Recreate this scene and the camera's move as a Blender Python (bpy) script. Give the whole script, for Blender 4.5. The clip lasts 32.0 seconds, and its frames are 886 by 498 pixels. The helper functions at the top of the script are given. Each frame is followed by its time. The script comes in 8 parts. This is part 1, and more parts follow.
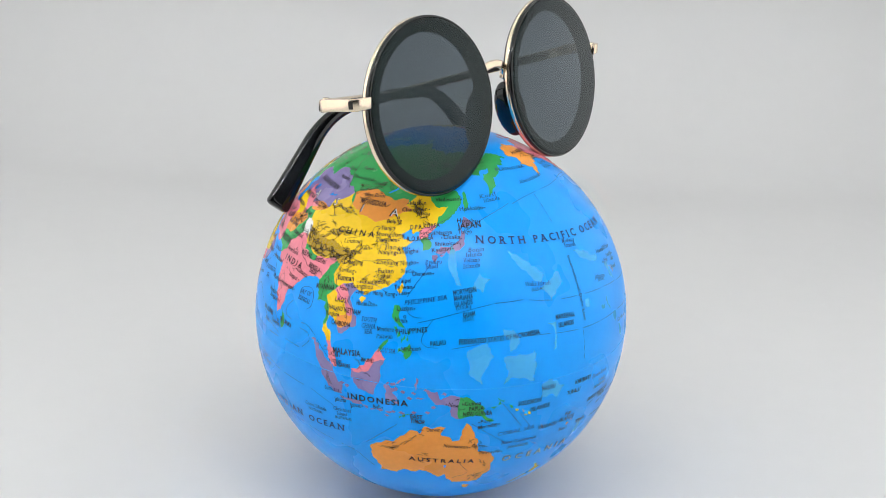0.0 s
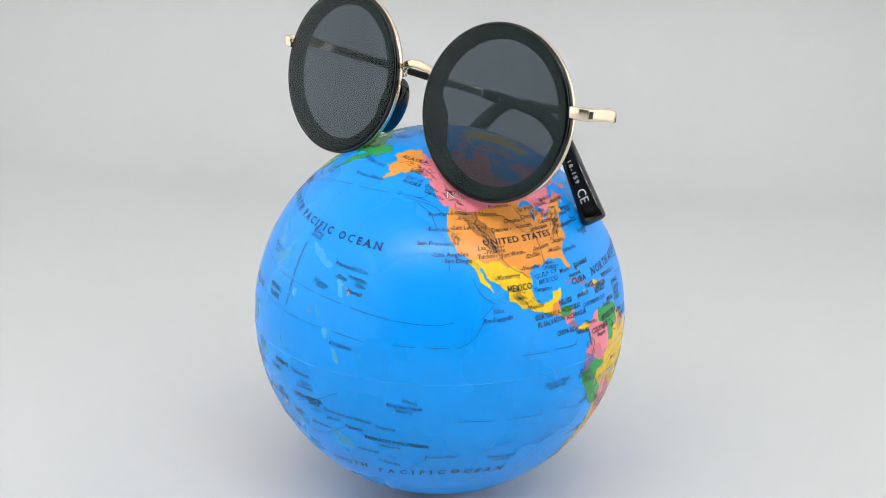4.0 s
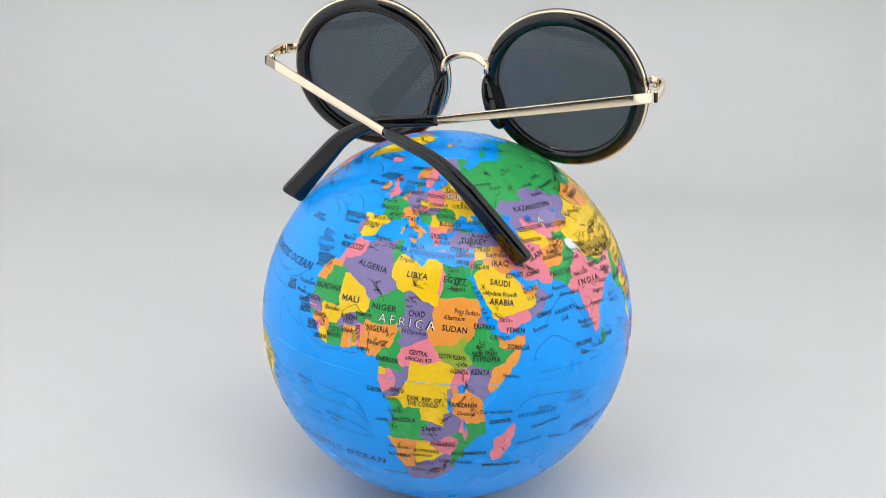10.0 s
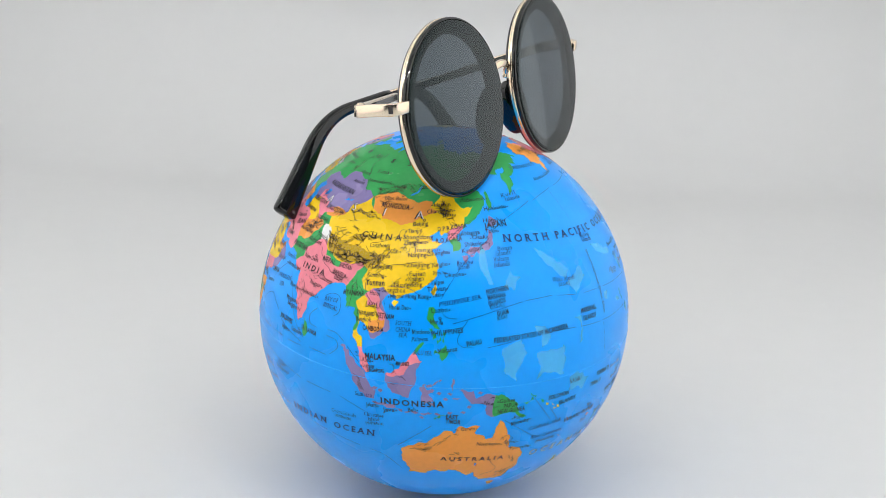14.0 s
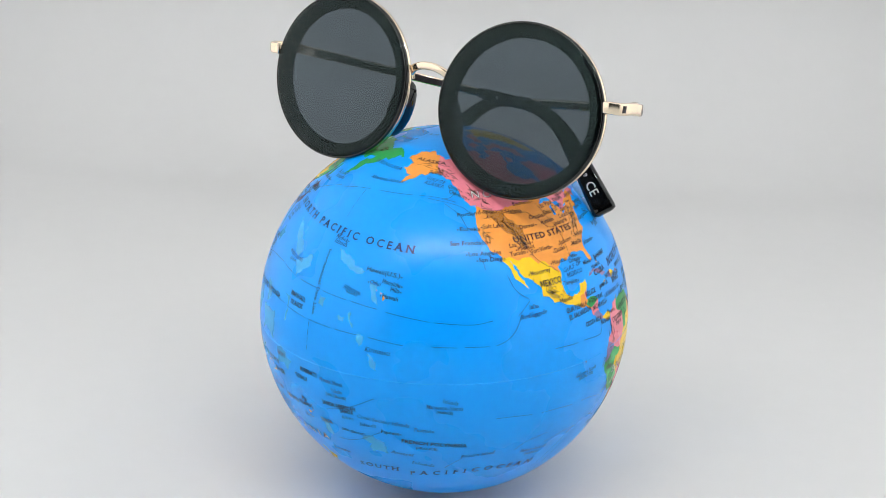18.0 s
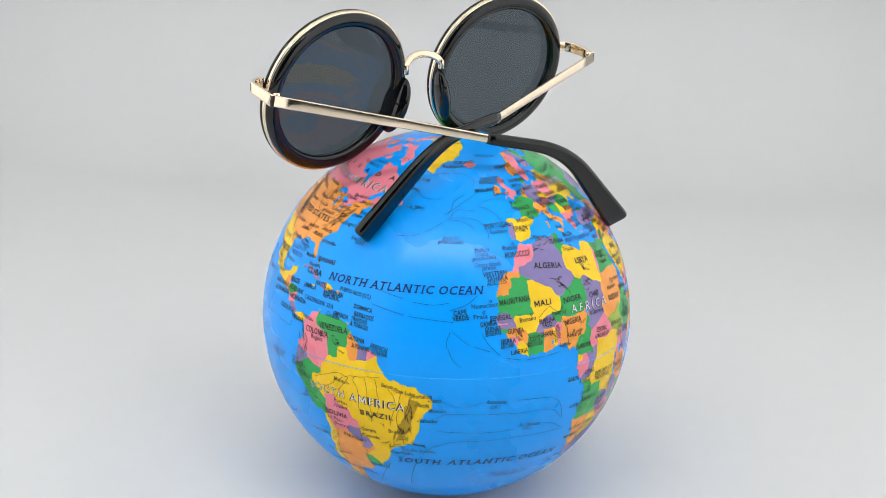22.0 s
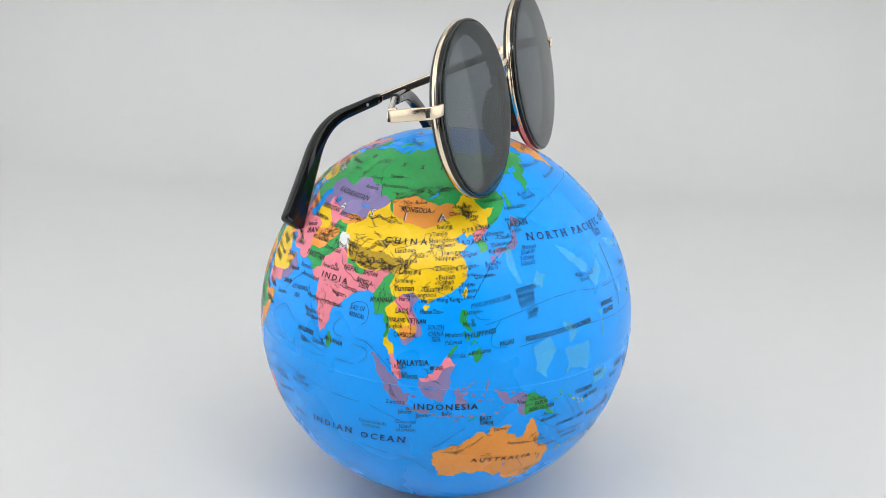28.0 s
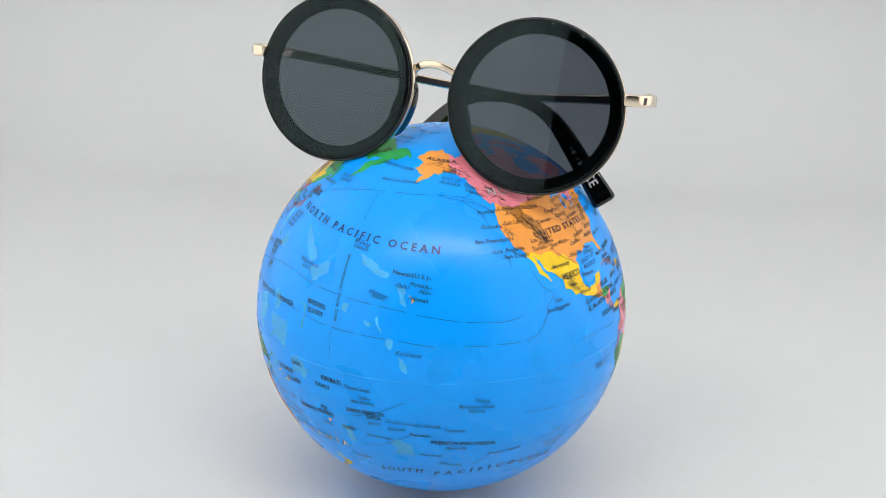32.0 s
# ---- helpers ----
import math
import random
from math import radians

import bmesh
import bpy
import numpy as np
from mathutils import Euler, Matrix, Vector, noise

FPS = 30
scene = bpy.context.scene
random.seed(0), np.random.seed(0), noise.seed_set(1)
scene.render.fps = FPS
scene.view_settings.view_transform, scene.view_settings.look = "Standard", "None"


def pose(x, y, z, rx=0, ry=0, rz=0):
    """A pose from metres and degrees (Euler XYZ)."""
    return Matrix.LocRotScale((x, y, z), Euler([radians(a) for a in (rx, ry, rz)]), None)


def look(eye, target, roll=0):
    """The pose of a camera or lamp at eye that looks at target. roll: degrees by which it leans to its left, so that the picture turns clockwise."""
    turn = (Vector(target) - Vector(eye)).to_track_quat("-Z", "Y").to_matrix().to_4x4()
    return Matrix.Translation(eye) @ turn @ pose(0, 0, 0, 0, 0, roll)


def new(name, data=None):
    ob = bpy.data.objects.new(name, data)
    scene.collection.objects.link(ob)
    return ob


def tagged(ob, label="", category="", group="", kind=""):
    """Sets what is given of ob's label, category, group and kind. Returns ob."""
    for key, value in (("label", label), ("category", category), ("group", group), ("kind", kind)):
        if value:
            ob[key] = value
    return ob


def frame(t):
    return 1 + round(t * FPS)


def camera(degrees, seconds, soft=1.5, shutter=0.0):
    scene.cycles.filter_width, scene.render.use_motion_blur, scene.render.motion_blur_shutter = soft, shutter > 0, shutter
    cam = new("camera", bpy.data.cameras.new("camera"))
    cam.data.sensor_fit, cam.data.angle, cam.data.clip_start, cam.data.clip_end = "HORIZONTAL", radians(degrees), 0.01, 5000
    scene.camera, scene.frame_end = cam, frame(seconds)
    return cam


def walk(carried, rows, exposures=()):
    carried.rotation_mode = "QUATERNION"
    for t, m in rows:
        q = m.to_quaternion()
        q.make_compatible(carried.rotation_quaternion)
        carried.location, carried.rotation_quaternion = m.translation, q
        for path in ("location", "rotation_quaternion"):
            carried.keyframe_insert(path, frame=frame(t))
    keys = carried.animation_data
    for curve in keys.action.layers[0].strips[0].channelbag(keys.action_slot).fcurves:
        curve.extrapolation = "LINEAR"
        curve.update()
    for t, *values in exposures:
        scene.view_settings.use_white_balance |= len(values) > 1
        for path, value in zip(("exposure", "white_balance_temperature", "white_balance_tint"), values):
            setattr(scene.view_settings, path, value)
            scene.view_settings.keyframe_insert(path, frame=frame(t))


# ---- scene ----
RADIUS = 0.0652        # the globe

cam = camera(35.284, 32.0, soft=0.9)
EYE = pose(0.0, -0.46529, 0.24328, 71.5842, -2.0028, 0.8436)
walk(cam, [(0.0, EYE), (32.0, EYE)])

# ---- light: white tent, diode strip under its roof, and added rear and side fill ----
world = bpy.data.worlds.new("world")
scene.world = world
world.use_nodes = True
world.node_tree.nodes["Background"].inputs[0].default_value = (0.80, 1.0, 0.97, 1)
world.node_tree.nodes["Background"].inputs[1].default_value = 0.10


def lamp(name, at, to, w, h, watts, colour, label="unseen fill panel added under the tent roof"):
    d = bpy.data.lights.new(name, "AREA")
    d.shape, d.size, d.size_y, d.energy, d.color = "RECTANGLE", w, h, watts, colour
    ob = new(name, d)
    ob.matrix_world = look(at, to)
    return tagged(ob, label, "lamp")


# unseen panel, added to brighten the far floor and the backdrop
lamp("rear_fill", (0, 0.22, 0.81), (0, 0.14, 0), 0.75, 0.10, 0.4, (0.985, 0.993, 0.995))
# unseen fill on both sides, added to lift the globe's edges and the floor
for side in (-1, 1):
    lamp("side_fill", (side * 0.414, -0.10, 0.27), (0, -0.10, 0.27), 0.90, 0.48, 0.68, (0.985, 0.993, 0.995), "unseen fill light added along the side of the tent")
scene.view_settings.exposure = -0.02


# ---- materials ----
def mat(name, colour, rough=0.5, metal=0.0, spread=0.04, scale=40.0, bump=0.0, bump_scale=400.0, coat=0.0, ior=1.46):
    """A plain surface with colour and roughness that vary at two scales, and a fine relief."""
    m = bpy.data.materials.new(name)
    m.use_nodes = True
    n, l = m.node_tree.nodes, m.node_tree.links
    b = n["Principled BSDF"]
    b.inputs["Metallic"].default_value, b.inputs["IOR"].default_value = metal, ior
    b.inputs["Coat Weight"].default_value, b.inputs["Coat Roughness"].default_value = coat, 0.08
    co = n.new("ShaderNodeTexCoord")
    big, fine = n.new("ShaderNodeTexNoise"), n.new("ShaderNodeTexNoise")
    for t, s, d in ((big, scale, 3), (fine, scale * 14, 4)):
        t.inputs["Scale"].default_value, t.inputs["Detail"].default_value = s, d
        l.new(co.outputs["Object"], t.inputs["Vector"])
    add = n.new("ShaderNodeMath")
    add.operation = "ADD"
    l.new(big.outputs["Fac"], add.inputs[0]), l.new(fine.outputs["Fac"], add.inputs[1])
    ramp = n.new("ShaderNodeMapRange")
    ramp.inputs["From Min"].default_value, ramp.inputs["From Max"].default_value = 0.6, 1.4
    ramp.inputs["To Min"].default_value, ramp.inputs["To Max"].default_value = 1 - spread, 1 + spread
    l.new(add.outputs[0], ramp.inputs["Value"])
    mul = n.new("ShaderNodeVectorMath")
    mul.operation = "SCALE"
    mul.inputs[0].default_value = colour
    l.new(ramp.outputs[0], mul.inputs["Scale"])
    l.new(mul.outputs[0], b.inputs["Base Color"])
    r = n.new("ShaderNodeMapRange")
    r.inputs["From Min"].default_value, r.inputs["From Max"].default_value = 0.3, 0.7
    r.inputs["To Min"].default_value, r.inputs["To Max"].default_value = rough * 0.8, min(1, rough * 1.2)
    l.new(big.outputs["Fac"], r.inputs["Value"])
    l.new(r.outputs[0], b.inputs["Roughness"])
    if bump:
        k = n.new("ShaderNodeTexNoise")
        k.inputs["Scale"].default_value = bump_scale
        l.new(co.outputs["Object"], k.inputs["Vector"])
        w = n.new("ShaderNodeBump")
        w.inputs["Strength"].default_value, w.inputs["Distance"].default_value = bump, 0.0005
        l.new(k.outputs["Fac"], w.inputs["Height"])
        l.new(w.outputs[0], b.inputs["Normal"])
    return m


PAPER = mat("white_backdrop", (0.68, 0.68, 0.675), 0.42, spread=0.012, scale=6, bump=0.03, bump_scale=900)
CLOTH = mat("tent_cloth", (0.92, 0.92, 0.92), 0.8, spread=0.02, scale=8)
BLACK = mat("black_acetate", (0.003, 0.0035, 0.004), 0.04, spread=0.2, scale=60, ior=1.5)
GOLD = mat("pale_gold", (0.88, 0.75, 0.57), 0.16, metal=1.0, spread=0.03, scale=120)
DARK_METAL = mat("dark_enamel", (0.035, 0.03, 0.03), 0.25, spread=0.1, scale=120)
GREY_INK = mat("grey_ink", (0.6, 0.6, 0.6), 0.5)


def tinted_glass():
    m = bpy.data.materials.new("smoke_lens")
    m.use_nodes = True
    b = m.node_tree.nodes["Principled BSDF"]
    b.inputs["Base Color"].default_value = (0.104, 0.124, 0.148, 1)
    b.inputs["Transmission Weight"].default_value = 1.0
    b.inputs["Roughness"].default_value = 0.0
    b.inputs["IOR"].default_value = 1.32
    b.inputs["Specular Tint"].default_value = (0.72, 1.0, 0.95, 1)
    return m


SMOKE = tinted_glass()


def glowing(name, colour, strength):
    m = bpy.data.materials.new(name)
    m.use_nodes = True
    b = m.node_tree.nodes["Principled BSDF"]
    b.inputs["Emission Color"].default_value, b.inputs["Emission Strength"].default_value = (*colour, 1), strength
    return m


DIODE = glowing("lit_diode", (0.985, 0.993, 0.995), 720.0)
# for the unseen sheet added before the tent to keep lens reflections dark
ADDED_CURTAIN = mat("added_dark_cloth", (0.03, 0.03, 0.032), 0.9, spread=0.2, scale=20)


# ---- building helpers ----
def part(name, bm, material, parent, label="", smooth=True):
    """One bmesh as one mesh object under a thing or a part."""
    me = bpy.data.meshes.new(name)
    bmesh.ops.recalc_face_normals(bm, faces=bm.faces)
    bm.to_mesh(me)
    bm.free()
    me.materials.append(material)
    if smooth:
        me.polygons.foreach_set("use_smooth", [True] * len(me.polygons))
    ob = new(name, me)
    ob.parent = parent
    return tagged(ob, label)


def lathe(profile, at=Matrix(), n=112, span=(0.0, 360.0)):
    """A closed outline of (radius, depth) turned about the y axis, then placed by at."""
    bm = bmesh.new()
    full = span[1] - span[0] >= 359.9
    rings = []
    for i in range(n if full else n + 1):
        a = radians(span[0] + (span[1] - span[0]) * i / n)
        rings.append([bm.verts.new(at @ Vector((r * math.cos(a), d, r * math.sin(a)))) for r, d in profile])
    k = len(profile)
    for i in range(len(rings) if full else len(rings) - 1):
        a, b = rings[i], rings[(i + 1) % len(rings)]
        for j in range(k):
            bm.faces.new((a[j], a[(j + 1) % k], b[(j + 1) % k], b[j]))
    if not full:
        bm.faces.new(rings[0]), bm.faces.new(rings[-1])
    return bm


def rounded(w, h, r, n=4):
    """The outline of a rectangle w by h with round corners."""
    pts = []
    for cx, cy, a0 in ((w / 2 - r, h / 2 - r, 0), (r - w / 2, h / 2 - r, 90), (r - w / 2, r - h / 2, 180), (w / 2 - r, r - h / 2, 270)):
        for i in range(n + 1):
            a = radians(a0 + 90 * i / n)
            pts.append((cx + r * math.cos(a), cy + r * math.sin(a)))
    return pts


def glide(points, n):
    """A smooth line through the points, n steps from each to the next."""
    p = [Vector(q) for q in points]
    p = [2 * p[0] - p[1]] + p + [2 * p[-1] - p[-2]]
    out = []
    for i in range(1, len(p) - 2):
        for s in range(n):
            t = s / n
            a, b, c, d = p[i - 1], p[i], p[i + 1], p[i + 2]
            out.append(0.5 * ((2 * b) + (c - a) * t + (2 * a - 5 * b + 4 * c - d) * t * t + (3 * b - a - 3 * c + d) * t ** 3))
    return out + [p[-2]]


def sweep(line, section, up=(0, 0, 1)):
    """A bar along a line; section(s) gives its outline (across, up) at the share s of its length. The ends are closed and rounded a little."""
    bm = bmesh.new()
    rings, m = [], len(line) - 1
    for i, p in enumerate(line):
        way = (line[min(i + 1, m)] - line[max(i - 1, 0)]).normalized()
        side = way.cross(Vector(up)).normalized()
        top = side.cross(way)
        rings.append([bm.verts.new(p + side * a + top * b) for a, b in section(i / m)])
    for a, b in zip(rings, rings[1:]):
        for j in range(len(a)):
            bm.faces.new((a[j], a[(j + 1) % len(a)], b[(j + 1) % len(a)], b[j]))
    bm.faces.new(rings[0]), bm.faces.new(rings[-1])
    return bm


def ball(at, radii, turn=Matrix(), seg=16):
    bm = bmesh.new()
    bmesh.ops.create_uvsphere(bm, u_segments=seg, v_segments=seg * 2 // 3, radius=1, matrix=Matrix.Translation(at) @ turn @ Matrix.Diagonal((*radii, 1)))
    return bm


# ---- the tent ----
def tent():
    w, front, back, top, bend = 0.42, -0.61, 0.50, 0.84, 0.12
    # the run forward to -1.30, out of view, is added to bounce light up
    line = [(-1.30, 0.0), (back - bend, 0.0)]
    line += [(back - bend + bend * math.sin(radians(a)), bend - bend * math.cos(radians(a))) for a in range(5, 91, 5)]
    line += [(back, top)]
    bm = bmesh.new()
    for s in (0, -0.003):
        for (y0, z0), (y1, z1) in zip(line, line[1:]):
            q = [bm.verts.new((x, y - s, z + s)) for x, y, z in ((-w, y0, z0), (w, y0, z0), (w, y1, z1), (-w, y1, z1))]
            bm.faces.new(q if s == 0 else q[::-1])
    bmesh.ops.remove_doubles(bm, verts=bm.verts, dist=1e-5)
    me = bpy.data.meshes.new("backdrop")
    bm.to_mesh(me), bm.free()
    me.materials.append(PAPER)
    me.polygons.foreach_set("use_smooth", [True] * len(me.polygons))
    tagged(new("backdrop", me), "seamless matt white sweep under and behind the globe", "backdrop", kind="structure")
    for name, box in (("wall_left", (-w - 0.01, -0.67, 0, -w, back, top)), ("wall_right", (w, -0.74, 0, w + 0.01, back, top)),
                      ("ceiling", (-w, front, top, w, back + 0.01, top + 0.01)), ("added_curtain", (-1.6, -1.71, -0.7, 1.6, -1.70, 1.6))):
        bm = bmesh.new()
        x0, y0, z0, x1, y1, z1 = box
        bmesh.ops.create_cube(bm, size=1, matrix=Matrix.Translation(((x0 + x1) / 2, (y0 + y1) / 2, (z0 + z1) / 2)) @ Matrix.Diagonal((x1 - x0, y1 - y0, z1 - z0, 1)))
        me = bpy.data.meshes.new(name)
        bm.to_mesh(me), bm.free()
        # the curtain is no part of the tent: it only darkens what the lenses reflect
        dark = name.endswith("curtain")
        me.materials.append(ADDED_CURTAIN if dark else CLOTH)
        tagged(new(name, me), "unseen dark sheet added before the open tent to darken reflections" if dark else "white cloth side of the photo tent", "tent", kind="structure")


tent()


def led_strip():
    """A bar with a row of square diodes under the roof of the tent."""
    strip = tagged(new("led_strip"), "white bar with a row of lit square diodes", "lamp")
    strip.matrix_world = pose(0, -0.50, 0.815)
    bm = bmesh.new()
    bmesh.ops.create_cube(bm, size=1, matrix=Matrix.Diagonal((0.80, 0.016, 0.008, 1)))
    part("bar", bm, CLOTH, strip, smooth=False)
    bm = bmesh.new()
    bmesh.ops.create_cube(bm, size=1, matrix=Matrix.Diagonal((0.010, 0.010, 0.003, 1)))
    first = part("diode", bm, DIODE, strip, smooth=False)
    for k in range(14):
        ob = first if k == 0 else tagged(new("diode", first.data), "")
        ob.parent = strip
        ob.matrix_local = Matrix.Translation(((k - 6.5) * 0.055, 0, -0.0055))


led_strip()
# ---- the sunglasses ----
MM = 0.001


def mm(*v):
    return Vector(v) * MM


TIPS, TWIST = {}, 38.0


def sunglasses():
    thing = new("sunglasses")
    tagged(thing, "round black and gold sunglasses perched on the globe", "sunglasses")
    sides = {-1: pose(-35.7 * MM, 0, 0.5 * MM, -11.2, 0, -3.5), 1: pose(35.7 * MM, 0.2 * MM, -0.6 * MM, -11.4, 0, 2.8)}
    for s, at in sides.items():
        scale = at @ Matrix.Diagonal((1.015 * MM, MM, 0.966 * MM, 1))
        steps = (0.0, 5.0, 10.0, 15.0, 20.0, 24.0, 27.0, 27.4)
        bow = [(r, -2.45 - 1.0 * (1 - (r / 28) ** 2)) for r in steps]
        bm = lathe(bow + [(28.0, -2.25), (28.15, -2.1), (28.15, -1.45), (28.1, -1.4)] + [(r, y + 1.1) for r, y in bow[::-1]], scale)
        bmesh.ops.remove_doubles(bm, verts=bm.verts, dist=1e-6)
        bmesh.ops.delete(bm, geom=[e for e in bm.edges if not e.link_faces], context="EDGES")
        part("lens", bm, SMOKE, thing, "dark smoke-grey round lens")
        part("front_rim", lathe([(24.1, -0.75), (24.1, -1.1), (24.3, -1.25), (28.25, -1.25), (28.25, -2.05), (28.32, -2.14), (28.5, -2.12), (28.68, -2.05), (28.85, -1.92), (28.98, -1.74), (29.05, -1.5), (29.05, -1.2), (28.98, -0.98), (28.85, -0.8), (28.4, -0.7)], scale), BLACK, thing, "glossy black front rim behind the edge of the lens")
        wire = part("wire_rim", lathe([(28.0, -0.75), (28.7, -0.75), (29.0, -0.5), (29.0, 0.55), (28.7, 0.8), (28.0, 0.8)], scale), GOLD, thing, "pale gold metal rim")
        ring = [(26.0 + 2.4 * math.cos(radians(a)), 0.9 + 1.55 * math.sin(radians(a))) for a in range(0, 360, 24)]
        part("back_rim", lathe(ring, scale), BLACK, thing, "rounded glossy black back rim")
        # the dotted glints along the top of the rim, put into its shape as beads
        bm = bmesh.new()
        for k in range(90):
            a = radians(34 + 112 * k / 89)
            bmesh.ops.create_icosphere(bm, subdivisions=1, radius=0.26, matrix=Matrix.Translation((28.86 * math.cos(a), -0.5, 28.86 * math.sin(a))))
        bmesh.ops.transform(bm, matrix=scale, verts=bm.verts)
        part("glint_beads", bm, GOLD, wire, "tiny beads between the gold and the black rim that shape its dotted glints")
        # nose pad, moulded to the back rim
        pad = ball((-s * 24.8, 2.5, -7.2), (2.7, 5.2, 10.4), pose(0, 0, 0, 0, -s * 15, s * 10), 20)
        bmesh.ops.transform(pad, matrix=scale, verts=pad.verts)
        part("nose_pad", pad, BLACK, thing, "moulded black nose pad")
        # end piece: out from the rim, then back to the hinge
        z, low = (5.2, 2.6) if s > 0 else (6.2, 3.9)
        line = glide([mm(s * 64.7, 0.5, z), mm(s * 66.8, 0.7, z), mm(s * 69.0, 1.8, z - 0.2), mm(s * 70.3, 4.2, z - 0.5), mm(s * 70.6, 8.0, z - 1.0), mm(s * 70.2, 14.3, low)], 6)
        end = part("end_piece", sweep(line, lambda q: rounded(1.5 * MM, 3.8 * MM, 0.5 * MM)), GOLD, thing, "pale gold end piece")
        for k in (0.0, 2.2):
            part("hinge", sweep([mm(s * (68.9 - k * 0.3), 13.7 + 0.2 * k, low - 1.6 + k), mm(s * (68.9 - k * 0.3), 13.7 + 0.2 * k, low + k)], lambda q: [(1.1 * MM * math.cos(a / 5 * math.pi), 1.1 * MM * math.sin(a / 5 * math.pi)) for a in range(10)], up=(0, 1, 0)), GOLD, end)
        part("inlay", sweep([mm(s * 70.1, 2.3, z - 0.25), mm(s * 70.65, 3.5, z - 0.4)], lambda q: rounded(0.6 * MM, 2.3 * MM, 0.15 * MM)), DARK_METAL, end, "small dark inlay")
        part("end_cap", sweep([mm(s * 70.2, 14.2, low), mm(s * 70.15, 14.8, low)], lambda q: rounded(1.3 * MM, 3.3 * MM, 0.4 * MM)), DARK_METAL, end, "dark end of the metal bar")
        # temple: a flat metal bar folded inwards, then a black sleeve bent down to the globe
        hinge = mm(s * 69.6, 14.9, low)
        joint = mm(-2.8, 37.6, -6.6) if s < 0 else mm(9.5, 48.5, -9.9)
        bend = mm(24.2, 41.4, -10.6) if s < 0 else mm(-14.6, 58.8, -15.2)
        tip = mm(49.5, 34.9, -38.5) if s < 0 else mm(-41.3, 58.6, -42.0)
        way = (joint - hinge).normalized()
        temple = part("temple", sweep([hinge + (joint - hinge) * k / 8 for k in range(9)] + [joint + way * 3 * MM], lambda q: rounded(1.4 * MM, (3.6 - 0.9 * q) * MM, 0.45 * MM)), GOLD, thing, "flat pale gold temple folded inwards")
        inner = Vector((-way.y, way.x, 0)) * (-s)
        part("temple_print", sweep([hinge + way * d * MM + inner * 0.68 * MM * (-1) for d in (17, 30, 45, 60, (joint - hinge).length / MM - 2)], lambda q: rounded(0.10 * MM, 2.0 * MM, 0.04 * MM)), DARK_METAL, temple, "dark printed stripe inside the temple")
        mid = joint + (bend - joint) * 0.45 + mm(0, 0, 0.8)
        start = joint - way * 1.0 * MM
        knee = bend + (bend - (start + tip) / 2).normalized() * 0.9 * MM
        b0, b1 = knee + (start - knee).normalized() * 11.0 * MM, knee + (tip - knee).normalized() * 13.0 * MM
        line = [start.lerp(b0, k / 7) for k in range(7)]
        line += [b0.lerp(knee, k / 16).lerp(knee.lerp(b1, k / 16), k / 16) for k in range(16)]
        line += [b1.lerp(tip, k / 9) for k in range(10)]
        past = (line[-1] - line[-2]).normalized()
        line += [line[-1] + past * 0.8 * MM, line[-1] + past * 1.3 * MM]

        def sleeve(q):
            e = 1.0 if q < 0.96 else 0.9 if q < 0.99 else 0.62
            e = 0.9 if q < 0.02 else e
            a = radians(-s * TWIST * q)
            flat = rounded((3.0 + 0.6 * q) * e * MM, (3.9 + 5.2 * q * q) * e * MM, 1.35 * e * MM)
            return [(x * math.cos(a) - y * math.sin(a), x * math.sin(a) + y * math.cos(a)) for x, y in flat]
        on = (mid - joint).normalized()
        front = Vector((on.y, -on.x, 0)).normalized() * (1 if on.x > 0 else -1)
        spot = joint + on * 6.5 * MM
        TIPS[s] = part("temple_tip", sweep(line, sleeve), BLACK, temple, "glossy black temple tip"), line
        part("rivet", sweep([spot + front * 1.2 * MM, spot + front * 1.6 * MM], lambda q: [(0.55 * MM * math.cos(k / 6 * math.pi), 0.55 * MM * math.sin(k / 6 * math.pi)) for k in range(12)]), GREY_INK, temple, "small pale disc on the black sleeve")
    arch = glide([mm(-8.3, 1.2, 5.4), mm(-6.6, 1.0, 7.2), mm(-3.6, 0.5, 8.5), mm(0, 0.3, 8.9), mm(3.6, 0.5, 8.3), mm(6.5, 1.1, 6.8), mm(8.1, 1.5, 4.8)], 6)
    bridge = part("bridge", sweep(arch, lambda q: rounded(2.6 * MM, 1.6 * MM, 0.6 * MM), up=(0, 1, 0)), GOLD, thing, "arched pale gold bridge")
    for x, z in ((-8.0, 4.9), (7.8, 4.3)):
        part("lug", sweep([mm(x, 0.2, z), mm(x, 2.6, z)], lambda q: rounded(1.5 * MM, 3.4 * MM, 0.4 * MM)), GOLD, bridge)
    return thing


GLASSES = sunglasses()
# ---- the globe ----
OCEAN = mat("ocean_print", (0.0, 0.34, 1.0), 0.29, spread=0.05, scale=30, ior=1.36)
# slightly paler than the ocean, so the joint's highlight is partly in its colour
SEAM = mat("lightened_seam", (0.03, 0.40, 1.0), 0.14, spread=0.3, scale=90, ior=1.45)
GLOBE = tagged(new("globe"), "printed plastic political world globe in bright blue and colours", "globe")


def ocean():
    for name, lo, hi in (("upper_shell", 0.0, 90.0), ("lower_shell", -90.0, 0.0)):
        bm = bmesh.new()
        bmesh.ops.create_uvsphere(bm, u_segments=256, v_segments=128, radius=RADIUS)
        bmesh.ops.delete(bm, geom=[v for v in bm.verts if not lo - 0.1 <= math.degrees(math.asin(max(-1, min(1, v.co.z / RADIUS)))) <= hi + 0.1], context="VERTS")
        part(name, bm, OCEAN, GLOBE, "glossy blue half of the shell")


ocean()


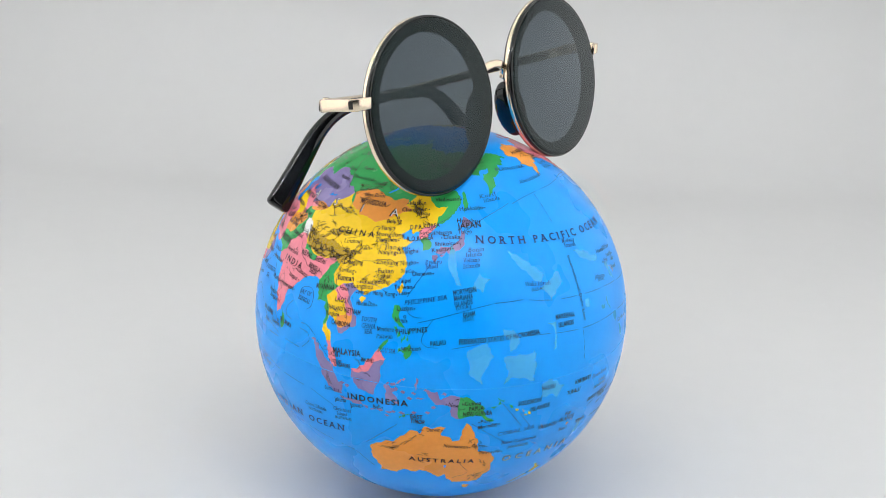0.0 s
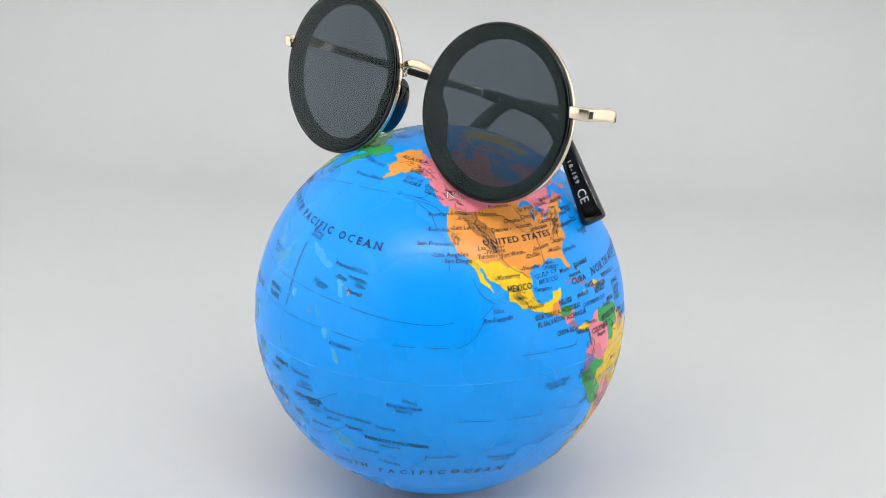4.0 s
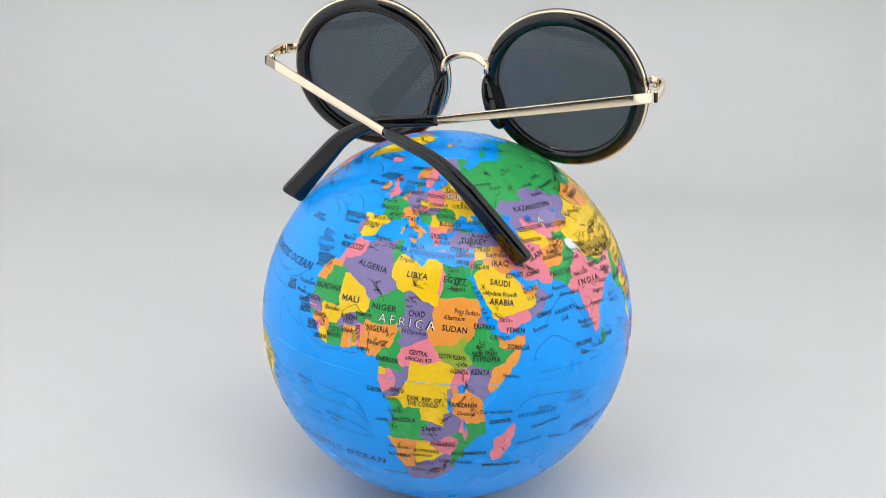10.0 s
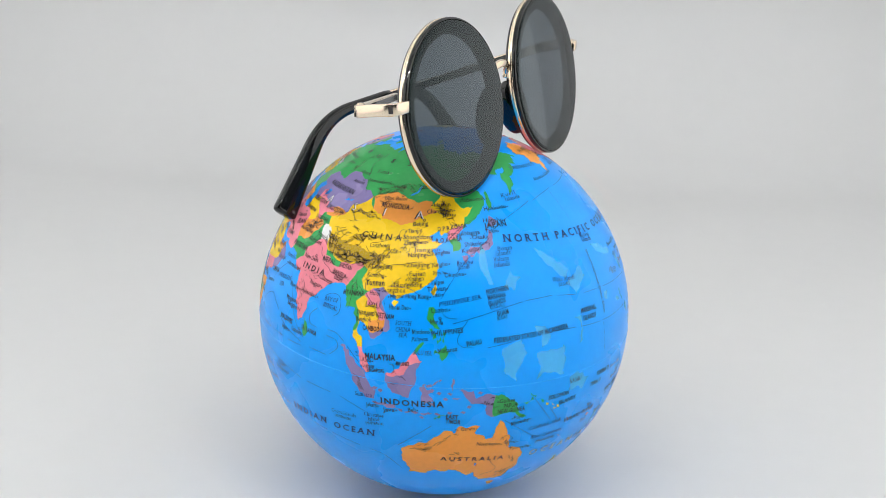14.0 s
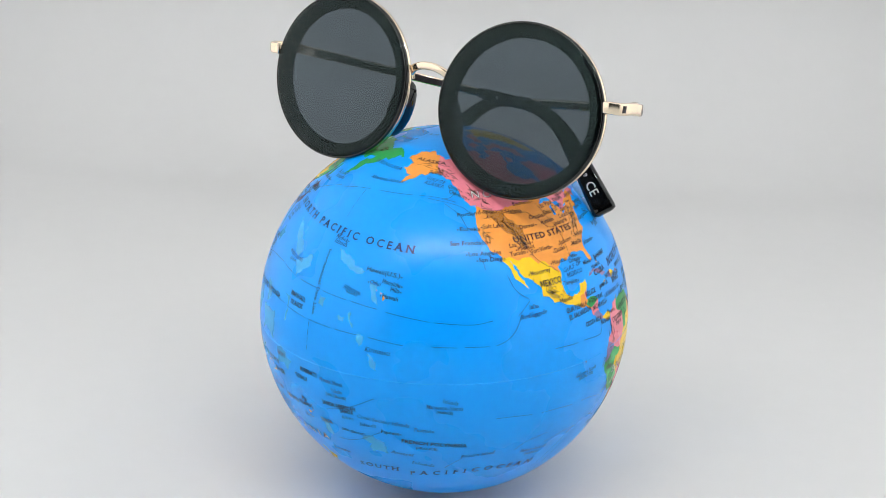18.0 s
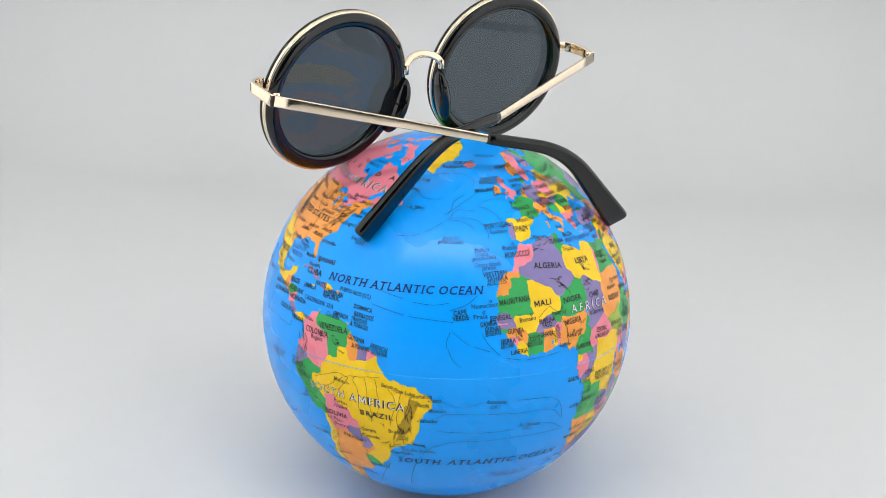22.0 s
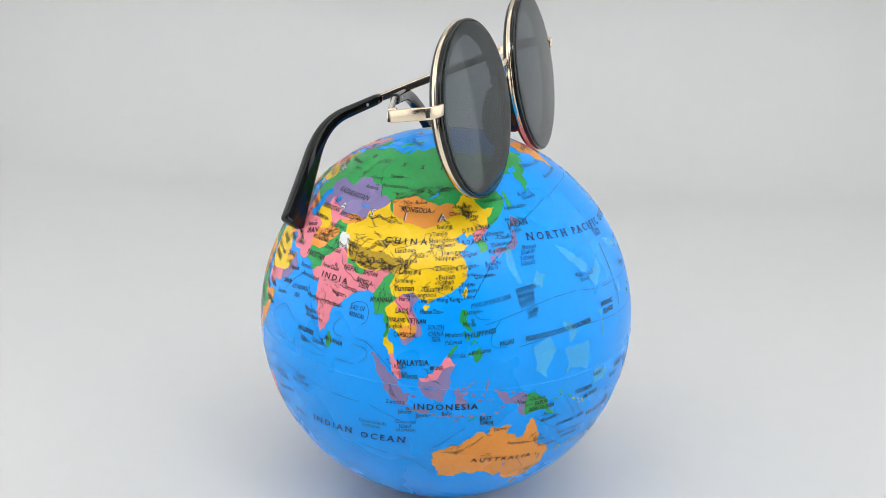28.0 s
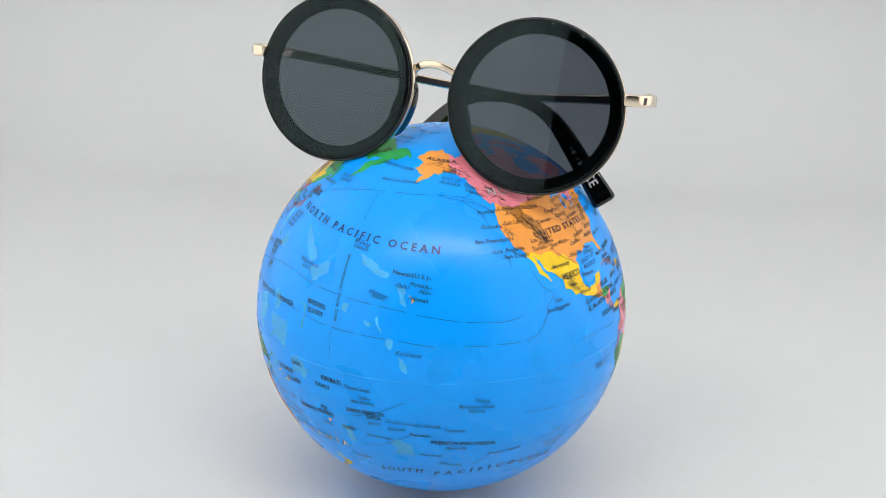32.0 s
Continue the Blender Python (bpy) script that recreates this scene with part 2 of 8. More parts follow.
def seam():
    """The rolled joint where the two halves of the shell meet."""
    tube = [(RADIUS - 0.00006 + 0.00018 * math.cos(radians(a)), 0.00012 * math.sin(radians(a))) for a in range(0, 360, 45)]
    part("seam", lathe(tube, pose(0, 0, 0, 90), 200), SEAM, GLOBE, "fine rolled joint round the equator")


seam()
# ---- the atlas: coasts and borders in degrees of longitude and latitude ----
COASTS, LANDS = {}, {}
COASTS["africa"] = [
    (-6, 35.8), (-2, 35.1), (3, 36.9), (9.8, 37.3), (11, 36.8), (10.2, 34.3), (13, 32.9), (15.5, 32.2), (19, 30.3), (20.1, 32.2), (23, 32.7), (25, 31.7),
    (29, 30.9), (31.5, 31.5), (32.5, 31.2), (32.5, 29.9), (33.6, 27.8), (35.5, 24), (37.2, 21), (37.4, 18.8), (39.3, 15.6), (42.5, 12.5), (43.3, 11.5),
    (44.5, 10.5), (47.5, 11.1), (51.2, 11.9), (50.8, 9.3), (48.5, 5), (46, 2.2), (43.5, -0.5), (41.5, -2), (40.2, -3), (39.2, -5), (39.5, -7.5)]
COASTS["africa"] += [
    (40.5, -10.5), (40.7, -15), (37.5, -17.5), (35, -20), (35.5, -23.5), (32.8, -25.8), (32.8, -28), (31, -30), (28.5, -32.8), (25.7, -34), (20, -34.8),
    (18.4, -34.2), (17.8, -32), (16.5, -28.6), (15, -26.5), (14.4, -22.5), (12, -18), (13.4, -12.5), (13.8, -10.5), (12.3, -6), (9, -1), (9.5, 1), (9.7, 3.8),
    (8.5, 4.6), (6, 4.3), (4.3, 6.3), (1, 5.9), (-2, 4.8), (-4.5, 5.2), (-7.5, 4.4), (-11.5, 7), (-13.3, 9), (-15, 10.9), (-16.8, 12.5), (-17.5, 14.7)]
COASTS["africa"] += [(-16.3, 17), (-16.3, 19.5), (-17, 21), (-16, 23.7), (-14.5, 26.2), (-13, 27.7), (-10, 29.5), (-9.7, 31.4), (-8, 33.3)]
LANDS["africa"] = [
    ("morocco", "pink", [(-12, 27.7), (-8.7, 27.7), (-8.7, 28.8), (-5, 30), (-2, 32), (-1.5, 35.5), (-6, 37), (-11, 33), (-12, 29)]),
    ("western_sahara", "orange", [(-18, 21), (-13, 21.3), (-13, 23), (-12, 23.5), (-12, 26), (-8.7, 26), (-8.7, 27.7), (-13, 28), (-16, 26)]),
    ("algeria", "purple", [(-8.7, 27.3), (-8.7, 28.8), (-5, 30), (-2, 32), (-1.5, 35.5), (0, 38), (8.6, 38), (8.2, 34.5), (9.3, 30.2), (9.5, 26.5), (12, 23.5), (6, 19.5), (3.2, 19), (3.2, 19.7), (-4.8, 25)]),
    ("tunisia", "green", [(8.6, 38), (12, 38), (11.5, 33.2), (9.5, 30.2), (7.6, 33.5), (8.3, 35)]),
    ("libya", "yellow", [(9.5, 30.2), (11.5, 33.2), (15, 34), (25, 33), (25, 20), (24, 19.5), (16, 23.4), (14.2, 22.6), (12, 23.5), (9.5, 26.5)]),
    ("egypt", "green", [(25, 22), (25, 33), (34, 33), (34.2, 27.5), (37.5, 22)]),
    ("mauritania", "green", [(-17.5, 16), (-17.5, 21), (-13, 21.3), (-13, 23), (-12, 23.5), (-12, 26), (-8.7, 26), (-8.7, 27.3), (-4.8, 25), (-6.5, 24.9), (-5.5, 15.5), (-9.5, 15.4), (-11.5, 15.6), (-12.2, 14.8), (-14.5, 16.6)]),
    ("mali", "yellow", [(-6.5, 24.9), (-4.8, 25), (3.2, 19.7), (4.2, 19.2), (4.2, 16.5), (3.5, 15.3), (1, 15), (-2, 14.2), (-4.5, 12.2), (-5.3, 10.4), (-8, 10.2), (-8.5, 11.2), (-11.3, 12.2), (-12.2, 14.8), (-11.5, 15.6), (-9.5, 15.4), (-5.5, 15.5)]),
    ("niger", "green", [(4.2, 19.2), (6, 19.5), (12, 23.5), (14.2, 22.6), (15, 23), (15.5, 19.5), (15.5, 16.8), (13.5, 14.3), (13, 13.5), (10, 13.3), (7, 13), (4, 13.6), (3.6, 11.8), (2.2, 12.3), (0.2, 14.8), (3.5, 15.3), (4.2, 16.5)]),
    ("chad", "purple", [(15, 23), (16, 23.4), (24, 19.5), (24, 15.7), (22.5, 14.2), (22.2, 12.7), (22.8, 11), (19, 9), (15.5, 7.5), (13.9, 9.6), (15.2, 10), (14.8, 12.8), (13.5, 14.3), (15.5, 16.8), (15.5, 19.5)]),
    ("sudan", "orange", [(24, 19.5), (25, 20), (25, 22), (37, 22), (40, 18), (38.5, 18), (37, 17), (36.2, 14.3), (34.8, 11), (34, 10.3), (33, 12), (31, 9.8), (28, 9.4), (24.5, 8.8), (22.8, 11), (22.2, 12.7), (22.5, 14.2), (24, 15.7)]),
    ("south_sudan", "olive", [(24.5, 8.8), (28, 9.4), (31, 9.8), (33, 12), (34, 10.3), (33, 8), (35.5, 5), (34, 4), (31, 3.7), (28, 4.3), (26.5, 6)]),
    ("ethiopia", "green", [(36.2, 14.3), (38, 14.7), (40.2, 14.5), (42.4, 12.5), (43, 11), (43, 9), (48, 8), (45, 5), (42, 4.2), (39.5, 3.5), (36, 4.4), (35.5, 5), (33, 8), (34, 10.3), (34.8, 11)]),
    ("eritrea", "purple", [(37, 17), (38.5, 18), (40, 18), (43.5, 12.6), (42.4, 12.5), (40.2, 14.5), (38, 14.7), (36.2, 14.3)]),
    ("djibouti", "pink", [(42.4, 12.5), (43.7, 12.6), (43.7, 11.2), (42.5, 11)]),
    ("somalia", "orange", [(43, 11), (44, 13), (53, 13), (51, 7), (44, -3), (41, -2), (41, 3.2), (42, 4.2), (45, 5), (48, 8), (43, 9)]),
    ("kenya", "purple", [(34, 4), (36, 4.4), (39.5, 3.5), (42, 4.2), (41, 3.2), (41, -2), (43, -3), (39.2, -4.7), (34, -1), (34.2, 0.5), (35, 2)]),
    ("uganda", "pink", [(31, 3.7), (34, 4), (35, 2), (34.2, 0.5), (34, -1), (29.7, -1.4), (30, 1)]),
    ("tanzania", "orange", [(30.5, -1), (34, -1), (39.2, -4.7), (42, -6), (42, -10.7), (38, -11.4), (34.5, -11.5), (32, -9), (30, -8), (29.5, -5), (30.8, -3)]),
    ("congo_basin", "yellow", [(18.5, 5), (22.5, 4.2), (27.5, 5.1), (31, 3.7), (30, 1), (29.6, -1.4), (29, -4.5), (30, -8), (28.5, -8.5), (28.5, -12), (29.7, -13.4), (27, -12), (24, -11), (22, -11), (21.8, -7.3), (17, -8), (16, -6), (12, -5.8), (12.5, -4.6), (15.5, -4.5), (16.5, -2), (17.7, 0), (18, 3)]),
    ("rwanda_burundi", "purple", [(29, -1.3), (30.5, -1), (30.8, -3), (29.6, -4.5), (29, -3)]),
    ("central_africa", "pink", [(15.5, 7.5), (19, 9), (22.8, 11), (24.5, 8.8), (26.5, 6), (27.5, 5.1), (22.5, 4.2), (18.5, 5), (18, 3.5), (16, 3), (14.5, 5)]),
    ("cameroon", "green", [(8.5, 4), (8.8, 5.5), (10.5, 7), (12, 7), (13.5, 10.5), (14.5, 12.9), (15.2, 10), (13.9, 9.6), (15.5, 7.5), (14.5, 5), (16, 3), (16, 1.7), (13, 2.2), (8.5, 2.2)]),
    ("nigeria", "orange", [(2.7, 5.5), (2.7, 9), (3.7, 10), (3.6, 11.8), (4, 13.6), (7, 13), (10, 13.3), (13, 13.5), (14.2, 13), (13.5, 10.5), (12, 7), (10.5, 7), (8.8, 5.5), (8.5, 3.5), (5, 3.5)]),
    ("benin", "pink", [(1.6, 5.5), (1.6, 9), (0.9, 10.5), (2.2, 12.3), (3.6, 11.8), (3.7, 10), (2.7, 9), (2.7, 5.5)]),
    ("togo", "yellow", [(1.1, 5.5), (0.5, 7), (0.3, 11), (0.9, 10.8), (1.6, 9), (1.7, 5.5)]),
    ("ghana", "orange", [(-3, 4), (-2.8, 8), (-2.8, 11), (0.1, 11.1), (0.4, 7), (1.2, 5.6), (0, 4)]),
    ("burkina", "purple", [(-5.4, 10.4), (-4.5, 12.2), (-2, 14.2), (0.2, 14.9), (2.2, 12.3), (0.9, 11), (-2.8, 11), (-2.8, 9.6)]),
    ("ivory_coast", "green", [(-7.5, 3.5), (-8.4, 6.5), (-8, 10.2), (-5.4, 10.4), (-2.8, 9.6), (-2.8, 8), (-3, 4)]),
    ("guinea", "orange", [(-15.5, 10.7), (-13.7, 12.6), (-11.3, 12.2), (-8.5, 11.2), (-8, 10.2), (-8.4, 7.3), (-10.3, 8.4), (-10.8, 9.8), (-12.5, 9.9), (-14, 8.8)]),
    ("liberia", "yellow", [(-12.5, 7), (-10.5, 8.4), (-8.4, 7.2), (-7.5, 3.5)]),
    ("sierra_leone", "pink", [(-14, 8.8), (-12.5, 9.9), (-10.8, 9.8), (-10.3, 8.4), (-12.5, 6.6)]),
    ("guinea_bissau", "green", [(-17.5, 12.4), (-13.7, 12.6), (-13.7, 11.6), (-15.2, 10.6), (-17, 11)]),
    ("senegal", "purple", [(-18, 15), (-16.5, 16.2), (-14.5, 16.7), (-12.2, 14.8), (-11.3, 12.3), (-17.5, 12.4)]),
    ("gambia", "pink", [(-17.5, 13), (-17.5, 13.8), (-14, 13.7), (-14, 13.2)]),
    ("gabon", "pink", [(8, -1), (9, 1), (11.3, 1), (11.3, 2.2), (13.2, 2.2), (14.5, -0.5), (14, -2.3), (11, -4)]),
    ("equatorial_guinea", "yellow", [(8.5, 1), (8.5, 2.3), (11.3, 2.3), (11.3, 1)]),
    ("congo", "purple", [(11, -4), (14, -2.3), (14.5, -0.5), (13.2, 2.2), (16, 1.7), (16, 3), (18.2, 3.5), (17.7, 0), (16.5, -2), (15.5, -4.5), (12.5, -5), (11, -5)]),
    ("angola", "green", [(11, -5.8), (16, -6), (17, -8), (21.8, -7.3), (22, -11), (24, -11), (24, -13), (22, -13), (22, -16.2), (23.5, -17.6), (18, -17.4), (10.5, -17.3)]),
    ("zambia", "purple", [(22, -16.2), (22, -13), (24, -13), (24, -11), (27, -12), (29.7, -13.4), (28.5, -12), (28.5, -8.5), (31, -8.3), (33, -9.5), (33, -14), (30.3, -15.5), (27, -18), (25, -17.8)]),
    ("malawi", "pink", [(33, -9.5), (34.5, -9.8), (35.8, -15), (35.2, -17), (34.3, -14.5), (33, -14)]),
    ("mozambique", "green", [(34.5, -11.5), (38, -11.4), (43, -10.5), (42, -17), (36, -27), (32, -26.8), (31.3, -22.4), (33, -19), (30.3, -15.5), (33, -14), (34.3, -14.5), (35.2, -17), (35.8, -15)]),
    ("zimbabwe", "pink", [(25, -17.8), (27, -18), (30.3, -15.5), (33, -16.5), (33, -19), (31.3, -22.4), (29.3, -22), (26, -20)]),
    ("botswana", "yellow", [(20, -22), (21, -18.3), (23.5, -18), (25, -17.8), (26, -20), (29.3, -22), (26, -25), (23, -25.5), (20.5, -26.8), (20, -24.8)]),
    ("namibia", "orange", [(10.5, -17.3), (18, -17.4), (23.5, -17.6), (25, -17.8), (21, -18.3), (20, -22), (20, -28.5), (17, -29), (13, -27)]),
    ("south_africa", "purple", [(13, -28), (17, -29), (20, -28.5), (20, -24.8), (20.5, -26.8), (23, -25.5), (26, -25), (29.3, -22), (31.3, -22.4), (32, -26.8), (35, -27), (30, -36), (16, -37)]),
    ("lesotho", "orange", [(27, -29.8), (28.5, -28.7), (29.3, -29.6), (28, -30.6)])]

COASTS["eurasia"] = [
    (32.6, 29.9), (34.2, 27.8), (34.9, 29.4), (36.5, 26), (38.5, 22.5), (39.2, 21), (41, 18), (42.7, 16), (43.2, 13), (45, 12.8), (48.5, 14), (52.2, 15.7), (55, 17),
    (57.8, 19), (59.8, 22.4), (58.5, 23.7), (56.4, 24.8), (56.3, 26.3), (54, 24.2), (51.6, 24.2), (51.5, 26), (50.7, 25.4), (50, 26.7), (48.5, 28.5), (48, 30),
    (50, 30.1), (51.5, 27.9), (54.5, 26.6), (57, 27), (58.5, 25.6), (61.5, 25.1), (66.5, 25.3), (67.5, 23.9), (69, 22.3), (70.5, 20.9), (72.3, 21.5), (72.8, 19)]
COASTS["eurasia"] += [
    (73.5, 16), (74.8, 12.8), (76.5, 9.3), (77.5, 8.1), (79, 9.3), (80, 12), (80.2, 15.5), (82.3, 16.7), (85, 19.5), (87, 21.5), (90, 22), (91.8, 22.3), (94, 18.8),
    (94.3, 16), (96, 16.4), (97.6, 16.2), (98.6, 12), (98.3, 8.3), (100.3, 6.2), (101.3, 3), (103.5, 1.3), (104.2, 1.4), (103.4, 4.5), (101.5, 6.9), (100, 9.3),
    (99.3, 10.5), (100, 13.4), (101, 12.7), (103, 10.8), (104.8, 8.7), (106.8, 10.4), (109.2, 11.8), (109, 14), (107, 16.8), (105.7, 19), (108, 21.5), (109.8, 21.4)]
COASTS["eurasia"] += [
    (110, 20.4), (111.5, 21.5), (114, 22.5), (117, 23.6), (119.5, 25.5), (121.8, 28.5), (121.9, 31), (119.3, 35), (122.5, 37), (119, 37.3), (117.7, 38.8), (121, 40.8),
    (122, 39.2), (124.5, 39.9), (125, 37.8), (126.3, 36.5), (126.5, 34.4), (129, 35.2), (129.4, 37), (127.5, 39.5), (129.7, 41), (131, 42.7), (133, 42.8), (136, 44.5),
    (140.3, 48.5), (141, 52), (138, 54), (135.3, 54.8), (142, 59), (148, 59.3), (155, 59.2), (160, 61.8), (163, 62.5), (160, 59.7), (156, 57.5), (156, 51.2), (158.5, 53)]
COASTS["eurasia"] += [
    (162, 55), (163, 58), (170, 60), (177, 62.5), (180, 64.5), (189, 66), (185, 67), (180, 69), (171, 69.8), (161, 69.5), (150, 71.5), (140, 72.5), (130, 71), (127, 73.3),
    (113, 73.8), (105, 77.5), (95, 76), (87, 75), (80, 72.5), (75, 72.5), (73, 68), (69, 73), (67, 69), (60, 69), (54, 68.5), (46, 68), (44, 66.3), (40, 64.6), (37, 64),
    (33, 66.6), (41, 66.8), (36, 69.2), (31, 70), (26, 71), (20, 69.8), (14, 67.5), (11, 64.5), (6, 62.3), (5, 60), (7, 58), (10.5, 59.2), (12, 57), (13, 55.4)]
COASTS["eurasia"] += [
    (16, 56.2), (17, 58.8), (18.8, 60), (17.3, 62), (21.5, 64.5), (24, 65.8), (25, 64.8), (21.3, 62.5), (22, 60.3), (28, 60.5), (30, 59.9), (24, 59.3), (23.5, 58.5),
    (24, 57), (21.5, 57), (21, 55.3), (19, 54.4), (14.2, 54), (11, 54), (10.5, 57.5), (8.2, 57), (8.6, 54), (4.5, 52), (1.6, 50.8), (-1.5, 49.6), (-1.5, 48.7), (-4.7, 48.4),
    (-1.2, 46), (-1.5, 43.5), (-8, 43.7), (-9.2, 43), (-8.8, 41), (-9.4, 38.7), (-8.9, 37), (-6.3, 36.6), (-5.5, 36), (-2, 36.8), (-0.3, 38.7), (0, 40), (3.1, 42)]
COASTS["eurasia"] += [
    (3.1, 43.2), (6.5, 43.1), (9, 44.4), (10.5, 43), (12.5, 41.6), (15.5, 40), (16, 38), (17, 39), (17, 40.5), (18.5, 40.2), (16, 41.8), (14, 42.5), (12.4, 44.3), (13.6, 45.7),
    (15, 44.5), (19.3, 41.9), (19.5, 40.3), (21.3, 38.4), (21.7, 36.8), (23, 36.5), (24, 38), (22.8, 39.5), (24, 40.7), (26.5, 40.6), (29, 41.3), (28, 43), (29.6, 45),
    (31, 46.6), (33.5, 46), (33.5, 44.5), (36.5, 45.3), (35, 46.3), (39, 47.2), (37.5, 45), (41.5, 42), (41, 41.1), (36.5, 41.3), (33, 42), (29.2, 41)]
COASTS["eurasia"] += [(26.3, 39.5), (27, 37.5), (28.3, 36.6), (30.5, 36.8), (32.5, 36), (36, 36.6), (35.5, 33.5), (34.3, 31.3), (32.6, 31.2)]
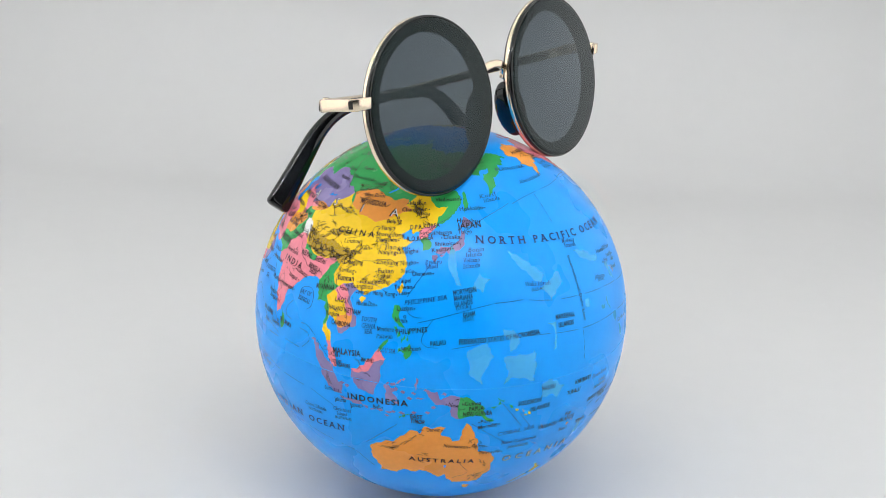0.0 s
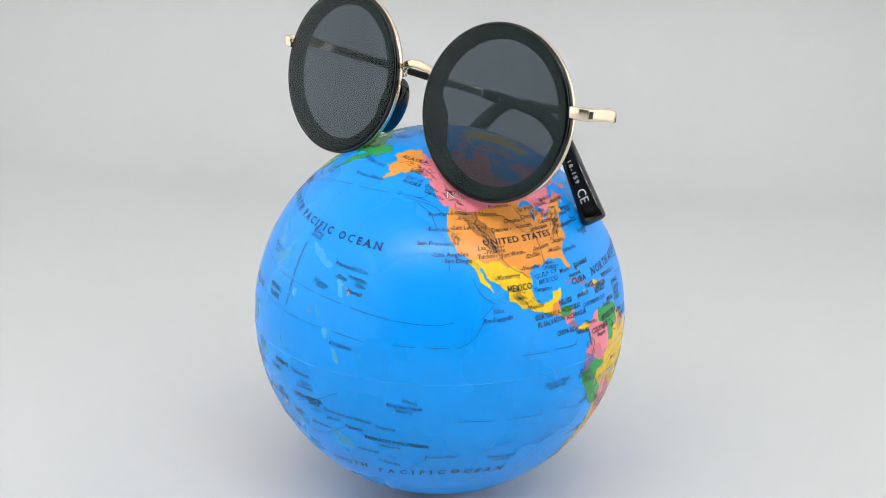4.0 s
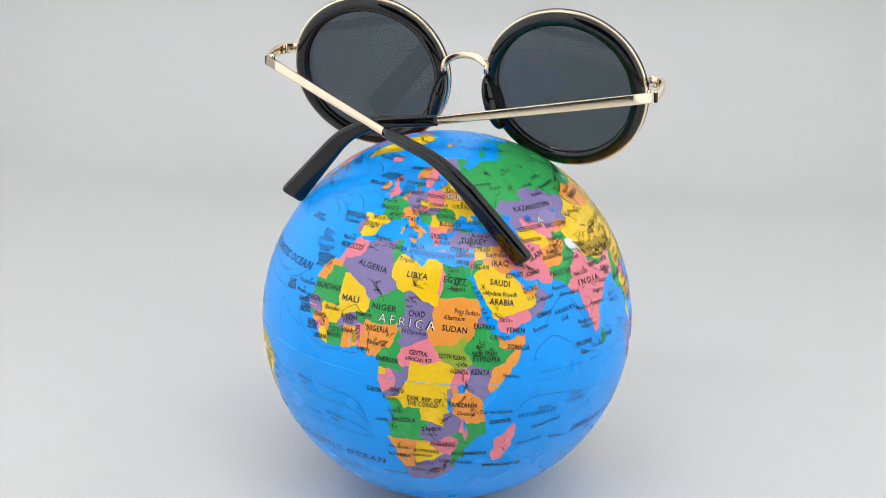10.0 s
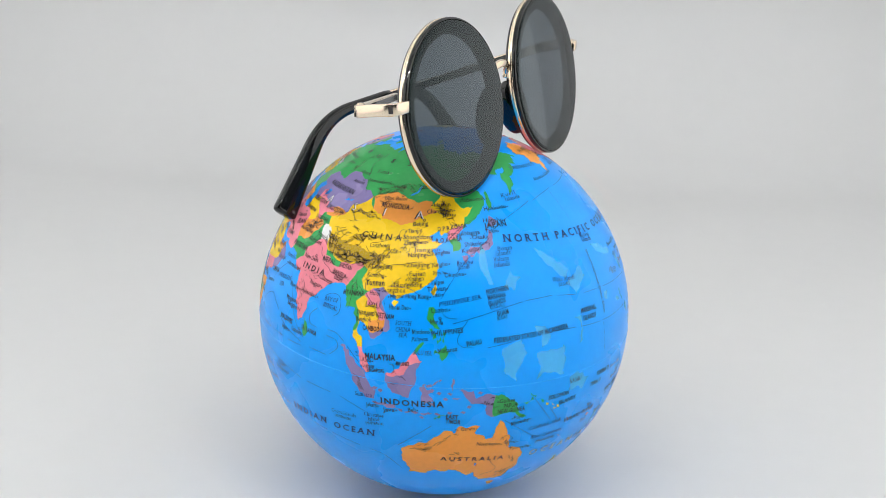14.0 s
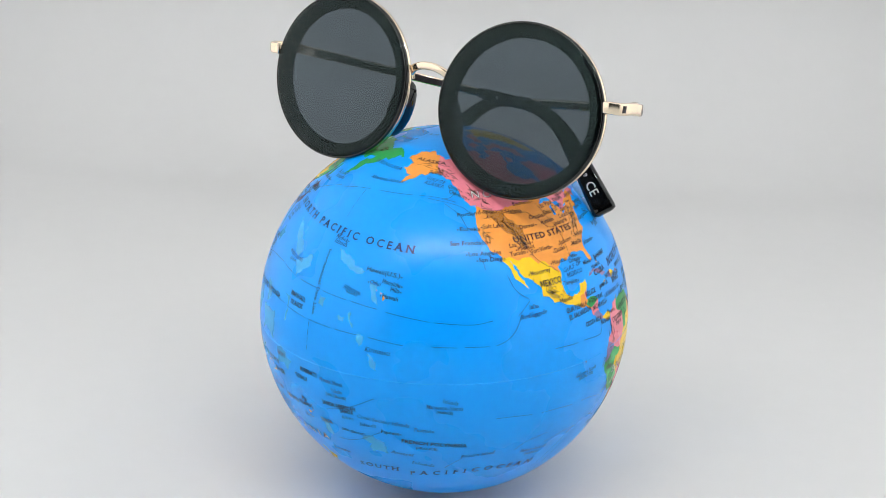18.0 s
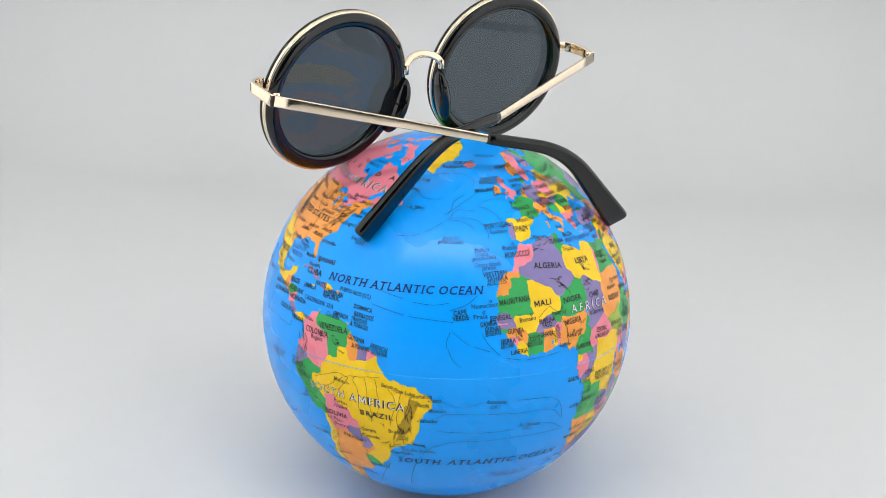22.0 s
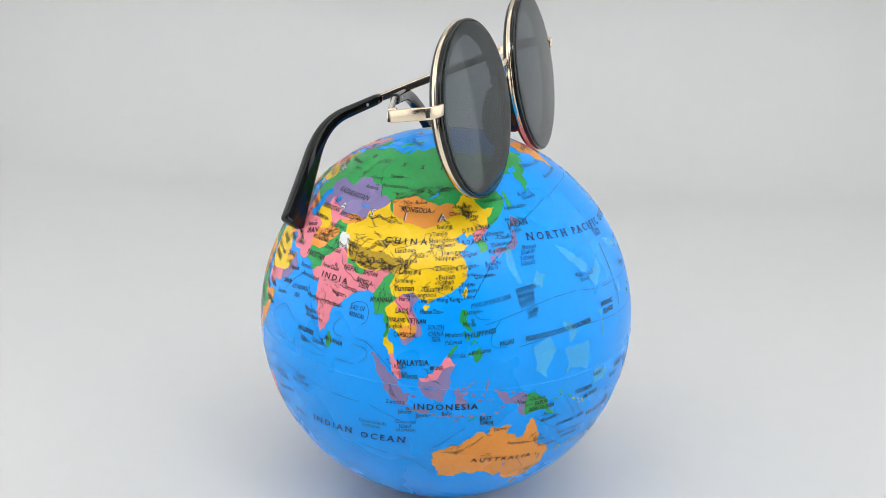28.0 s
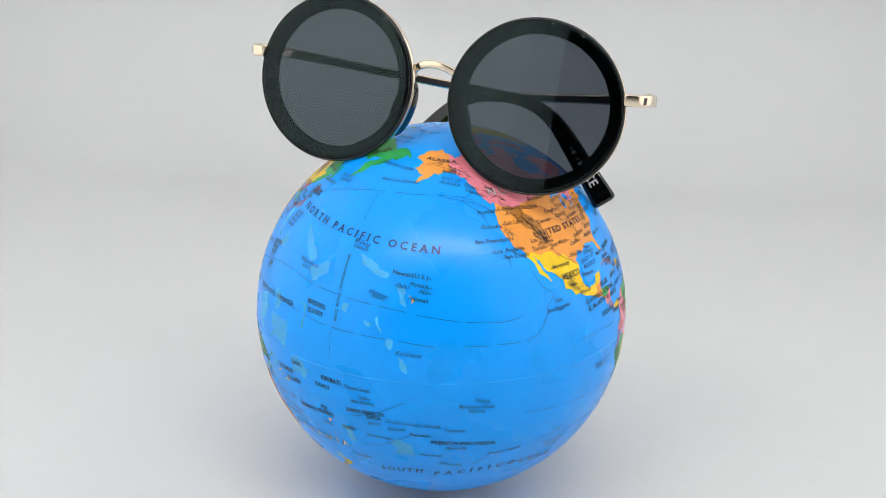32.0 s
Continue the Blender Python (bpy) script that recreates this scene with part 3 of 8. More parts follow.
LANDS["eurasia"] = [
    ("russia", "green", [(28, 72), (31, 60), (28, 57), (33, 52), (40, 49), (40, 42), (50, 42), (60, 50), (75, 53), (100, 50), (130, 41), (145, 45), (195, 60), (195, 80), (60, 80)]),
    ("norway", "orange", [(4, 57), (11, 58), (12, 61), (12.5, 64), (16, 68), (21, 69), (28, 69), (32, 69.5), (30, 73), (0, 65)]),
    ("sweden", "pink", [(11, 58.5), (12, 61), (12.5, 64), (16, 68), (20.5, 69), (24, 66), (21, 64), (19, 62), (20, 58), (13, 55), (11.5, 56)]),
    ("finland", "purple", [(20.5, 69), (28.5, 70), (30, 66), (31.5, 62.5), (28, 60.4), (20, 59), (19.5, 62), (24, 66)]),
    ("denmark", "green", [(7.5, 54.8), (9.5, 54.8), (12.6, 55.5), (11, 58), (7.5, 58)]),
    ("baltic_states", "yellow", [(20, 54.4), (24, 54), (28, 56), (27.5, 59.5), (22, 60), (20, 57)]),
    ("belarus", "orange", [(23.5, 51.7), (31, 52), (32.5, 53.5), (30.8, 55.8), (28, 56.2), (24, 54.2)]),
    ("ukraine", "yellow", [(22.2, 48.5), (24, 51.8), (31, 52), (34, 52.2), (40, 49.7), (38, 47), (36.5, 44), (30, 45), (28.2, 45.4), (29, 46.5), (27, 48.4)]),
    ("poland", "pink", [(14.2, 55), (20, 55.5), (23.5, 54.2), (23.5, 51.5), (22.5, 49.2), (18.8, 49.5), (15, 51)]),
    ("germany", "purple", [(6, 51.5), (7, 55), (14.3, 55), (15, 51), (12.3, 50.2), (13.7, 48.7), (13, 47.5), (7.6, 47.6), (8.2, 49), (6.2, 49.8)]),
    ("low_countries", "orange", [(2.2, 51.2), (4.5, 54), (7, 53.5), (6, 51.5), (6.3, 49.7), (4.5, 50)]),
    ("france", "green", [(-6, 48), (1.5, 51.3), (4.5, 50), (8.2, 49), (7.5, 47.5), (6.2, 46.3), (7, 44), (7.5, 43), (3.2, 42.4), (-1.8, 43.3), (-3, 46)]),
    ("spain", "yellow", [(-10, 42), (-9, 44.5), (-1.8, 43.4), (3.4, 42.4), (0.5, 37), (-5.5, 35.5), (-7.4, 37), (-7, 41.8)]),
    ("portugal", "purple", [(-10, 36.5), (-10, 42), (-6.5, 42), (-7, 39.5), (-7.4, 36.5)]),
    ("switzerland", "orange", [(6.2, 46.3), (7.5, 47.6), (9.5, 47.5), (10.4, 46.6), (9, 45.9), (7, 45.9)]),
    ("italy", "orange", [(7, 44), (6.8, 45.9), (10.4, 46.6), (13.7, 46.5), (13.8, 45.6), (13.5, 44), (19, 40), (16, 37.5), (9, 43)]),
    ("austria", "pink", [(9.6, 47.3), (13, 47.6), (15, 49), (17, 48.5), (16.3, 46.8), (13.7, 46.5), (10.4, 46.6)]),
    ("czech_lands", "yellow", [(12.3, 50.2), (15, 51), (18.8, 49.6), (17, 48.6), (13.7, 48.7)]),
    ("slovakia", "orange", [(17, 48.6), (18.8, 49.6), (22.5, 49.1), (22.2, 48.4), (17.2, 47.9)]),
    ("hungary", "purple", [(16.3, 46.8), (17, 48), (22.5, 48.3), (20.5, 46.1), (17.5, 45.9)]),
    ("croatia_bosnia", "green", [(13.5, 45.2), (16.3, 46.6), (19, 45.8), (19.5, 43), (18.5, 42.3), (14, 44)]),
    ("serbia", "yellow", [(19, 45.8), (20.5, 46.1), (22.6, 44.5), (22.5, 42.3), (19.5, 42.5)]),
    ("albania_macedonia", "pink", [(18.8, 42.3), (22.5, 42.3), (23, 41.3), (20.5, 40), (19, 40.3)]),
    ("romania", "green", [(20.5, 46.1), (22.5, 48.1), (27, 48.3), (28.2, 45.4), (30, 45), (28.5, 43.7), (22.7, 43.9)]),
    ("bulgaria", "orange", [(22.5, 42.3), (22.7, 44), (28.5, 43.7), (28.5, 42), (23, 41.3)]),
    ("greece", "pink", [(19, 39.8), (21, 40.8), (26.5, 41.7), (26, 40), (24.5, 37), (22, 35.8)]),
    ("turkey", "purple", [(26, 42), (29, 42.2), (42.5, 41.6), (44.6, 39.8), (44.5, 37.2), (42.3, 37.2), (36.5, 36.8), (36, 35.5), (26, 35.5)]),
    ("caucasus", "orange", [(40, 43.3), (44, 42.6), (48.5, 41.8), (50, 40), (48.5, 38.4), (46, 39), (44.6, 39.8), (42.5, 41.6)]),
    ("syria", "yellow", [(35, 34.5), (36, 36.7), (42.3, 37.2), (41, 34.4), (38.7, 33.3), (36, 32.5), (35.8, 33.8)]),
    ("israel_lebanon", "pink", [(34, 31.5), (35.8, 34.8), (36, 32.5), (35.4, 31), (34.9, 29.4), (34.2, 31)]),
    ("sinai", "green", [(32, 31.6), (34.3, 31.4), (34.9, 29.4), (34.2, 27.2), (32, 29.8)]),
    ("jordan", "green", [(34.9, 29.3), (35.6, 32.6), (38.7, 33.3), (39, 32), (37, 31.4), (38, 30.4), (36, 29.2)]),
    ("iraq", "orange", [(38.7, 33.3), (41, 34.4), (42.3, 37.2), (44.7, 37.2), (46, 35.5), (45.4, 33.8), (48.2, 30.6), (48.2, 29.6), (46.5, 29.1), (44.5, 29.2), (42, 31.2), (39.2, 32)]),
    ("kuwait", "purple", [(46.6, 29.1), (48.2, 30), (48.8, 28.6)]),
    ("saudi_arabia", "yellow", [(34.6, 28), (36, 29.3), (38, 30.4), (37, 31.4), (39.2, 32), (42, 31.2), (44.5, 29.2), (48.4, 28.5), (50.2, 26.8), (51.2, 24.4), (52.5, 22.8), (55.2, 22.6), (55.6, 21.8), (55, 20), (52, 19), (48, 18), (44.5, 17.3), (42.6, 16.4), (40, 18), (36, 25)]),
    ("qatar", "pink", [(50.6, 24.4), (50.6, 26.4), (51.9, 26.4), (51.8, 24.4)]),
    ("emirates", "orange", [(51.2, 24.4), (55, 25.8), (56.6, 26.6), (56.2, 24.6), (55.2, 22.6), (52.5, 22.8)]),
    ("oman", "purple", [(52, 19), (55, 20), (55.6, 21.8), (55.2, 22.6), (56.2, 24.6), (60.5, 24), (60.5, 21), (56, 16), (53, 16.4)]),
    ("yemen", "pink", [(42.4, 16.4), (44.5, 17.3), (48, 18), (52, 19), (53.2, 16.4), (52, 14), (44, 12), (42.5, 13.5)]),
    ("iran", "pink", [(44.6, 39.8), (46, 39), (48.5, 38.4), (50, 37.4), (54, 37.3), (56, 38.1), (61.1, 36.5), (60.6, 33.6), (61, 31), (63.2, 27.2), (61.5, 24), (56, 26), (48, 29.5), (48.2, 30.6), (45.4, 33.8), (46, 35.5), (44.7, 37.2)]),
    ("turkmenistan", "yellow", [(52.5, 41.8), (56, 41.3), (58.5, 42.7), (62, 40), (66.5, 37.5), (64.6, 36), (61.1, 35.3), (61.1, 36.5), (56, 38.1), (54, 37.2), (52.5, 38)]),
    ("uzbekistan", "pink", [(56, 41.3), (56, 45), (58.5, 45.5), (61, 44.4), (62, 43.4), (66, 43), (68, 41), (71, 42.2), (73, 40.8), (70, 40), (68.3, 39.5), (68, 37.2), (66.5, 37.5), (62, 40), (58.5, 42.7)]),
    ("kazakhstan", "purple", [(46.6, 48.5), (48, 50), (51, 51.7), (55, 51), (61, 51), (61, 53.8), (69, 55.3), (73, 54), (76.5, 54.2), (80, 51), (83.5, 51), (87.2, 49.2), (85.5, 47), (82.5, 45.5), (80, 45), (80.2, 42.3), (74, 43), (71, 42.2), (68, 41), (66, 43), (62, 43.4), (61, 44.4), (58.5, 45.5), (56, 45), (56, 41.3), (52.5, 41.8), (50, 44.5), (51, 46.8), (49, 46.3)]),
    ("kyrgyzstan", "orange", [(71, 42.2), (74, 43), (80.2, 42.3), (76, 40.4), (73.7, 39.5), (69.5, 39.6), (70, 40), (73, 40.8)]),
    ("tajikistan", "green", [(68, 37.2), (68.3, 39.5), (69.5, 39.6), (73.7, 39.5), (75, 37.3), (71.5, 36.7), (70, 37.6)]),
    ("afghanistan", "orange", [(61.1, 35.3), (64.6, 36), (66.5, 37.5), (68, 37.2), (70, 37.6), (71.5, 36.7), (75, 37.2), (71.2, 34.2), (69.5, 33), (69.3, 31.8), (66.4, 29.8), (62, 29.4), (61, 31), (60.6, 33.6)]),
    ("pakistan", "green", [(61, 24.5), (63.2, 27.2), (62, 29.4), (66.4, 29.8), (69.3, 31.8), (69.5, 33), (71.2, 34.2), (72.5, 36.8), (74, 35.5), (74, 34), (75.2, 32.4), (73, 29.8), (70, 28), (70.8, 25.5), (68.2, 23), (64, 23)]),
    ("kashmir", "white", [(73, 36.6), (75.5, 37), (78, 35.5), (79, 33), (77.5, 32.6), (75, 32.6), (73.8, 34)]),
    ("india", "pink", [(68, 23.7), (70.8, 25.5), (70, 28), (73, 29.8), (75.2, 32.4), (77.5, 32.6), (79, 32.2), (80.2, 30.4), (81.5, 28.8), (85, 26.8), (88, 26.5), (89, 26.9), (92, 27), (92, 28), (96, 29.3), (97.3, 28), (95, 26.3), (94.2, 24), (93, 22), (92.2, 23.5), (91.2, 24), (92, 25.2), (90, 25.3), (88.2, 25.8), (88.6, 24), (89, 21), (82, 12), (77, 6), (70, 18), (67, 22)]),
    ("nepal", "green", [(80.2, 30.4), (84, 29), (86, 28), (88.1, 27.9), (88, 26.4), (85, 26.6), (81, 28.4)]),
    ("bhutan", "pink", [(88.9, 27), (89.8, 28.2), (91.8, 28), (92, 26.9)]),
    ("bangladesh", "pink", [(88.2, 25.8), (90, 25.3), (92, 25.2), (91.2, 24), (92.5, 21), (89, 21.2)]),
    ("myanmar", "green", [(92.3, 21), (93, 22), (94.2, 24), (95, 26.3), (97.3, 28.3), (98.7, 27.5), (97.6, 24.2), (99, 22), (101, 21.5), (99.8, 20.3), (97.5, 18.4), (98.8, 16), (99.6, 12), (98.9, 10.2), (97, 10), (93, 16)]),
    ("thailand", "yellow", [(97.5, 18.4), (99.8, 20.3), (101, 19.5), (101.2, 17.6), (104, 18.2), (105.4, 15.2), (102.6, 13.8), (102.9, 11.6), (101, 12), (100.5, 8), (102.2, 6.2), (100, 6.5), (98, 7), (98.9, 10.2), (99.6, 12), (98.8, 16)]),
    ("laos", "pink", [(99.8, 20.3), (102, 22.5), (104.5, 20.6), (105, 18.6), (107.3, 16), (107.4, 14.4), (105.4, 14.4), (105.4, 15.2), (104, 18.2), (101.2, 17.6), (101, 19.5)]),
    ("cambodia", "orange", [(102.6, 13.8), (105.4, 14.4), (107.4, 14.4), (107.4, 12.4), (106, 11.2), (104.5, 10.3), (102.8, 10.8)]),
    ("vietnam", "purple", [(102, 22.5), (105.3, 23.3), (108, 21.5), (111, 18), (111, 10), (104, 8), (104.5, 10.3), (106, 11.2), (107.4, 12.4), (107.3, 16), (105, 18.6), (104.5, 20.6)]),
    ("malaya", "pink", [(99.5, 6.4), (102.2, 6.3), (105, 5), (105, 1), (101, 1)]),
    ("china", "yellow", [(73.6, 39.4), (76, 40.4), (80.2, 42.3), (80, 45), (82.5, 45.5), (85.5, 47), (87.2, 49.2), (91, 45.2), (95.5, 44.2), (97, 42.7), (105, 41.6), (110, 42.6), (112, 43.8), (114, 45), (119.8, 46.7), (116, 48), (117.5, 49.6), (120, 52.7), (125, 53), (128, 49.5), (131, 47.8), (135, 48.4), (131, 45), (130.6, 42.5), (126.5, 41.6), (124, 39.5), (124, 32), (118, 21), (108.2, 20), (107.9, 21.6), (105.3, 23.3), (102, 22.5), (101, 21.5), (99, 22), (97.6, 24.2), (98.7, 27.5), (96, 29.3), (92, 28), (89.8, 28.2), (88.1, 27.9), (84, 29), (80.2, 30.4), (79, 32.2), (78, 35.5), (75, 37)]),
    ("mongolia", "orange", [(87.8, 49.2), (92, 50.6), (98, 52), (102, 51.3), (107, 50), (114, 50.2), (116.7, 49.8), (116, 48), (119.8, 46.7), (114, 45), (112, 43.8), (110, 42.6), (105, 41.6), (97, 42.7), (95.5, 44.2), (91, 45.2)]),
    ("north_korea", "pink", [(124, 39.8), (126.5, 41.6), (130.6, 42.6), (130, 40), (128.4, 38.4), (124.5, 37.6)]),
    ("south_korea", "green", [(124.5, 37.6), (128.4, 38.4), (130.5, 37), (130, 34), (125, 34)])]

COASTS["north_america"] = [
    (-168, 65.7), (-166, 68.3), (-156, 71.3), (-141, 69.7), (-128, 70), (-115, 68.2), (-108, 68), (-96, 68.3), (-94, 72), (-85, 69.5), (-82, 68), (-86, 66.3), (-94, 61),
    (-93, 58.7), (-85, 55.3), (-82.3, 55), (-82, 53), (-79, 51.2), (-79, 54.5), (-77, 57), (-78, 60), (-77.5, 62.4), (-70, 61), (-66, 58.8), (-61.5, 56.5), (-56, 52.5),
    (-60, 50.2), (-66, 50.2), (-71, 46.9), (-65, 49), (-64.7, 47), (-61, 46), (-65.5, 43.6), (-66.5, 45), (-70, 43.6), (-70, 41.7), (-74, 40.6), (-76, 37), (-75.6, 35.2)]
COASTS["north_america"] += [
    (-81, 31.5), (-80.1, 26.8), (-80.6, 25.2), (-81.8, 26.2), (-82.8, 29), (-85, 29.7), (-89.5, 30.2), (-91, 29.3), (-94.5, 29.5), (-97.3, 27.5), (-97.8, 22.5), (-96, 19),
    (-94.2, 18.2), (-91, 18.8), (-90.3, 21), (-87, 21.5), (-88, 18.3), (-88.8, 15.9), (-85, 15.9), (-83.2, 15), (-83.7, 11), (-82, 9), (-79.7, 9.5), (-77.3, 8.6), (-78, 7.4),
    (-80, 7.3), (-83, 8.2), (-85.7, 10), (-87.6, 13), (-92, 14.5), (-95, 16), (-102, 18), (-105.6, 20.4), (-105.5, 22.5), (-109, 25.7), (-112.8, 29.8), (-114.7, 31.7)]
COASTS["north_america"] += [
    (-113, 28.5), (-111, 25.5), (-109.5, 23.1), (-110.3, 23.3), (-112.2, 25), (-114.5, 27.6), (-116, 30.5), (-117.2, 32.7), (-120.6, 34.5), (-122.4, 37.4), (-124.3, 40.4),
    (-124, 46), (-123, 48.9), (-127.5, 51), (-130.3, 54.5), (-134.5, 58.2), (-140, 59.8), (-146, 60.8), (-151, 59.3), (-154, 58.2), (-162, 55), (-158, 58.5), (-162, 59), (-166, 61.6), (-161, 64.4)]
LANDS["north_america"] = [
    ("canada", "pink", [(-145, 75), (-50, 75), (-50, 40), (-80, 40), (-130, 47)]),
    ("united_states", "orange", [(-130, 49), (-95, 49), (-89, 48), (-84, 46.5), (-82.5, 43), (-79, 43), (-76, 44.8), (-71.3, 45.2), (-69, 47.3), (-67.5, 46), (-66.5, 44), (-60, 35), (-78, 24), (-90, 25), (-97.2, 25.9), (-99.5, 27.5), (-101.5, 29.8), (-104.5, 29.6), (-106.5, 31.8), (-111, 31.3), (-114.8, 32.5), (-117.2, 32.5), (-130, 33)]),
    ("alaska", "orange", [(-141, 75), (-141, 60.2), (-135, 59.5), (-131, 54), (-170, 50), (-175, 72)]),
    ("mexico", "yellow", [(-117.2, 32.5), (-114.8, 32.5), (-111, 31.3), (-106.5, 31.8), (-104.5, 29.6), (-101.5, 29.8), (-99.5, 27.5), (-97.2, 25.9), (-90, 26), (-85, 22), (-88.3, 18), (-91, 17.8), (-92.2, 14.2), (-110, 15), (-125, 30)]),
    ("panama", "yellow", [(-83, 7), (-82.6, 9.7), (-78, 11), (-76.5, 8), (-78, 6)]),
    ("guatemala", "orange", [(-92.2, 13.5), (-91, 17.8), (-89.2, 17.8), (-88.3, 15.5), (-87.5, 13)]),
    ("belize", "pink", [(-89.2, 17.8), (-88.5, 18.6), (-87.5, 17), (-88.8, 15.8)]),
    ("honduras", "green", [(-89.3, 14.5), (-88.3, 15.5), (-88, 17), (-82, 16), (-83, 15), (-87.2, 13)]),
    ("nicaragua", "pink", [(-83, 15), (-82, 15), (-83, 11), (-86, 10.9), (-88, 12.5), (-87, 13.2)]),
    ("costa_rica", "purple", [(-86.5, 10.9), (-83, 11), (-82, 9.5), (-83, 7.5), (-87, 9.5)])]

COASTS["south_america"] = [
    (-77.3, 8.6), (-75, 10.8), (-71.7, 12.3), (-71.5, 10.8), (-68, 11.5), (-62, 10.6), (-60, 8.5), (-57, 6), (-51.5, 4.3), (-50, 1), (-48.5, -1), (-44, -2.6), (-40, -2.9),
    (-37, -4.8), (-35, -6.5), (-35, -9), (-38.5, -13), (-39, -17.5), (-41, -22), (-44.5, -23.2), (-48.5, -26), (-48.8, -28.6), (-52, -32.5), (-55, -35), (-58.3, -34), (-57, -36.5),
    (-58, -38.3), (-62.2, -39), (-65, -41), (-64, -43), (-67, -46), (-65.8, -47.5), (-69, -51), (-68.3, -53), (-65.2, -54.8), (-70, -55), (-74.5, -51), (-75, -46.8), (-73, -42)]
COASTS["south_america"] += [(-73.7, -37.5), (-71.5, -31), (-70.2, -22), (-70.4, -18.4), (-76, -14), (-79, -8.5), (-81.2, -5), (-80, -2.5), (-80.2, 0.5), (-77.5, 3.8), (-77.6, 7)]
LANDS["south_america"] = [
    ("brazil", "yellow", [(-75, 6), (-45, 6), (-30, -5), (-30, -36), (-60, -36), (-75, -10)]),
    ("colombia", "pink", [(-80, 1.6), (-78, 1), (-75.5, 0), (-70, -4.2), (-69.5, -1), (-67, 1.5), (-67.5, 6.2), (-70, 7), (-72.5, 8), (-71.2, 12.6), (-76, 12), (-77.8, 8.7), (-79, 6)]),
    ("venezuela", "green", [(-72.5, 8), (-70, 7), (-67.5, 6.2), (-67, 1.5), (-64, 1.5), (-64, 4), (-61, 4.4), (-61, 6.5), (-60, 8.5), (-61, 12), (-71.2, 13)]),
    ("guyana", "orange", [(-61, 4.4), (-59.8, 1.5), (-57.5, 2), (-57.2, 6.5), (-60, 9), (-61, 6.5)]),
    ("suriname", "purple", [(-57.5, 2), (-54.3, 2.3), (-54, 6.5), (-57.2, 6.5)]),
    ("french_guiana", "pink", [(-54.3, 2.3), (-51.2, 4), (-53, 6.5), (-54, 6.5)]),
    ("ecuador", "purple", [(-82, -3.5), (-80.2, -4.3), (-78.3, -3.2), (-75.3, -1), (-75.5, 0), (-78, 1.2), (-80, 1.6), (-82, 0)]),
    ("peru", "green", [(-82, -3.5), (-80.2, -4.3), (-78.3, -3.2), (-75.3, -1), (-73, -2.4), (-70, -2.7), (-70, -4.2), (-73, -5), (-73.8, -7.5), (-72.5, -9.5), (-70.5, -11), (-69, -12.5), (-69, -17.5), (-70.4, -18.4), (-73, -18.4), (-84, -6)]),
    ("bolivia", "pink", [(-69, -12.5), (-69.5, -11), (-65.5, -9.8), (-65, -12), (-60.5, -13.7), (-60, -16.2), (-58, -17), (-58, -19.8), (-62.5, -22.2), (-66, -22), (-68, -22.8), (-69, -17.5)]),
    ("paraguay", "purple", [(-62.5, -22.2), (-62, -19.6), (-58, -19.8), (-57.8, -22.2), (-55.6, -22.5), (-54.3, -25), (-56, -27.3), (-58.6, -27.2), (-58, -25)]),
    ("argentina", "orange", [(-66, -22), (-62.5, -22.2), (-58, -25), (-58.6, -27.2), (-56, -27.3), (-54.3, -25.6), (-53.8, -27), (-57.6, -30), (-58.3, -34.2), (-52, -40), (-62, -56), (-68.6, -55), (-68.6, -52.3), (-72, -51), (-71.5, -45), (-71.5, -39), (-70, -33), (-68.5, -27), (-68, -23)]),
    ("uruguay", "green", [(-58.3, -30.2), (-56, -30.3), (-53.3, -33.8), (-53, -36), (-58.3, -34.2)]),
    ("chile", "yellow", [(-69.5, -17.6), (-68, -22.8), (-68.5, -27), (-70, -33), (-71.5, -39), (-71.5, -45), (-72, -51), (-68.6, -52.3), (-68.6, -57), (-80, -55), (-77, -30), (-72, -18.4)])]

COASTS["australia"] = [
    (142.5, -10.8), (145.3, -15), (146.5, -19), (150.5, -22.5), (153.2, -26), (153, -30), (151, -34), (150, -37.5), (147, -38.3), (144, -38.2), (140.5, -38), (138.2, -35.5), (137.8, -33),
    (135.5, -34.8), (131.5, -31.5), (126, -32.3), (121, -33.9), (115.2, -34.3), (115.8, -31.8), (113.5, -26), (114.2, -22), (117, -20.6), (121, -19.3), (123.5, -16.8), (126.5, -14), (129.5, -15),
    (130.8, -12.3), (135, -12.1), (136.8, -12.3), (135.5, -15), (139, -17.5), (141, -17), (141.6, -13)]
LANDS["australia"] = [("australia", "orange", [(110, -8), (156, -8), (156, -42), (110, -42)])]
COASTS["borneo"] = [(109, 1.8), (111.3, 2.5), (113, 3.2), (115.2, 5.2), (117, 7), (119.2, 5.2), (117.8, 3.6), (117.8, 1), (116.5, -1.5), (116, -3.8), (114.5, -3.8), (111.5, -3), (110, -1.5), (109, 0.3)]
LANDS["borneo"] = [("borneo", "purple", [(105, -6), (121, -6), (121, 8), (105, 8)]), ("sarawak", "pink", [(108, 2.3), (110.5, 1.3), (114.3, 2.1), (115.8, 4.2), (119.5, 4.5), (118, 8), (108, 5)])]
COASTS["new_guinea"] = [(131, -0.8), (134, -0.8), (135, -3.2), (138, -1.7), (141, -2.6), (144.5, -3.9), (147.5, -6), (147, -6.8), (150.5, -10.4), (148, -10), (146, -8.5), (143.5, -8.4), (141, -9.2), (138, -8.3), (138, -5.6), (133, -4), (132, -2.8)]
LANDS["new_guinea"] = [("west_new_guinea", "purple", [(128, 2), (141, 2), (141, -12), (128, -12)]), ("papua", "green", [(141, 2), (155, 2), (155, -12), (141, -12)])]
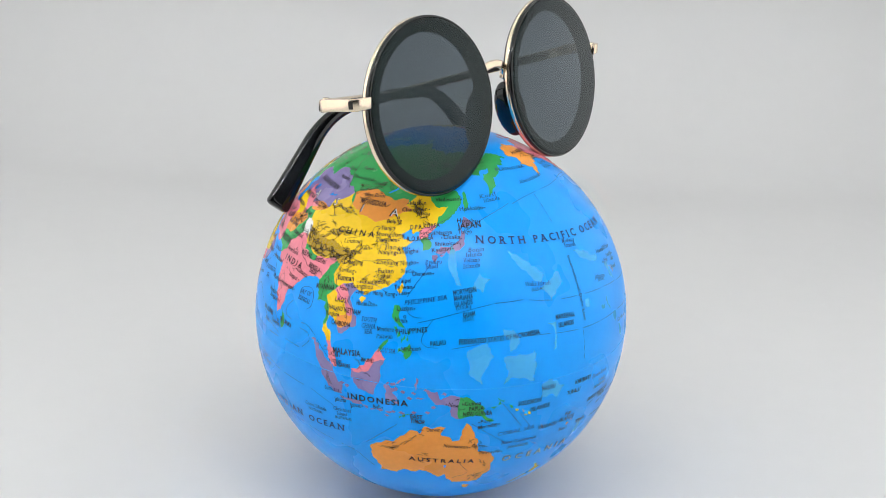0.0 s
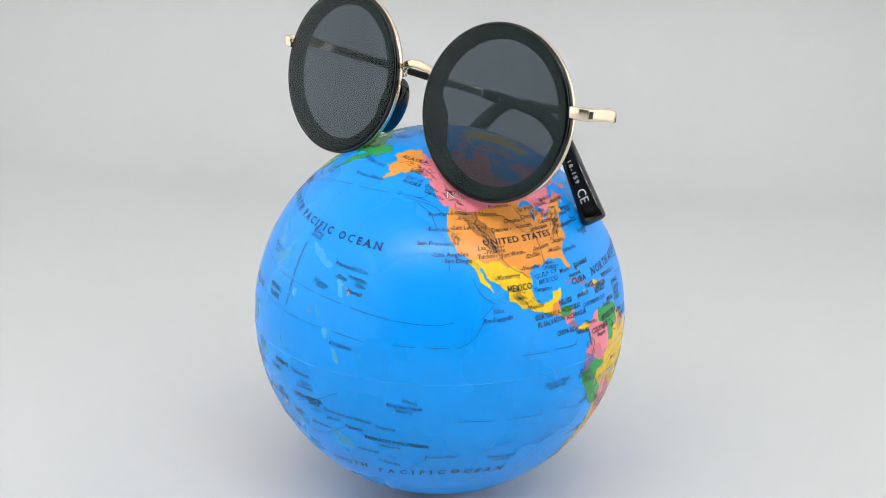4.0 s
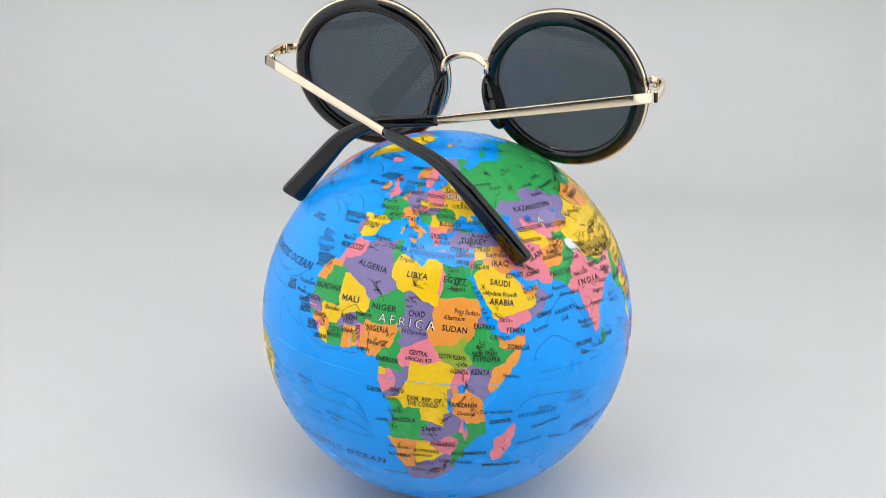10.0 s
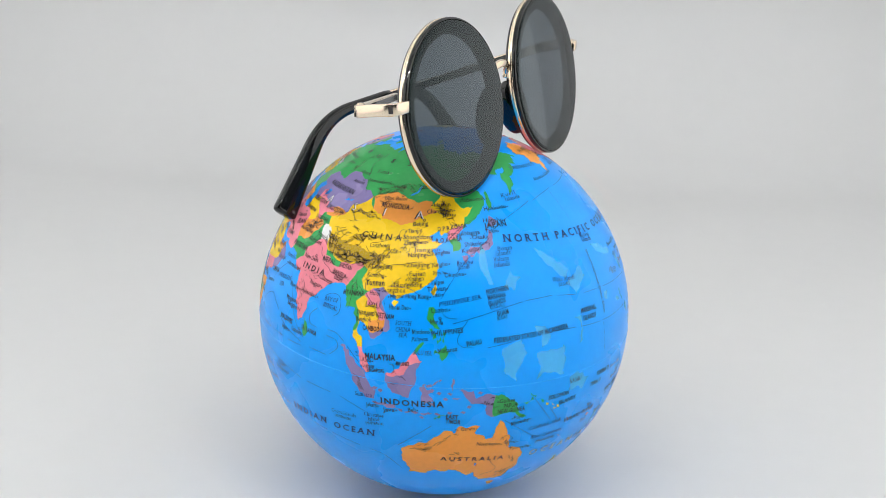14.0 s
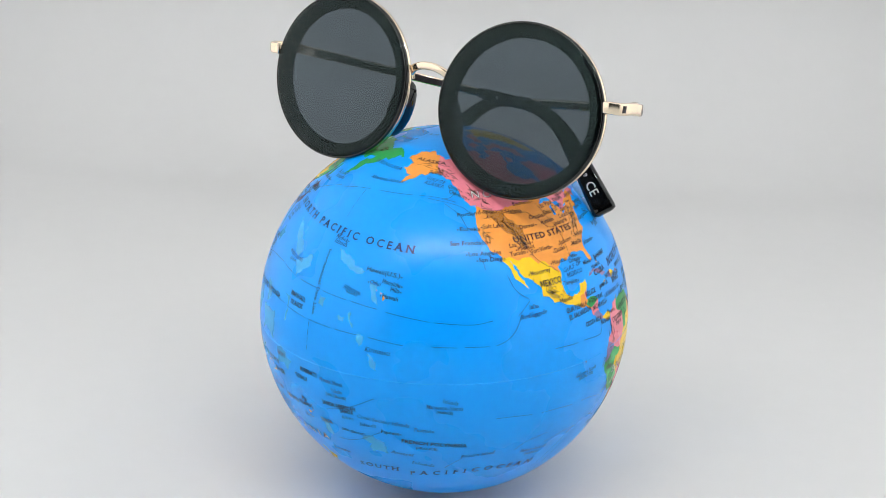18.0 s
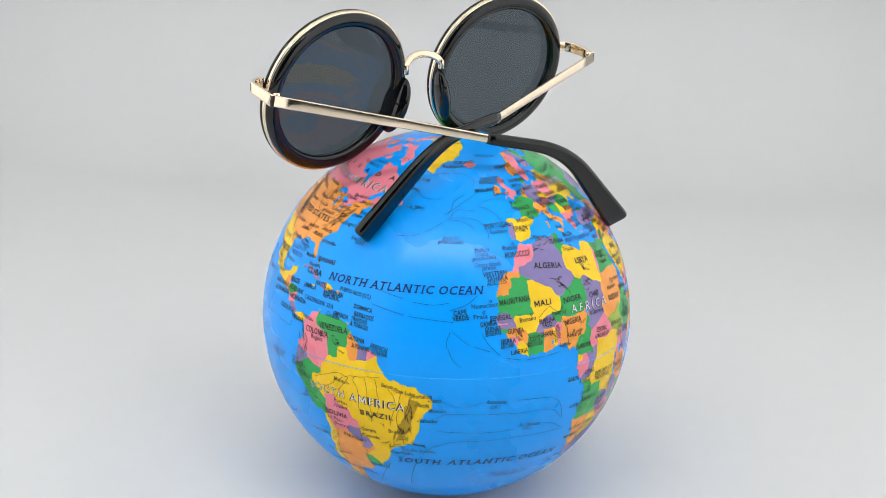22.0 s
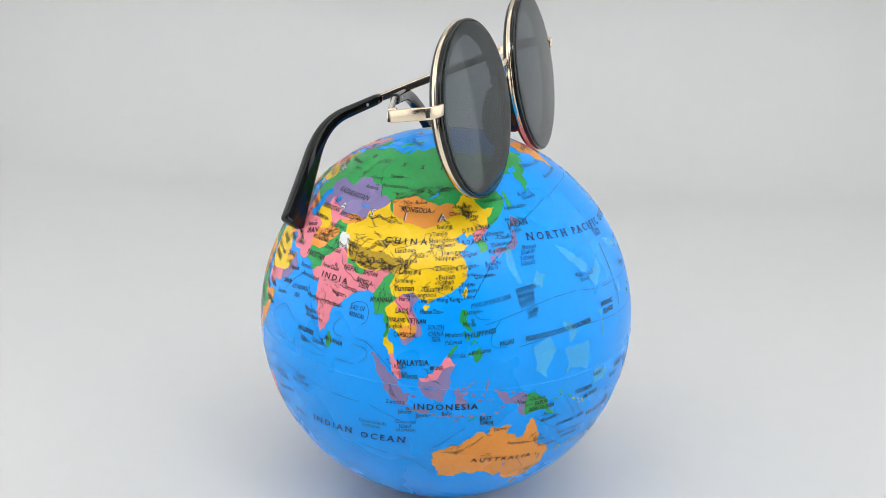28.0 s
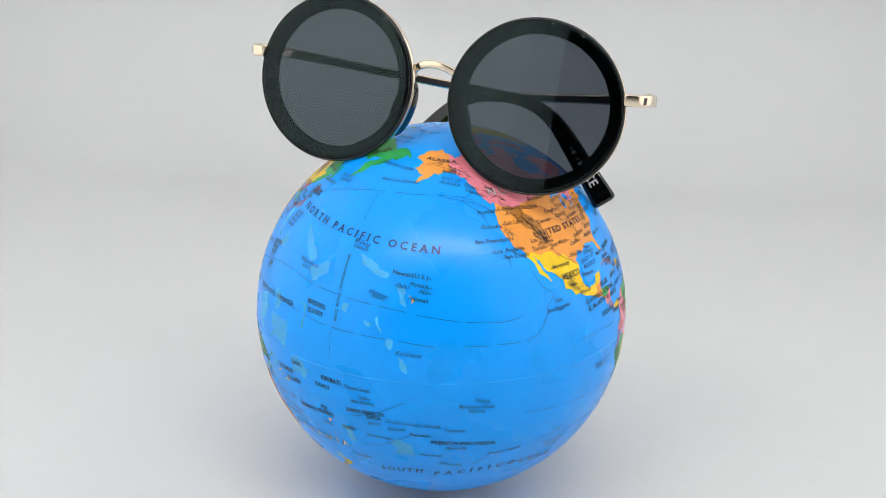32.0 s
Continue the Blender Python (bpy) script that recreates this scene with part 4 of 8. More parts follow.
COASTS["hispaniola"] = [(-74.3, 18.5), (-73, 19.9), (-69.9, 19.7), (-68.4, 18.6), (-71.5, 17.8)]
LANDS["hispaniola"] = [("dominican_republic", "yellow", [(-80, 15), (-60, 15), (-60, 22), (-80, 22)]), ("haiti", "purple", [(-76, 17), (-71.8, 17), (-71.8, 21), (-76, 21)])]

ISLANDS = [
    ("greenland", "yellow", [(-73, 78), (-60, 82), (-32, 83.5), (-18, 80), (-20, 74), (-25, 70), (-38, 65.5), (-43, 60), (-49, 62), (-53.5, 67), (-54, 70.5), (-60, 75.8)]),
    ("baffin", "pink", [(-80, 73.5), (-68, 69.5), (-62, 66.5), (-66, 62), (-72, 64), (-73, 68), (-88, 70.5), (-89, 73)]),
    ("victoria", "pink", [(-117, 70), (-112, 73), (-105, 72.5), (-102, 69.5), (-112, 68.7)]),
    ("banks", "pink", [(-125, 72), (-120, 74), (-117, 73), (-122, 71.3)]),
    ("ellesmere", "pink", [(-90, 77), (-80, 82.5), (-62, 82), (-75, 78.5), (-80, 76.5)]),
    ("arctic_isle", "pink", [(-105, 76), (-95, 77), (-92, 75), (-100, 73.5)]),
    ("southampton", "pink", [(-87, 64), (-84, 66), (-80, 64), (-84, 63)]),
    ("newfoundland", "pink", [(-59.2, 48), (-55.8, 51.5), (-53, 47.2), (-55.5, 46.9)]),
    ("vancouver_isle", "pink", [(-128, 50.6), (-125.5, 50.2), (-123.5, 48.4), (-125.5, 48.8)]),
    ("iceland", "pink", [(-24, 65.5), (-21, 66.4), (-16, 66.5), (-13.7, 65), (-18.5, 63.4), (-22.5, 63.9)]),
    ("great_britain", "pink", [(-5.5, 50), (-3, 51.3), (-5, 52), (-3, 53.4), (-5.2, 55), (-5.8, 57.5), (-3.2, 58.6), (-2, 57.5), (-3, 56), (0.2, 53.2), (1.6, 52.5), (1, 51)]),
    ("ireland", "orange", [(-10, 51.8), (-9.8, 54), (-7.3, 55.3), (-5.6, 54.5), (-6.3, 52.2)]),
    ("sicily", "orange", [(12.5, 38), (15.5, 38.2), (15.1, 36.8)]), ("sardinia", "orange", [(8.3, 41), (9.6, 41), (9.5, 39.2), (8.5, 39)]), ("corsica", "green", [(8.7, 42.5), (9.4, 43), (9.4, 41.5)]),
    ("crete", "pink", [(23.6, 35.5), (26.2, 35.3), (24.8, 34.9)]), ("cyprus", "orange", [(32.3, 35), (34.4, 35.6), (33.6, 34.7)]),
    ("svalbard", "orange", [(12, 79), (18, 80), (24, 79.5), (17, 77)]), ("novaya_zemlya", "green", [(52, 71), (56, 74.5), (68, 76.8), (57, 72.5), (56, 70.7)]),
    ("north_land", "green", [(95, 79), (100, 80.5), (105, 79), (99, 78)]), ("new_siberia", "green", [(138, 75.5), (145, 76), (150, 75), (142, 74)]), ("sakhalin", "green", [(142, 46.2), (142, 53), (143, 54), (144.5, 49.5)]),
    ("hokkaido", "purple", [(140, 42), (141.7, 45.3), (145.3, 43.4), (143.2, 42)]),
    ("honshu", "purple", [(131, 34.2), (136, 35.8), (139.5, 38.5), (140.3, 41.2), (141.8, 39.5), (140.8, 36), (138.5, 34.8), (136, 33.6), (135, 34.6)]),
    ("kyushu", "purple", [(129.8, 33.2), (131.8, 33.4), (131, 31.2)]), ("shikoku", "purple", [(132.3, 33.5), (134.5, 34.3), (133.2, 32.8)]),
    ("taiwan", "yellow", [(120.2, 23), (121.5, 25.2), (121, 22)]), ("hainan", "yellow", [(108.7, 19.2), (110.8, 20), (109.8, 18.3)]), ("sri_lanka", "green", [(79.9, 9.4), (81.1, 8.4), (81.9, 6.9), (81.4, 5.2), (80.5, 4.9), (79.8, 6.7)]),
    ("luzon", "green", [(119.9, 16.8), (120.0, 18.9), (121.6, 18.9), (121.6, 16.6), (122.3, 14.8), (123.9, 13.0), (121.6, 14.0), (120.3, 15.1)]), ("mindanao", "green", [(122.3, 6.6), (122.7, 7.6), (124.3, 7.6), (125.8, 8.8), (126.5, 7.0), (125.8, 6.0), (124.6, 5.5), (123.6, 6.9)]),
    ("panay", "green", [(121.6, 11.7), (122.6, 11.7), (122.8, 10.6), (121.8, 10.2)]), ("negros", "green", [(122.9, 9.8), (123.3, 10.8), (123.5, 9.4), (123.0, 8.8)]), ("cebu", "green", [(123.6, 9.6), (124.1, 11.1), (124.1, 9.9)]), ("leyte", "green", [(124.6, 10.9), (125.1, 10.9), (125.0, 9.4), (124.6, 9.6)]),
    ("samar", "green", [(124.5, 12.4), (125.5, 12.1), (125.6, 10.7), (124.9, 11.2)]), ("palawan", "green", [(116.6, 6.4), (117.6, 7.9), (119.3, 9.5), (119.1, 8.5), (117.4, 6.6)]), ("mindoro", "green", [(120.5, 13.2), (121.5, 13.2), (121.3, 12.1)]), ("masbate", "green", [(123.3, 12.4), (124.0, 11.9), (123.5, 11.8)]),
    ("sumatra", "purple", [(94.6, 5.8), (97.6, 5.2), (100.6, 2.4), (103.8, -0.3), (106.4, -3), (106.2, -5.9), (104.2, -5.9), (101.2, -3.8), (99, -0.8), (97, 2.2)]),
    ("java", "purple", [(105.3, -6.6), (108.5, -6.6), (110.8, -6.4), (114.4, -7.8), (114.3, -8.7), (110, -8.1), (106.5, -7.4)]),
    ("sulawesi", "purple", [(119.4, -3.5), (119.9, 0.5), (123, 1), (125, 1.6), (123, 0.5), (120.3, 0.4), (121, -1), (123.2, -0.9), (121.5, -2), (123, -4.5), (121.5, -4.5), (120.4, -5.5)]),
    ("halmahera", "purple", [(127.5, 0.5), (128, 2), (128.6, 1), (128, -0.8)]), ("seram", "purple", [(128, -3.2), (130.8, -3), (129.5, -3.6)]), ("flores", "purple", [(119, -8.6), (122.8, -8.2), (121, -8.9)]), ("sumbawa", "purple", [(116.8, -8.4), (119, -8.3), (118, -9)]),
    ("sumba", "purple", [(119, -9.5), (120.6, -10), (119.8, -10.2)]), ("bali", "purple", [(114.6, -8.2), (116.6, -8.4), (115.3, -8.9)]), ("timor", "green", [(123.6, -10.2), (127, -8.4), (125, -9.6)]),
    *[("small_isle", "purple", [(x - w, y), (x - 0.2 * w, y + 0.55), (x + w, y + 0.2), (x + 0.3 * w, y - 0.5)]) for x, y, w in ((126.4, -3.4, 0.9), (127.4, -1.8, 0.8), (130.9, -0.6, 0.9), (124.4, -1.7, 0.7), (133.0, -5.8, 0.7), (131.4, -7.6, 0.8), (127.6, -7.8, 0.8), (124.2, -8.4, 0.9), (122.7, -5.2, 0.7), (106.2, -2.4, 0.9), (107.8, -2.9, 0.7), (135.9, -1.4, 0.9))],
    ("new_britain", "green", [(148.5, -5.7), (150.5, -5.6), (152, -4.2), (152.2, -5.2), (150, -6.3)]), ("new_ireland", "green", [(150.8, -2.7), (153, -4), (152.7, -4.5)]), ("bougainville", "green", [(154.6, -5.5), (155.9, -6.6), (155.2, -6.6)]),
    ("solomon_isle", "yellow", [(156.5, -7), (157.6, -7.3), (157, -8)]), ("solomon_isle", "yellow", [(158.8, -7.8), (160, -8.4), (159.2, -8.6)]), ("solomon_isle", "yellow", [(159.6, -9.4), (160.8, -9.8), (159.9, -10)]), ("solomon_isle", "yellow", [(161, -8.6), (161.8, -9.8), (161, -9.6)]),
    ("new_caledonia", "purple", [(164, -20.2), (166.8, -22), (166.2, -22.4)]), ("vanuatu", "orange", [(166.6, -14.7), (167.4, -15.4), (166.8, -16)]), ("fiji", "orange", [(177.2, -17.4), (178.6, -17.7), (177.8, -18.4)]), ("fiji", "orange", [(178.8, -16.6), (180, -16.3), (179.3, -17)]),
    ("north_island", "yellow", [(172.8, -34.5), (175.3, -36.8), (178.3, -37.7), (176.5, -40.5), (174.8, -41.3), (173.8, -39.3)]), ("south_island", "yellow", [(172.8, -40.6), (174, -41.7), (171, -44.5), (169, -46.6), (166.6, -46)]), ("tasmania", "orange", [(144.8, -40.8), (148.2, -41), (147.3, -43.3), (146, -43)]),
    ("madagascar", "pink", [(49.3, -12), (50.4, -15.8), (49.5, -18), (47.2, -25), (45, -25.4), (43.5, -23), (44.4, -20), (44.2, -16.5), (46.5, -15.6)]),
    ("cuba", "purple", [(-84.8, 21.9), (-82.5, 23), (-80, 22.9), (-77, 21.5), (-74.3, 20.2), (-77.5, 19.9), (-78.5, 21), (-82, 22.4)]), ("jamaica", "yellow", [(-78.3, 18.4), (-76.3, 18.2), (-77.3, 17.8)]), ("puerto_rico", "orange", [(-67.2, 18.4), (-65.7, 18.4), (-66.5, 17.9)]),
    ("hawaii", "orange", [(-156, 20.2), (-154.9, 19.5), (-155.7, 18.9)]), ("maui", "orange", [(-156.7, 21), (-156, 20.8), (-156.5, 20.5)]), ("oahu", "orange", [(-158.2, 21.6), (-157.7, 21.5), (-158, 21.2)]), ("galapagos", "purple", [(-91.5, 0.2), (-91, -0.3), (-91.4, -1)]),
    ("trinidad", "pink", [(-61.8, 10.7), (-60.9, 10.7), (-61.5, 10)]), ("bahamas", "yellow", [(-78.3, 25), (-77.7, 24.8), (-78, 24)]), ("falkland", "pink", [(-61, -51.6), (-58, -51.4), (-59.5, -52.3)])]
LAKES = [
    ("caspian_sea", [(47, 45), (50, 46.8), (53, 46.5), (51, 44.5), (53, 42), (53.8, 39), (53.5, 37), (50.5, 37.3), (49, 38.5), (49.5, 40.5), (47.5, 43)]),
    ("aral_sea", [(58.5, 44), (59.5, 46.3), (61.5, 46), (60.5, 44)]), ("baikal", [(104, 51.6), (108, 53.5), (109.5, 55.5), (109, 53), (105.5, 51.4)]), ("balkhash", [(73.6, 45.6), (75, 46.7), (79, 46.6), (75.2, 45.8)]),
    ("lake_victoria", [(31.8, -0.6), (33, 0.3), (34.3, 0), (33.8, -2.4), (32, -2.6)]), ("lake_tanganyika", [(29.2, -3.6), (29.8, -4), (31.1, -8.5), (30.5, -8.4), (29.3, -6)]), ("lake_malawi", [(34, -9.7), (34.8, -11), (35.2, -14), (34.5, -13.8), (34.2, -11.5)]),
    ("lake_chad", [(13.4, 13.2), (14.4, 13.8), (15, 13), (14, 12.6)]), ("lake_volta", [(-0.4, 6.5), (0.3, 7.3), (-0.6, 8.6), (0, 7.4)]),
    ("lake_superior", [(-92, 46.8), (-88, 48.7), (-85, 47.8), (-84.6, 46.6), (-88, 46.9)]), ("lake_michigan", [(-87.8, 42), (-87.8, 44.6), (-85.4, 45.8), (-86.3, 44), (-86.4, 42)]), ("lake_huron", [(-84.4, 45.9), (-81.4, 45.8), (-80.2, 44.6), (-81.8, 43.4), (-83.2, 44.3)]),
    ("lake_erie", [(-83.3, 41.7), (-79.2, 42.7), (-80.2, 42.2), (-82.4, 41.5)]), ("lake_ontario", [(-79.6, 43.3), (-76.4, 44), (-77, 43.3)]), ("lake_winnipeg", [(-98.8, 53.5), (-97.5, 53.4), (-96.6, 50.6), (-97.5, 51.5)]),
    ("great_bear", [(-124, 66), (-120, 67), (-119, 65.5)]), ("great_slave", [(-116.5, 61.2), (-111, 62.6), (-112.5, 61.3)]), ("ladoga", [(30.2, 61), (32, 61.2), (32.5, 60.3)]), ("lake_van", [(42.5, 38.4), (43.5, 38.9), (43.2, 38.3)]), ("eyre", [(137, -28), (138, -28), (137.4, -29.4)]),
    ("titicaca", [(-70, -15.4), (-69, -15.8), (-69, -16.5)])]
# ---- the lettering: words, longitude, latitude, width in millimetres, slope in degrees, style ----
WORDS = []
WORDS += [
    ('PORTUGAL', -13.1, 43.5, 8.9, 5, 'c'), ('Lisbon', -13.2, 41.6, 5.9, 3, 't'), ('Madrid', -0.6, 44.6, 7, 6, 't'),
    ('SPAIN', -4.1, 42, 5.3, 3, 'c'), ('Rabat', -10.4, 36.5, 5.3, 2, 't'), ('MOROCCO', -8.2, 34.4, 8.5, 2, 'c'),
    ('Azores', -31.5, 39.7, 5.3, 8, 'i'), ('(PORTUGAL)', -31.3, 38.4, 8.2, 3, 'j'), ('Madeira', -20.6, 36.3, 4.8, 3, 'i'),
    ('Islands', -20.7, 35, 4.3, 2, 'i'), ('(PORTUGAL)', -20.1, 33.7, 8.1, 8, 'j'), ('Canary Islands', -19, 32, 8.6, 3, 'i'),
    ('(SPAIN)', -18.7, 30.8, 4.8, 4, 'j'), ('WESTERN', -16.8, 29.3, 8, 5, 's'), ('SAHARA', -16.2, 27.9, 6.8, 4, 's'),
    ('(MOROCCO)', -16.5, 26.6, 6.6, 7, 'j'), ('Nouakchott', -20.8, 20.6, 8.5, 4, 't'), ('MAURITANIA', -11.3, 21.5, 10.7, 5, 'c'),
    ('MALI', -2.2, 20, 6.7, 2, 'c'), ('CAPE', -28, 18.7, 4.3, 8, 's'), ('VERDE', -27.8, 17.2, 5.2, 7, 's'),
    ('Praia', -22.1, 17.6, 4.7, 4, 't'),
]
WORDS += [
    ('SENEGAL', -16.1, 17.1, 7.1, 3, 's'), ('GAMBIA', -19.8, 15.6, 5.5, 6, 's'), ('GUINEA-', -18.3, 14.1, 5.7, 3, 's'),
    ('BISSAU', -18.4, 12.9, 5.2, 6, 's'), ('GUINEA', -11.7, 13.2, 5.5, 2, 's'), ('Bamako', -7.8, 16.1, 5.9, 4, 't'),
    ('BURKINA', -1.4, 15, 6.2, 3, 's'), ('FASO', -1.5, 13.8, 3.8, 1, 's'), ('SIERRA', -14.1, 10.5, 5.1, 3, 's'),
    ('LEONE', -14.3, 9.2, 4.4, 4, 's'), ('CÔTE', -5.8, 10.4, 3.8, 4, 's'), ("D'IVOIRE", -5.8, 8.9, 5.4, 4, 's'),
    ('GHANA', -1.8, 11.2, 5.1, 2, 's'), ('LIBERIA', -10.7, 7.3, 5.9, 6, 's'), ('(U.K.)', -17.2, -8.9, 3.1, 4, 'j'),
    ('ALGERIA', 2.4, 30.1, 10.7, -7, 'c'), ('TUNISIA', 9.4, 36.6, 6.1, -3, 's'), ('Tripoli', 13.4, 33.6, 5.1, -5, 't'),
    ('LIBYA', 17.7, 29.5, 6.8, -3, 'c'), ('Cairo', 29, 31.8, 3.7, -8, 't'), ('EGYPT', 29.6, 28.9, 7.3, -6, 'c'),
    ('Aswan', 30.5, 26.7, 4.8, -4, 't'),
]
WORDS += [
    ('SAUDI', 44, 28.3, 6.8, -9, 'c'), ('Medina Riyadh', 44.1, 25.3, 10.6, -6, 't'), ('ARABIA', 44.1, 23, 7.9, -7, 'c'),
    ('MEDITERRANEAN SEA', 21.3, 35.8, 14.5, -2, 'i'), ('MALTA', 16.2, 37.7, 4.6, -3, 's'), ('CYPRUS', 30.8, 37.6, 6, -4, 's'),
    ('LEBANON', 32.8, 36.2, 5.8, -2, 's'), ('ISRAEL', 32.2, 34.1, 4.5, -6, 's'), ('SYRIAN', 38.9, 37.9, 5.1, -3, 's'),
    ('JORDAN', 37.7, 33, 5.7, -5, 's'), ('IRAQ', 44.6, 33.8, 5.8, -2, 'c'), ('Baghdad', 43.7, 36.3, 7, -3, 't'),
    ('TURKEY', 35.8, 40.3, 8.3, -4, 'c'), ('Ankara', 39.4, 42, 7.6, 0, 't'), ('GREECE', 23, 41.3, 5.4, -1, 's'),
    ('Athens', 24.5, 39.6, 4.9, 0, 't'), ('Istanbul', 31.6, 43.9, 6.9, -3, 't'), ('BLACK SEA', 34.1, 46.1, 7.8, -2, 'i'),
    ('BULGARIA', 27.1, 45.2, 6.9, -1, 's'), ('ROMANIA', 25.1, 47.6, 6.3, -3, 's'), ('ITALY', 11.6, 45.8, 4.6, 2, 's'),
    ('Rome', 12.4, 43.4, 4.3, 3, 't'),
]
WORDS += [
    ('Sicily', 13.5, 40.6, 2.7, -9, 'j'), ('Algiers', 2.7, 38.7, 5.9, -1, 't'), ('FRANCE', 0.2, 48.3, 6.5, 3, 's'),
    ('MONACO', 4.7, 46.5, 5.1, 4, 's'), ('Paris', -1.3, 50.6, 4.8, 7, 't'), ('GERMANY', 7.5, 54.7, 7.5, 3, 's'),
    ('POLAND', 19.4, 54.3, 6, 0, 's'), ('CZECH REP.', 13.4, 52.2, 4.2, -1, 's'), ('SLOVAKIA', 21.1, 51.3, 6.2, 1, 's'),
    ('AUSTRIA', 13.3, 50.1, 4.9, 2, 's'), ('HUNGARY', 21.4, 49.6, 5.7, 2, 's'), ('SLOVENIA', 13.5, 48.9, 5.2, 2, 's'),
    ('CROATIA', 15.3, 48, 5, 1, 's'), ('UKRAINE', 32.8, 51.1, 7.8, -2, 's'), ('Kiev', 33.7, 52.4, 3.6, -1, 't'),
    ('BELARUS', 29.4, 56.5, 7.7, -3, 's'), ('NETH.', 4.2, 56.3, 4.2, 2, 's'), ('BELG.', 3.8, 53.4, 3.4, 0, 's'),
    ('DENMARK', 6.7, 58.3, 7, 1, 's'), ('NORWAY', 5.1, 64.6, 7, 5, 's'), ('Stockholm', 14.4, 60.7, 8.4, 1, 't'),
    ('FINLAND', 25.7, 65.1, 4.8, 1, 's'),
]
WORDS += [
    ('LAT.', 24.5, 59.3, 2.8, 0, 's'), ('LITH.', 23.3, 58, 3.4, 3, 's'), ('Moscow', 34.6, 59.1, 4, -4, 't'),
    ('EUROPE', 32.6, 54.5, 10.7, -4, 'k'), ('ARCTIC', 63.3, 82.4, 17.4, -9, 'i'), ('Franz Josef', 54.3, 76.8, 9.5, -13, 'i'),
    ('NORWEGIAN SEA', -3, 70.4, 7.3, -10, 'i'), ('IRELAND', -13.8, 55.6, 7.8, 5, 's'), ('London', -6.8, 54, 5.6, 0, 't'),
    ('ICELAND', -22.5, 67.5, 6.7, 6, 's'), ('Reykjavik', -30.9, 65.4, 6.9, 4, 't'), ('NIGER', 9.1, 19.5, 8.3, 0, 'c'),
    ('CHAD', 19, 19, 5.3, 0, 'c'), ('AFRICA', 16.2, 16.4, 18.2, -2, 'k'), ('SUDAN', 30.2, 15.6, 8.1, -5, 'c'),
    ('NIGERIA', 8, 13.4, 7.5, 1, 'c'), ('Niamey', 3.2, 16.7, 5.9, 4, 't'), ("N'Djamena", 18.8, 14, 7.8, -2, 't'),
    ('Abuja', 7, 9.6, 4, -2, 't'), ('Lagos', 4.1, 7.4, 3.8, 0, 't'), ('Khartoum', 30.1, 18.7, 6.7, -3, 't'),
    ('Port Sudan', 33.3, 20.4, 7.4, -6, 't'),
]
WORDS += [
    ('ERITREA', 38.7, 16.4, 7.1, -5, 's'), ('Addis Ababa', 38.8, 9.2, 8.3, -1, 't'), ('ETHIOPIA', 39.5, 7.5, 9, -4, 'c'),
    ('SOUTH SUDAN', 29.9, 7.9, 8.5, -4, 's'), ('Juba', 32.9, 6.1, 3, -4, 't'), ('CENTRAL', 20.6, 8.3, 6.2, -3, 's'),
    ('AFRICAN REP.', 20.8, 6.5, 8.9, -2, 's'), ('CAMEROON', 11.7, 5.4, 7.3, -1, 's'), ('UGANDA', 32, 3.9, 5.6, -5, 's'),
    ('KENYA', 37.9, 3.8, 6, -4, 'c'), ('SOMALIA', 48.8, 10.4, 7.7, -7, 's'), ('DJIBOUTI', 43.2, 13.3, 6.5, -8, 's'),
    ("San'a", 44.7, 18.2, 3.7, -5, 't'), ('Mogadishu', 46.9, 2.4, 6.1, -8, 'j'), ('YEMEN', 47.9, 15.2, 6.6, -4, 's'),
    ('GABON', 8.3, -4, 5.1, -2, 's'), ('CONGO', 15, -3.1, 4.7, 0, 's'), ('DEM. REP. OF', 22.8, -5, 11.1, -2, 's'),
    ('THE CONGO', 22.4, -6.6, 9.9, -2, 's'), ('TANZANIA', 33.6, -6.1, 9.5, -2, 's'), ('Kinshasa', 13.3, -5.6, 5.4, 0, 't'),
    ('Dodoma', 34.8, -8.8, 5.9, -6, 't'),
]
WORDS += [
    ('Dar es Salaam', 43.3, -8.4, 11, -1, 't'), ('RED', 36.4, 25.6, 5.0, -62, 'i'), ('SEA', 38.9, 20.0, 4.6, -60, 'i'),
    ('TOGO', 1.1, 10.1, 4.2, -81, 'v'), ('BENIN', 2.2, 11.3, 4.6, -82, 'v'), ('INDIA', 78, 25.6, 11.1, 1, 'c'),
    ('BANGLA-', 89.4, 26.9, 6.2, -7, 's'), ('DESH', 89.3, 25.7, 3.6, -7, 's'), ('New Delhi', 75.2, 28.2, 7.2, 1, 't'),
    ('Calcutta', 84.6, 24.2, 6, -6, 't'), ('Nagpur', 81.1, 22, 5.2, -2, 't'), ('Hyderabad', 79.4, 18.8, 7.7, 1, 't'),
    ('Mumbai', 72, 18.7, 5.4, 1, 't'), ('Mangalore', 72.6, 14.8, 6.6, 0, 't'), ('Bangalore', 73.9, 13.3, 6.8, -1, 't'),
    ('MALDIVES', 71.7, 8.6, 7.6, 0, 's'), ('Male', 71.5, 5.8, 3.5, -2, 't'), ('Colombo', 77.3, 6.8, 5.5, -1, 't'),
    ('SRI LANKA', 82.6, 8.6, 7.3, -3, 's'), ('BAY OF', 88.9, 19.4, 5.5, 4, 'i'), ('BENGAL', 89.1, 17.4, 5.9, -2, 'i'),
    ('Ahmadabad', 68.1, 23.6, 8.5, 1, 't'),
]
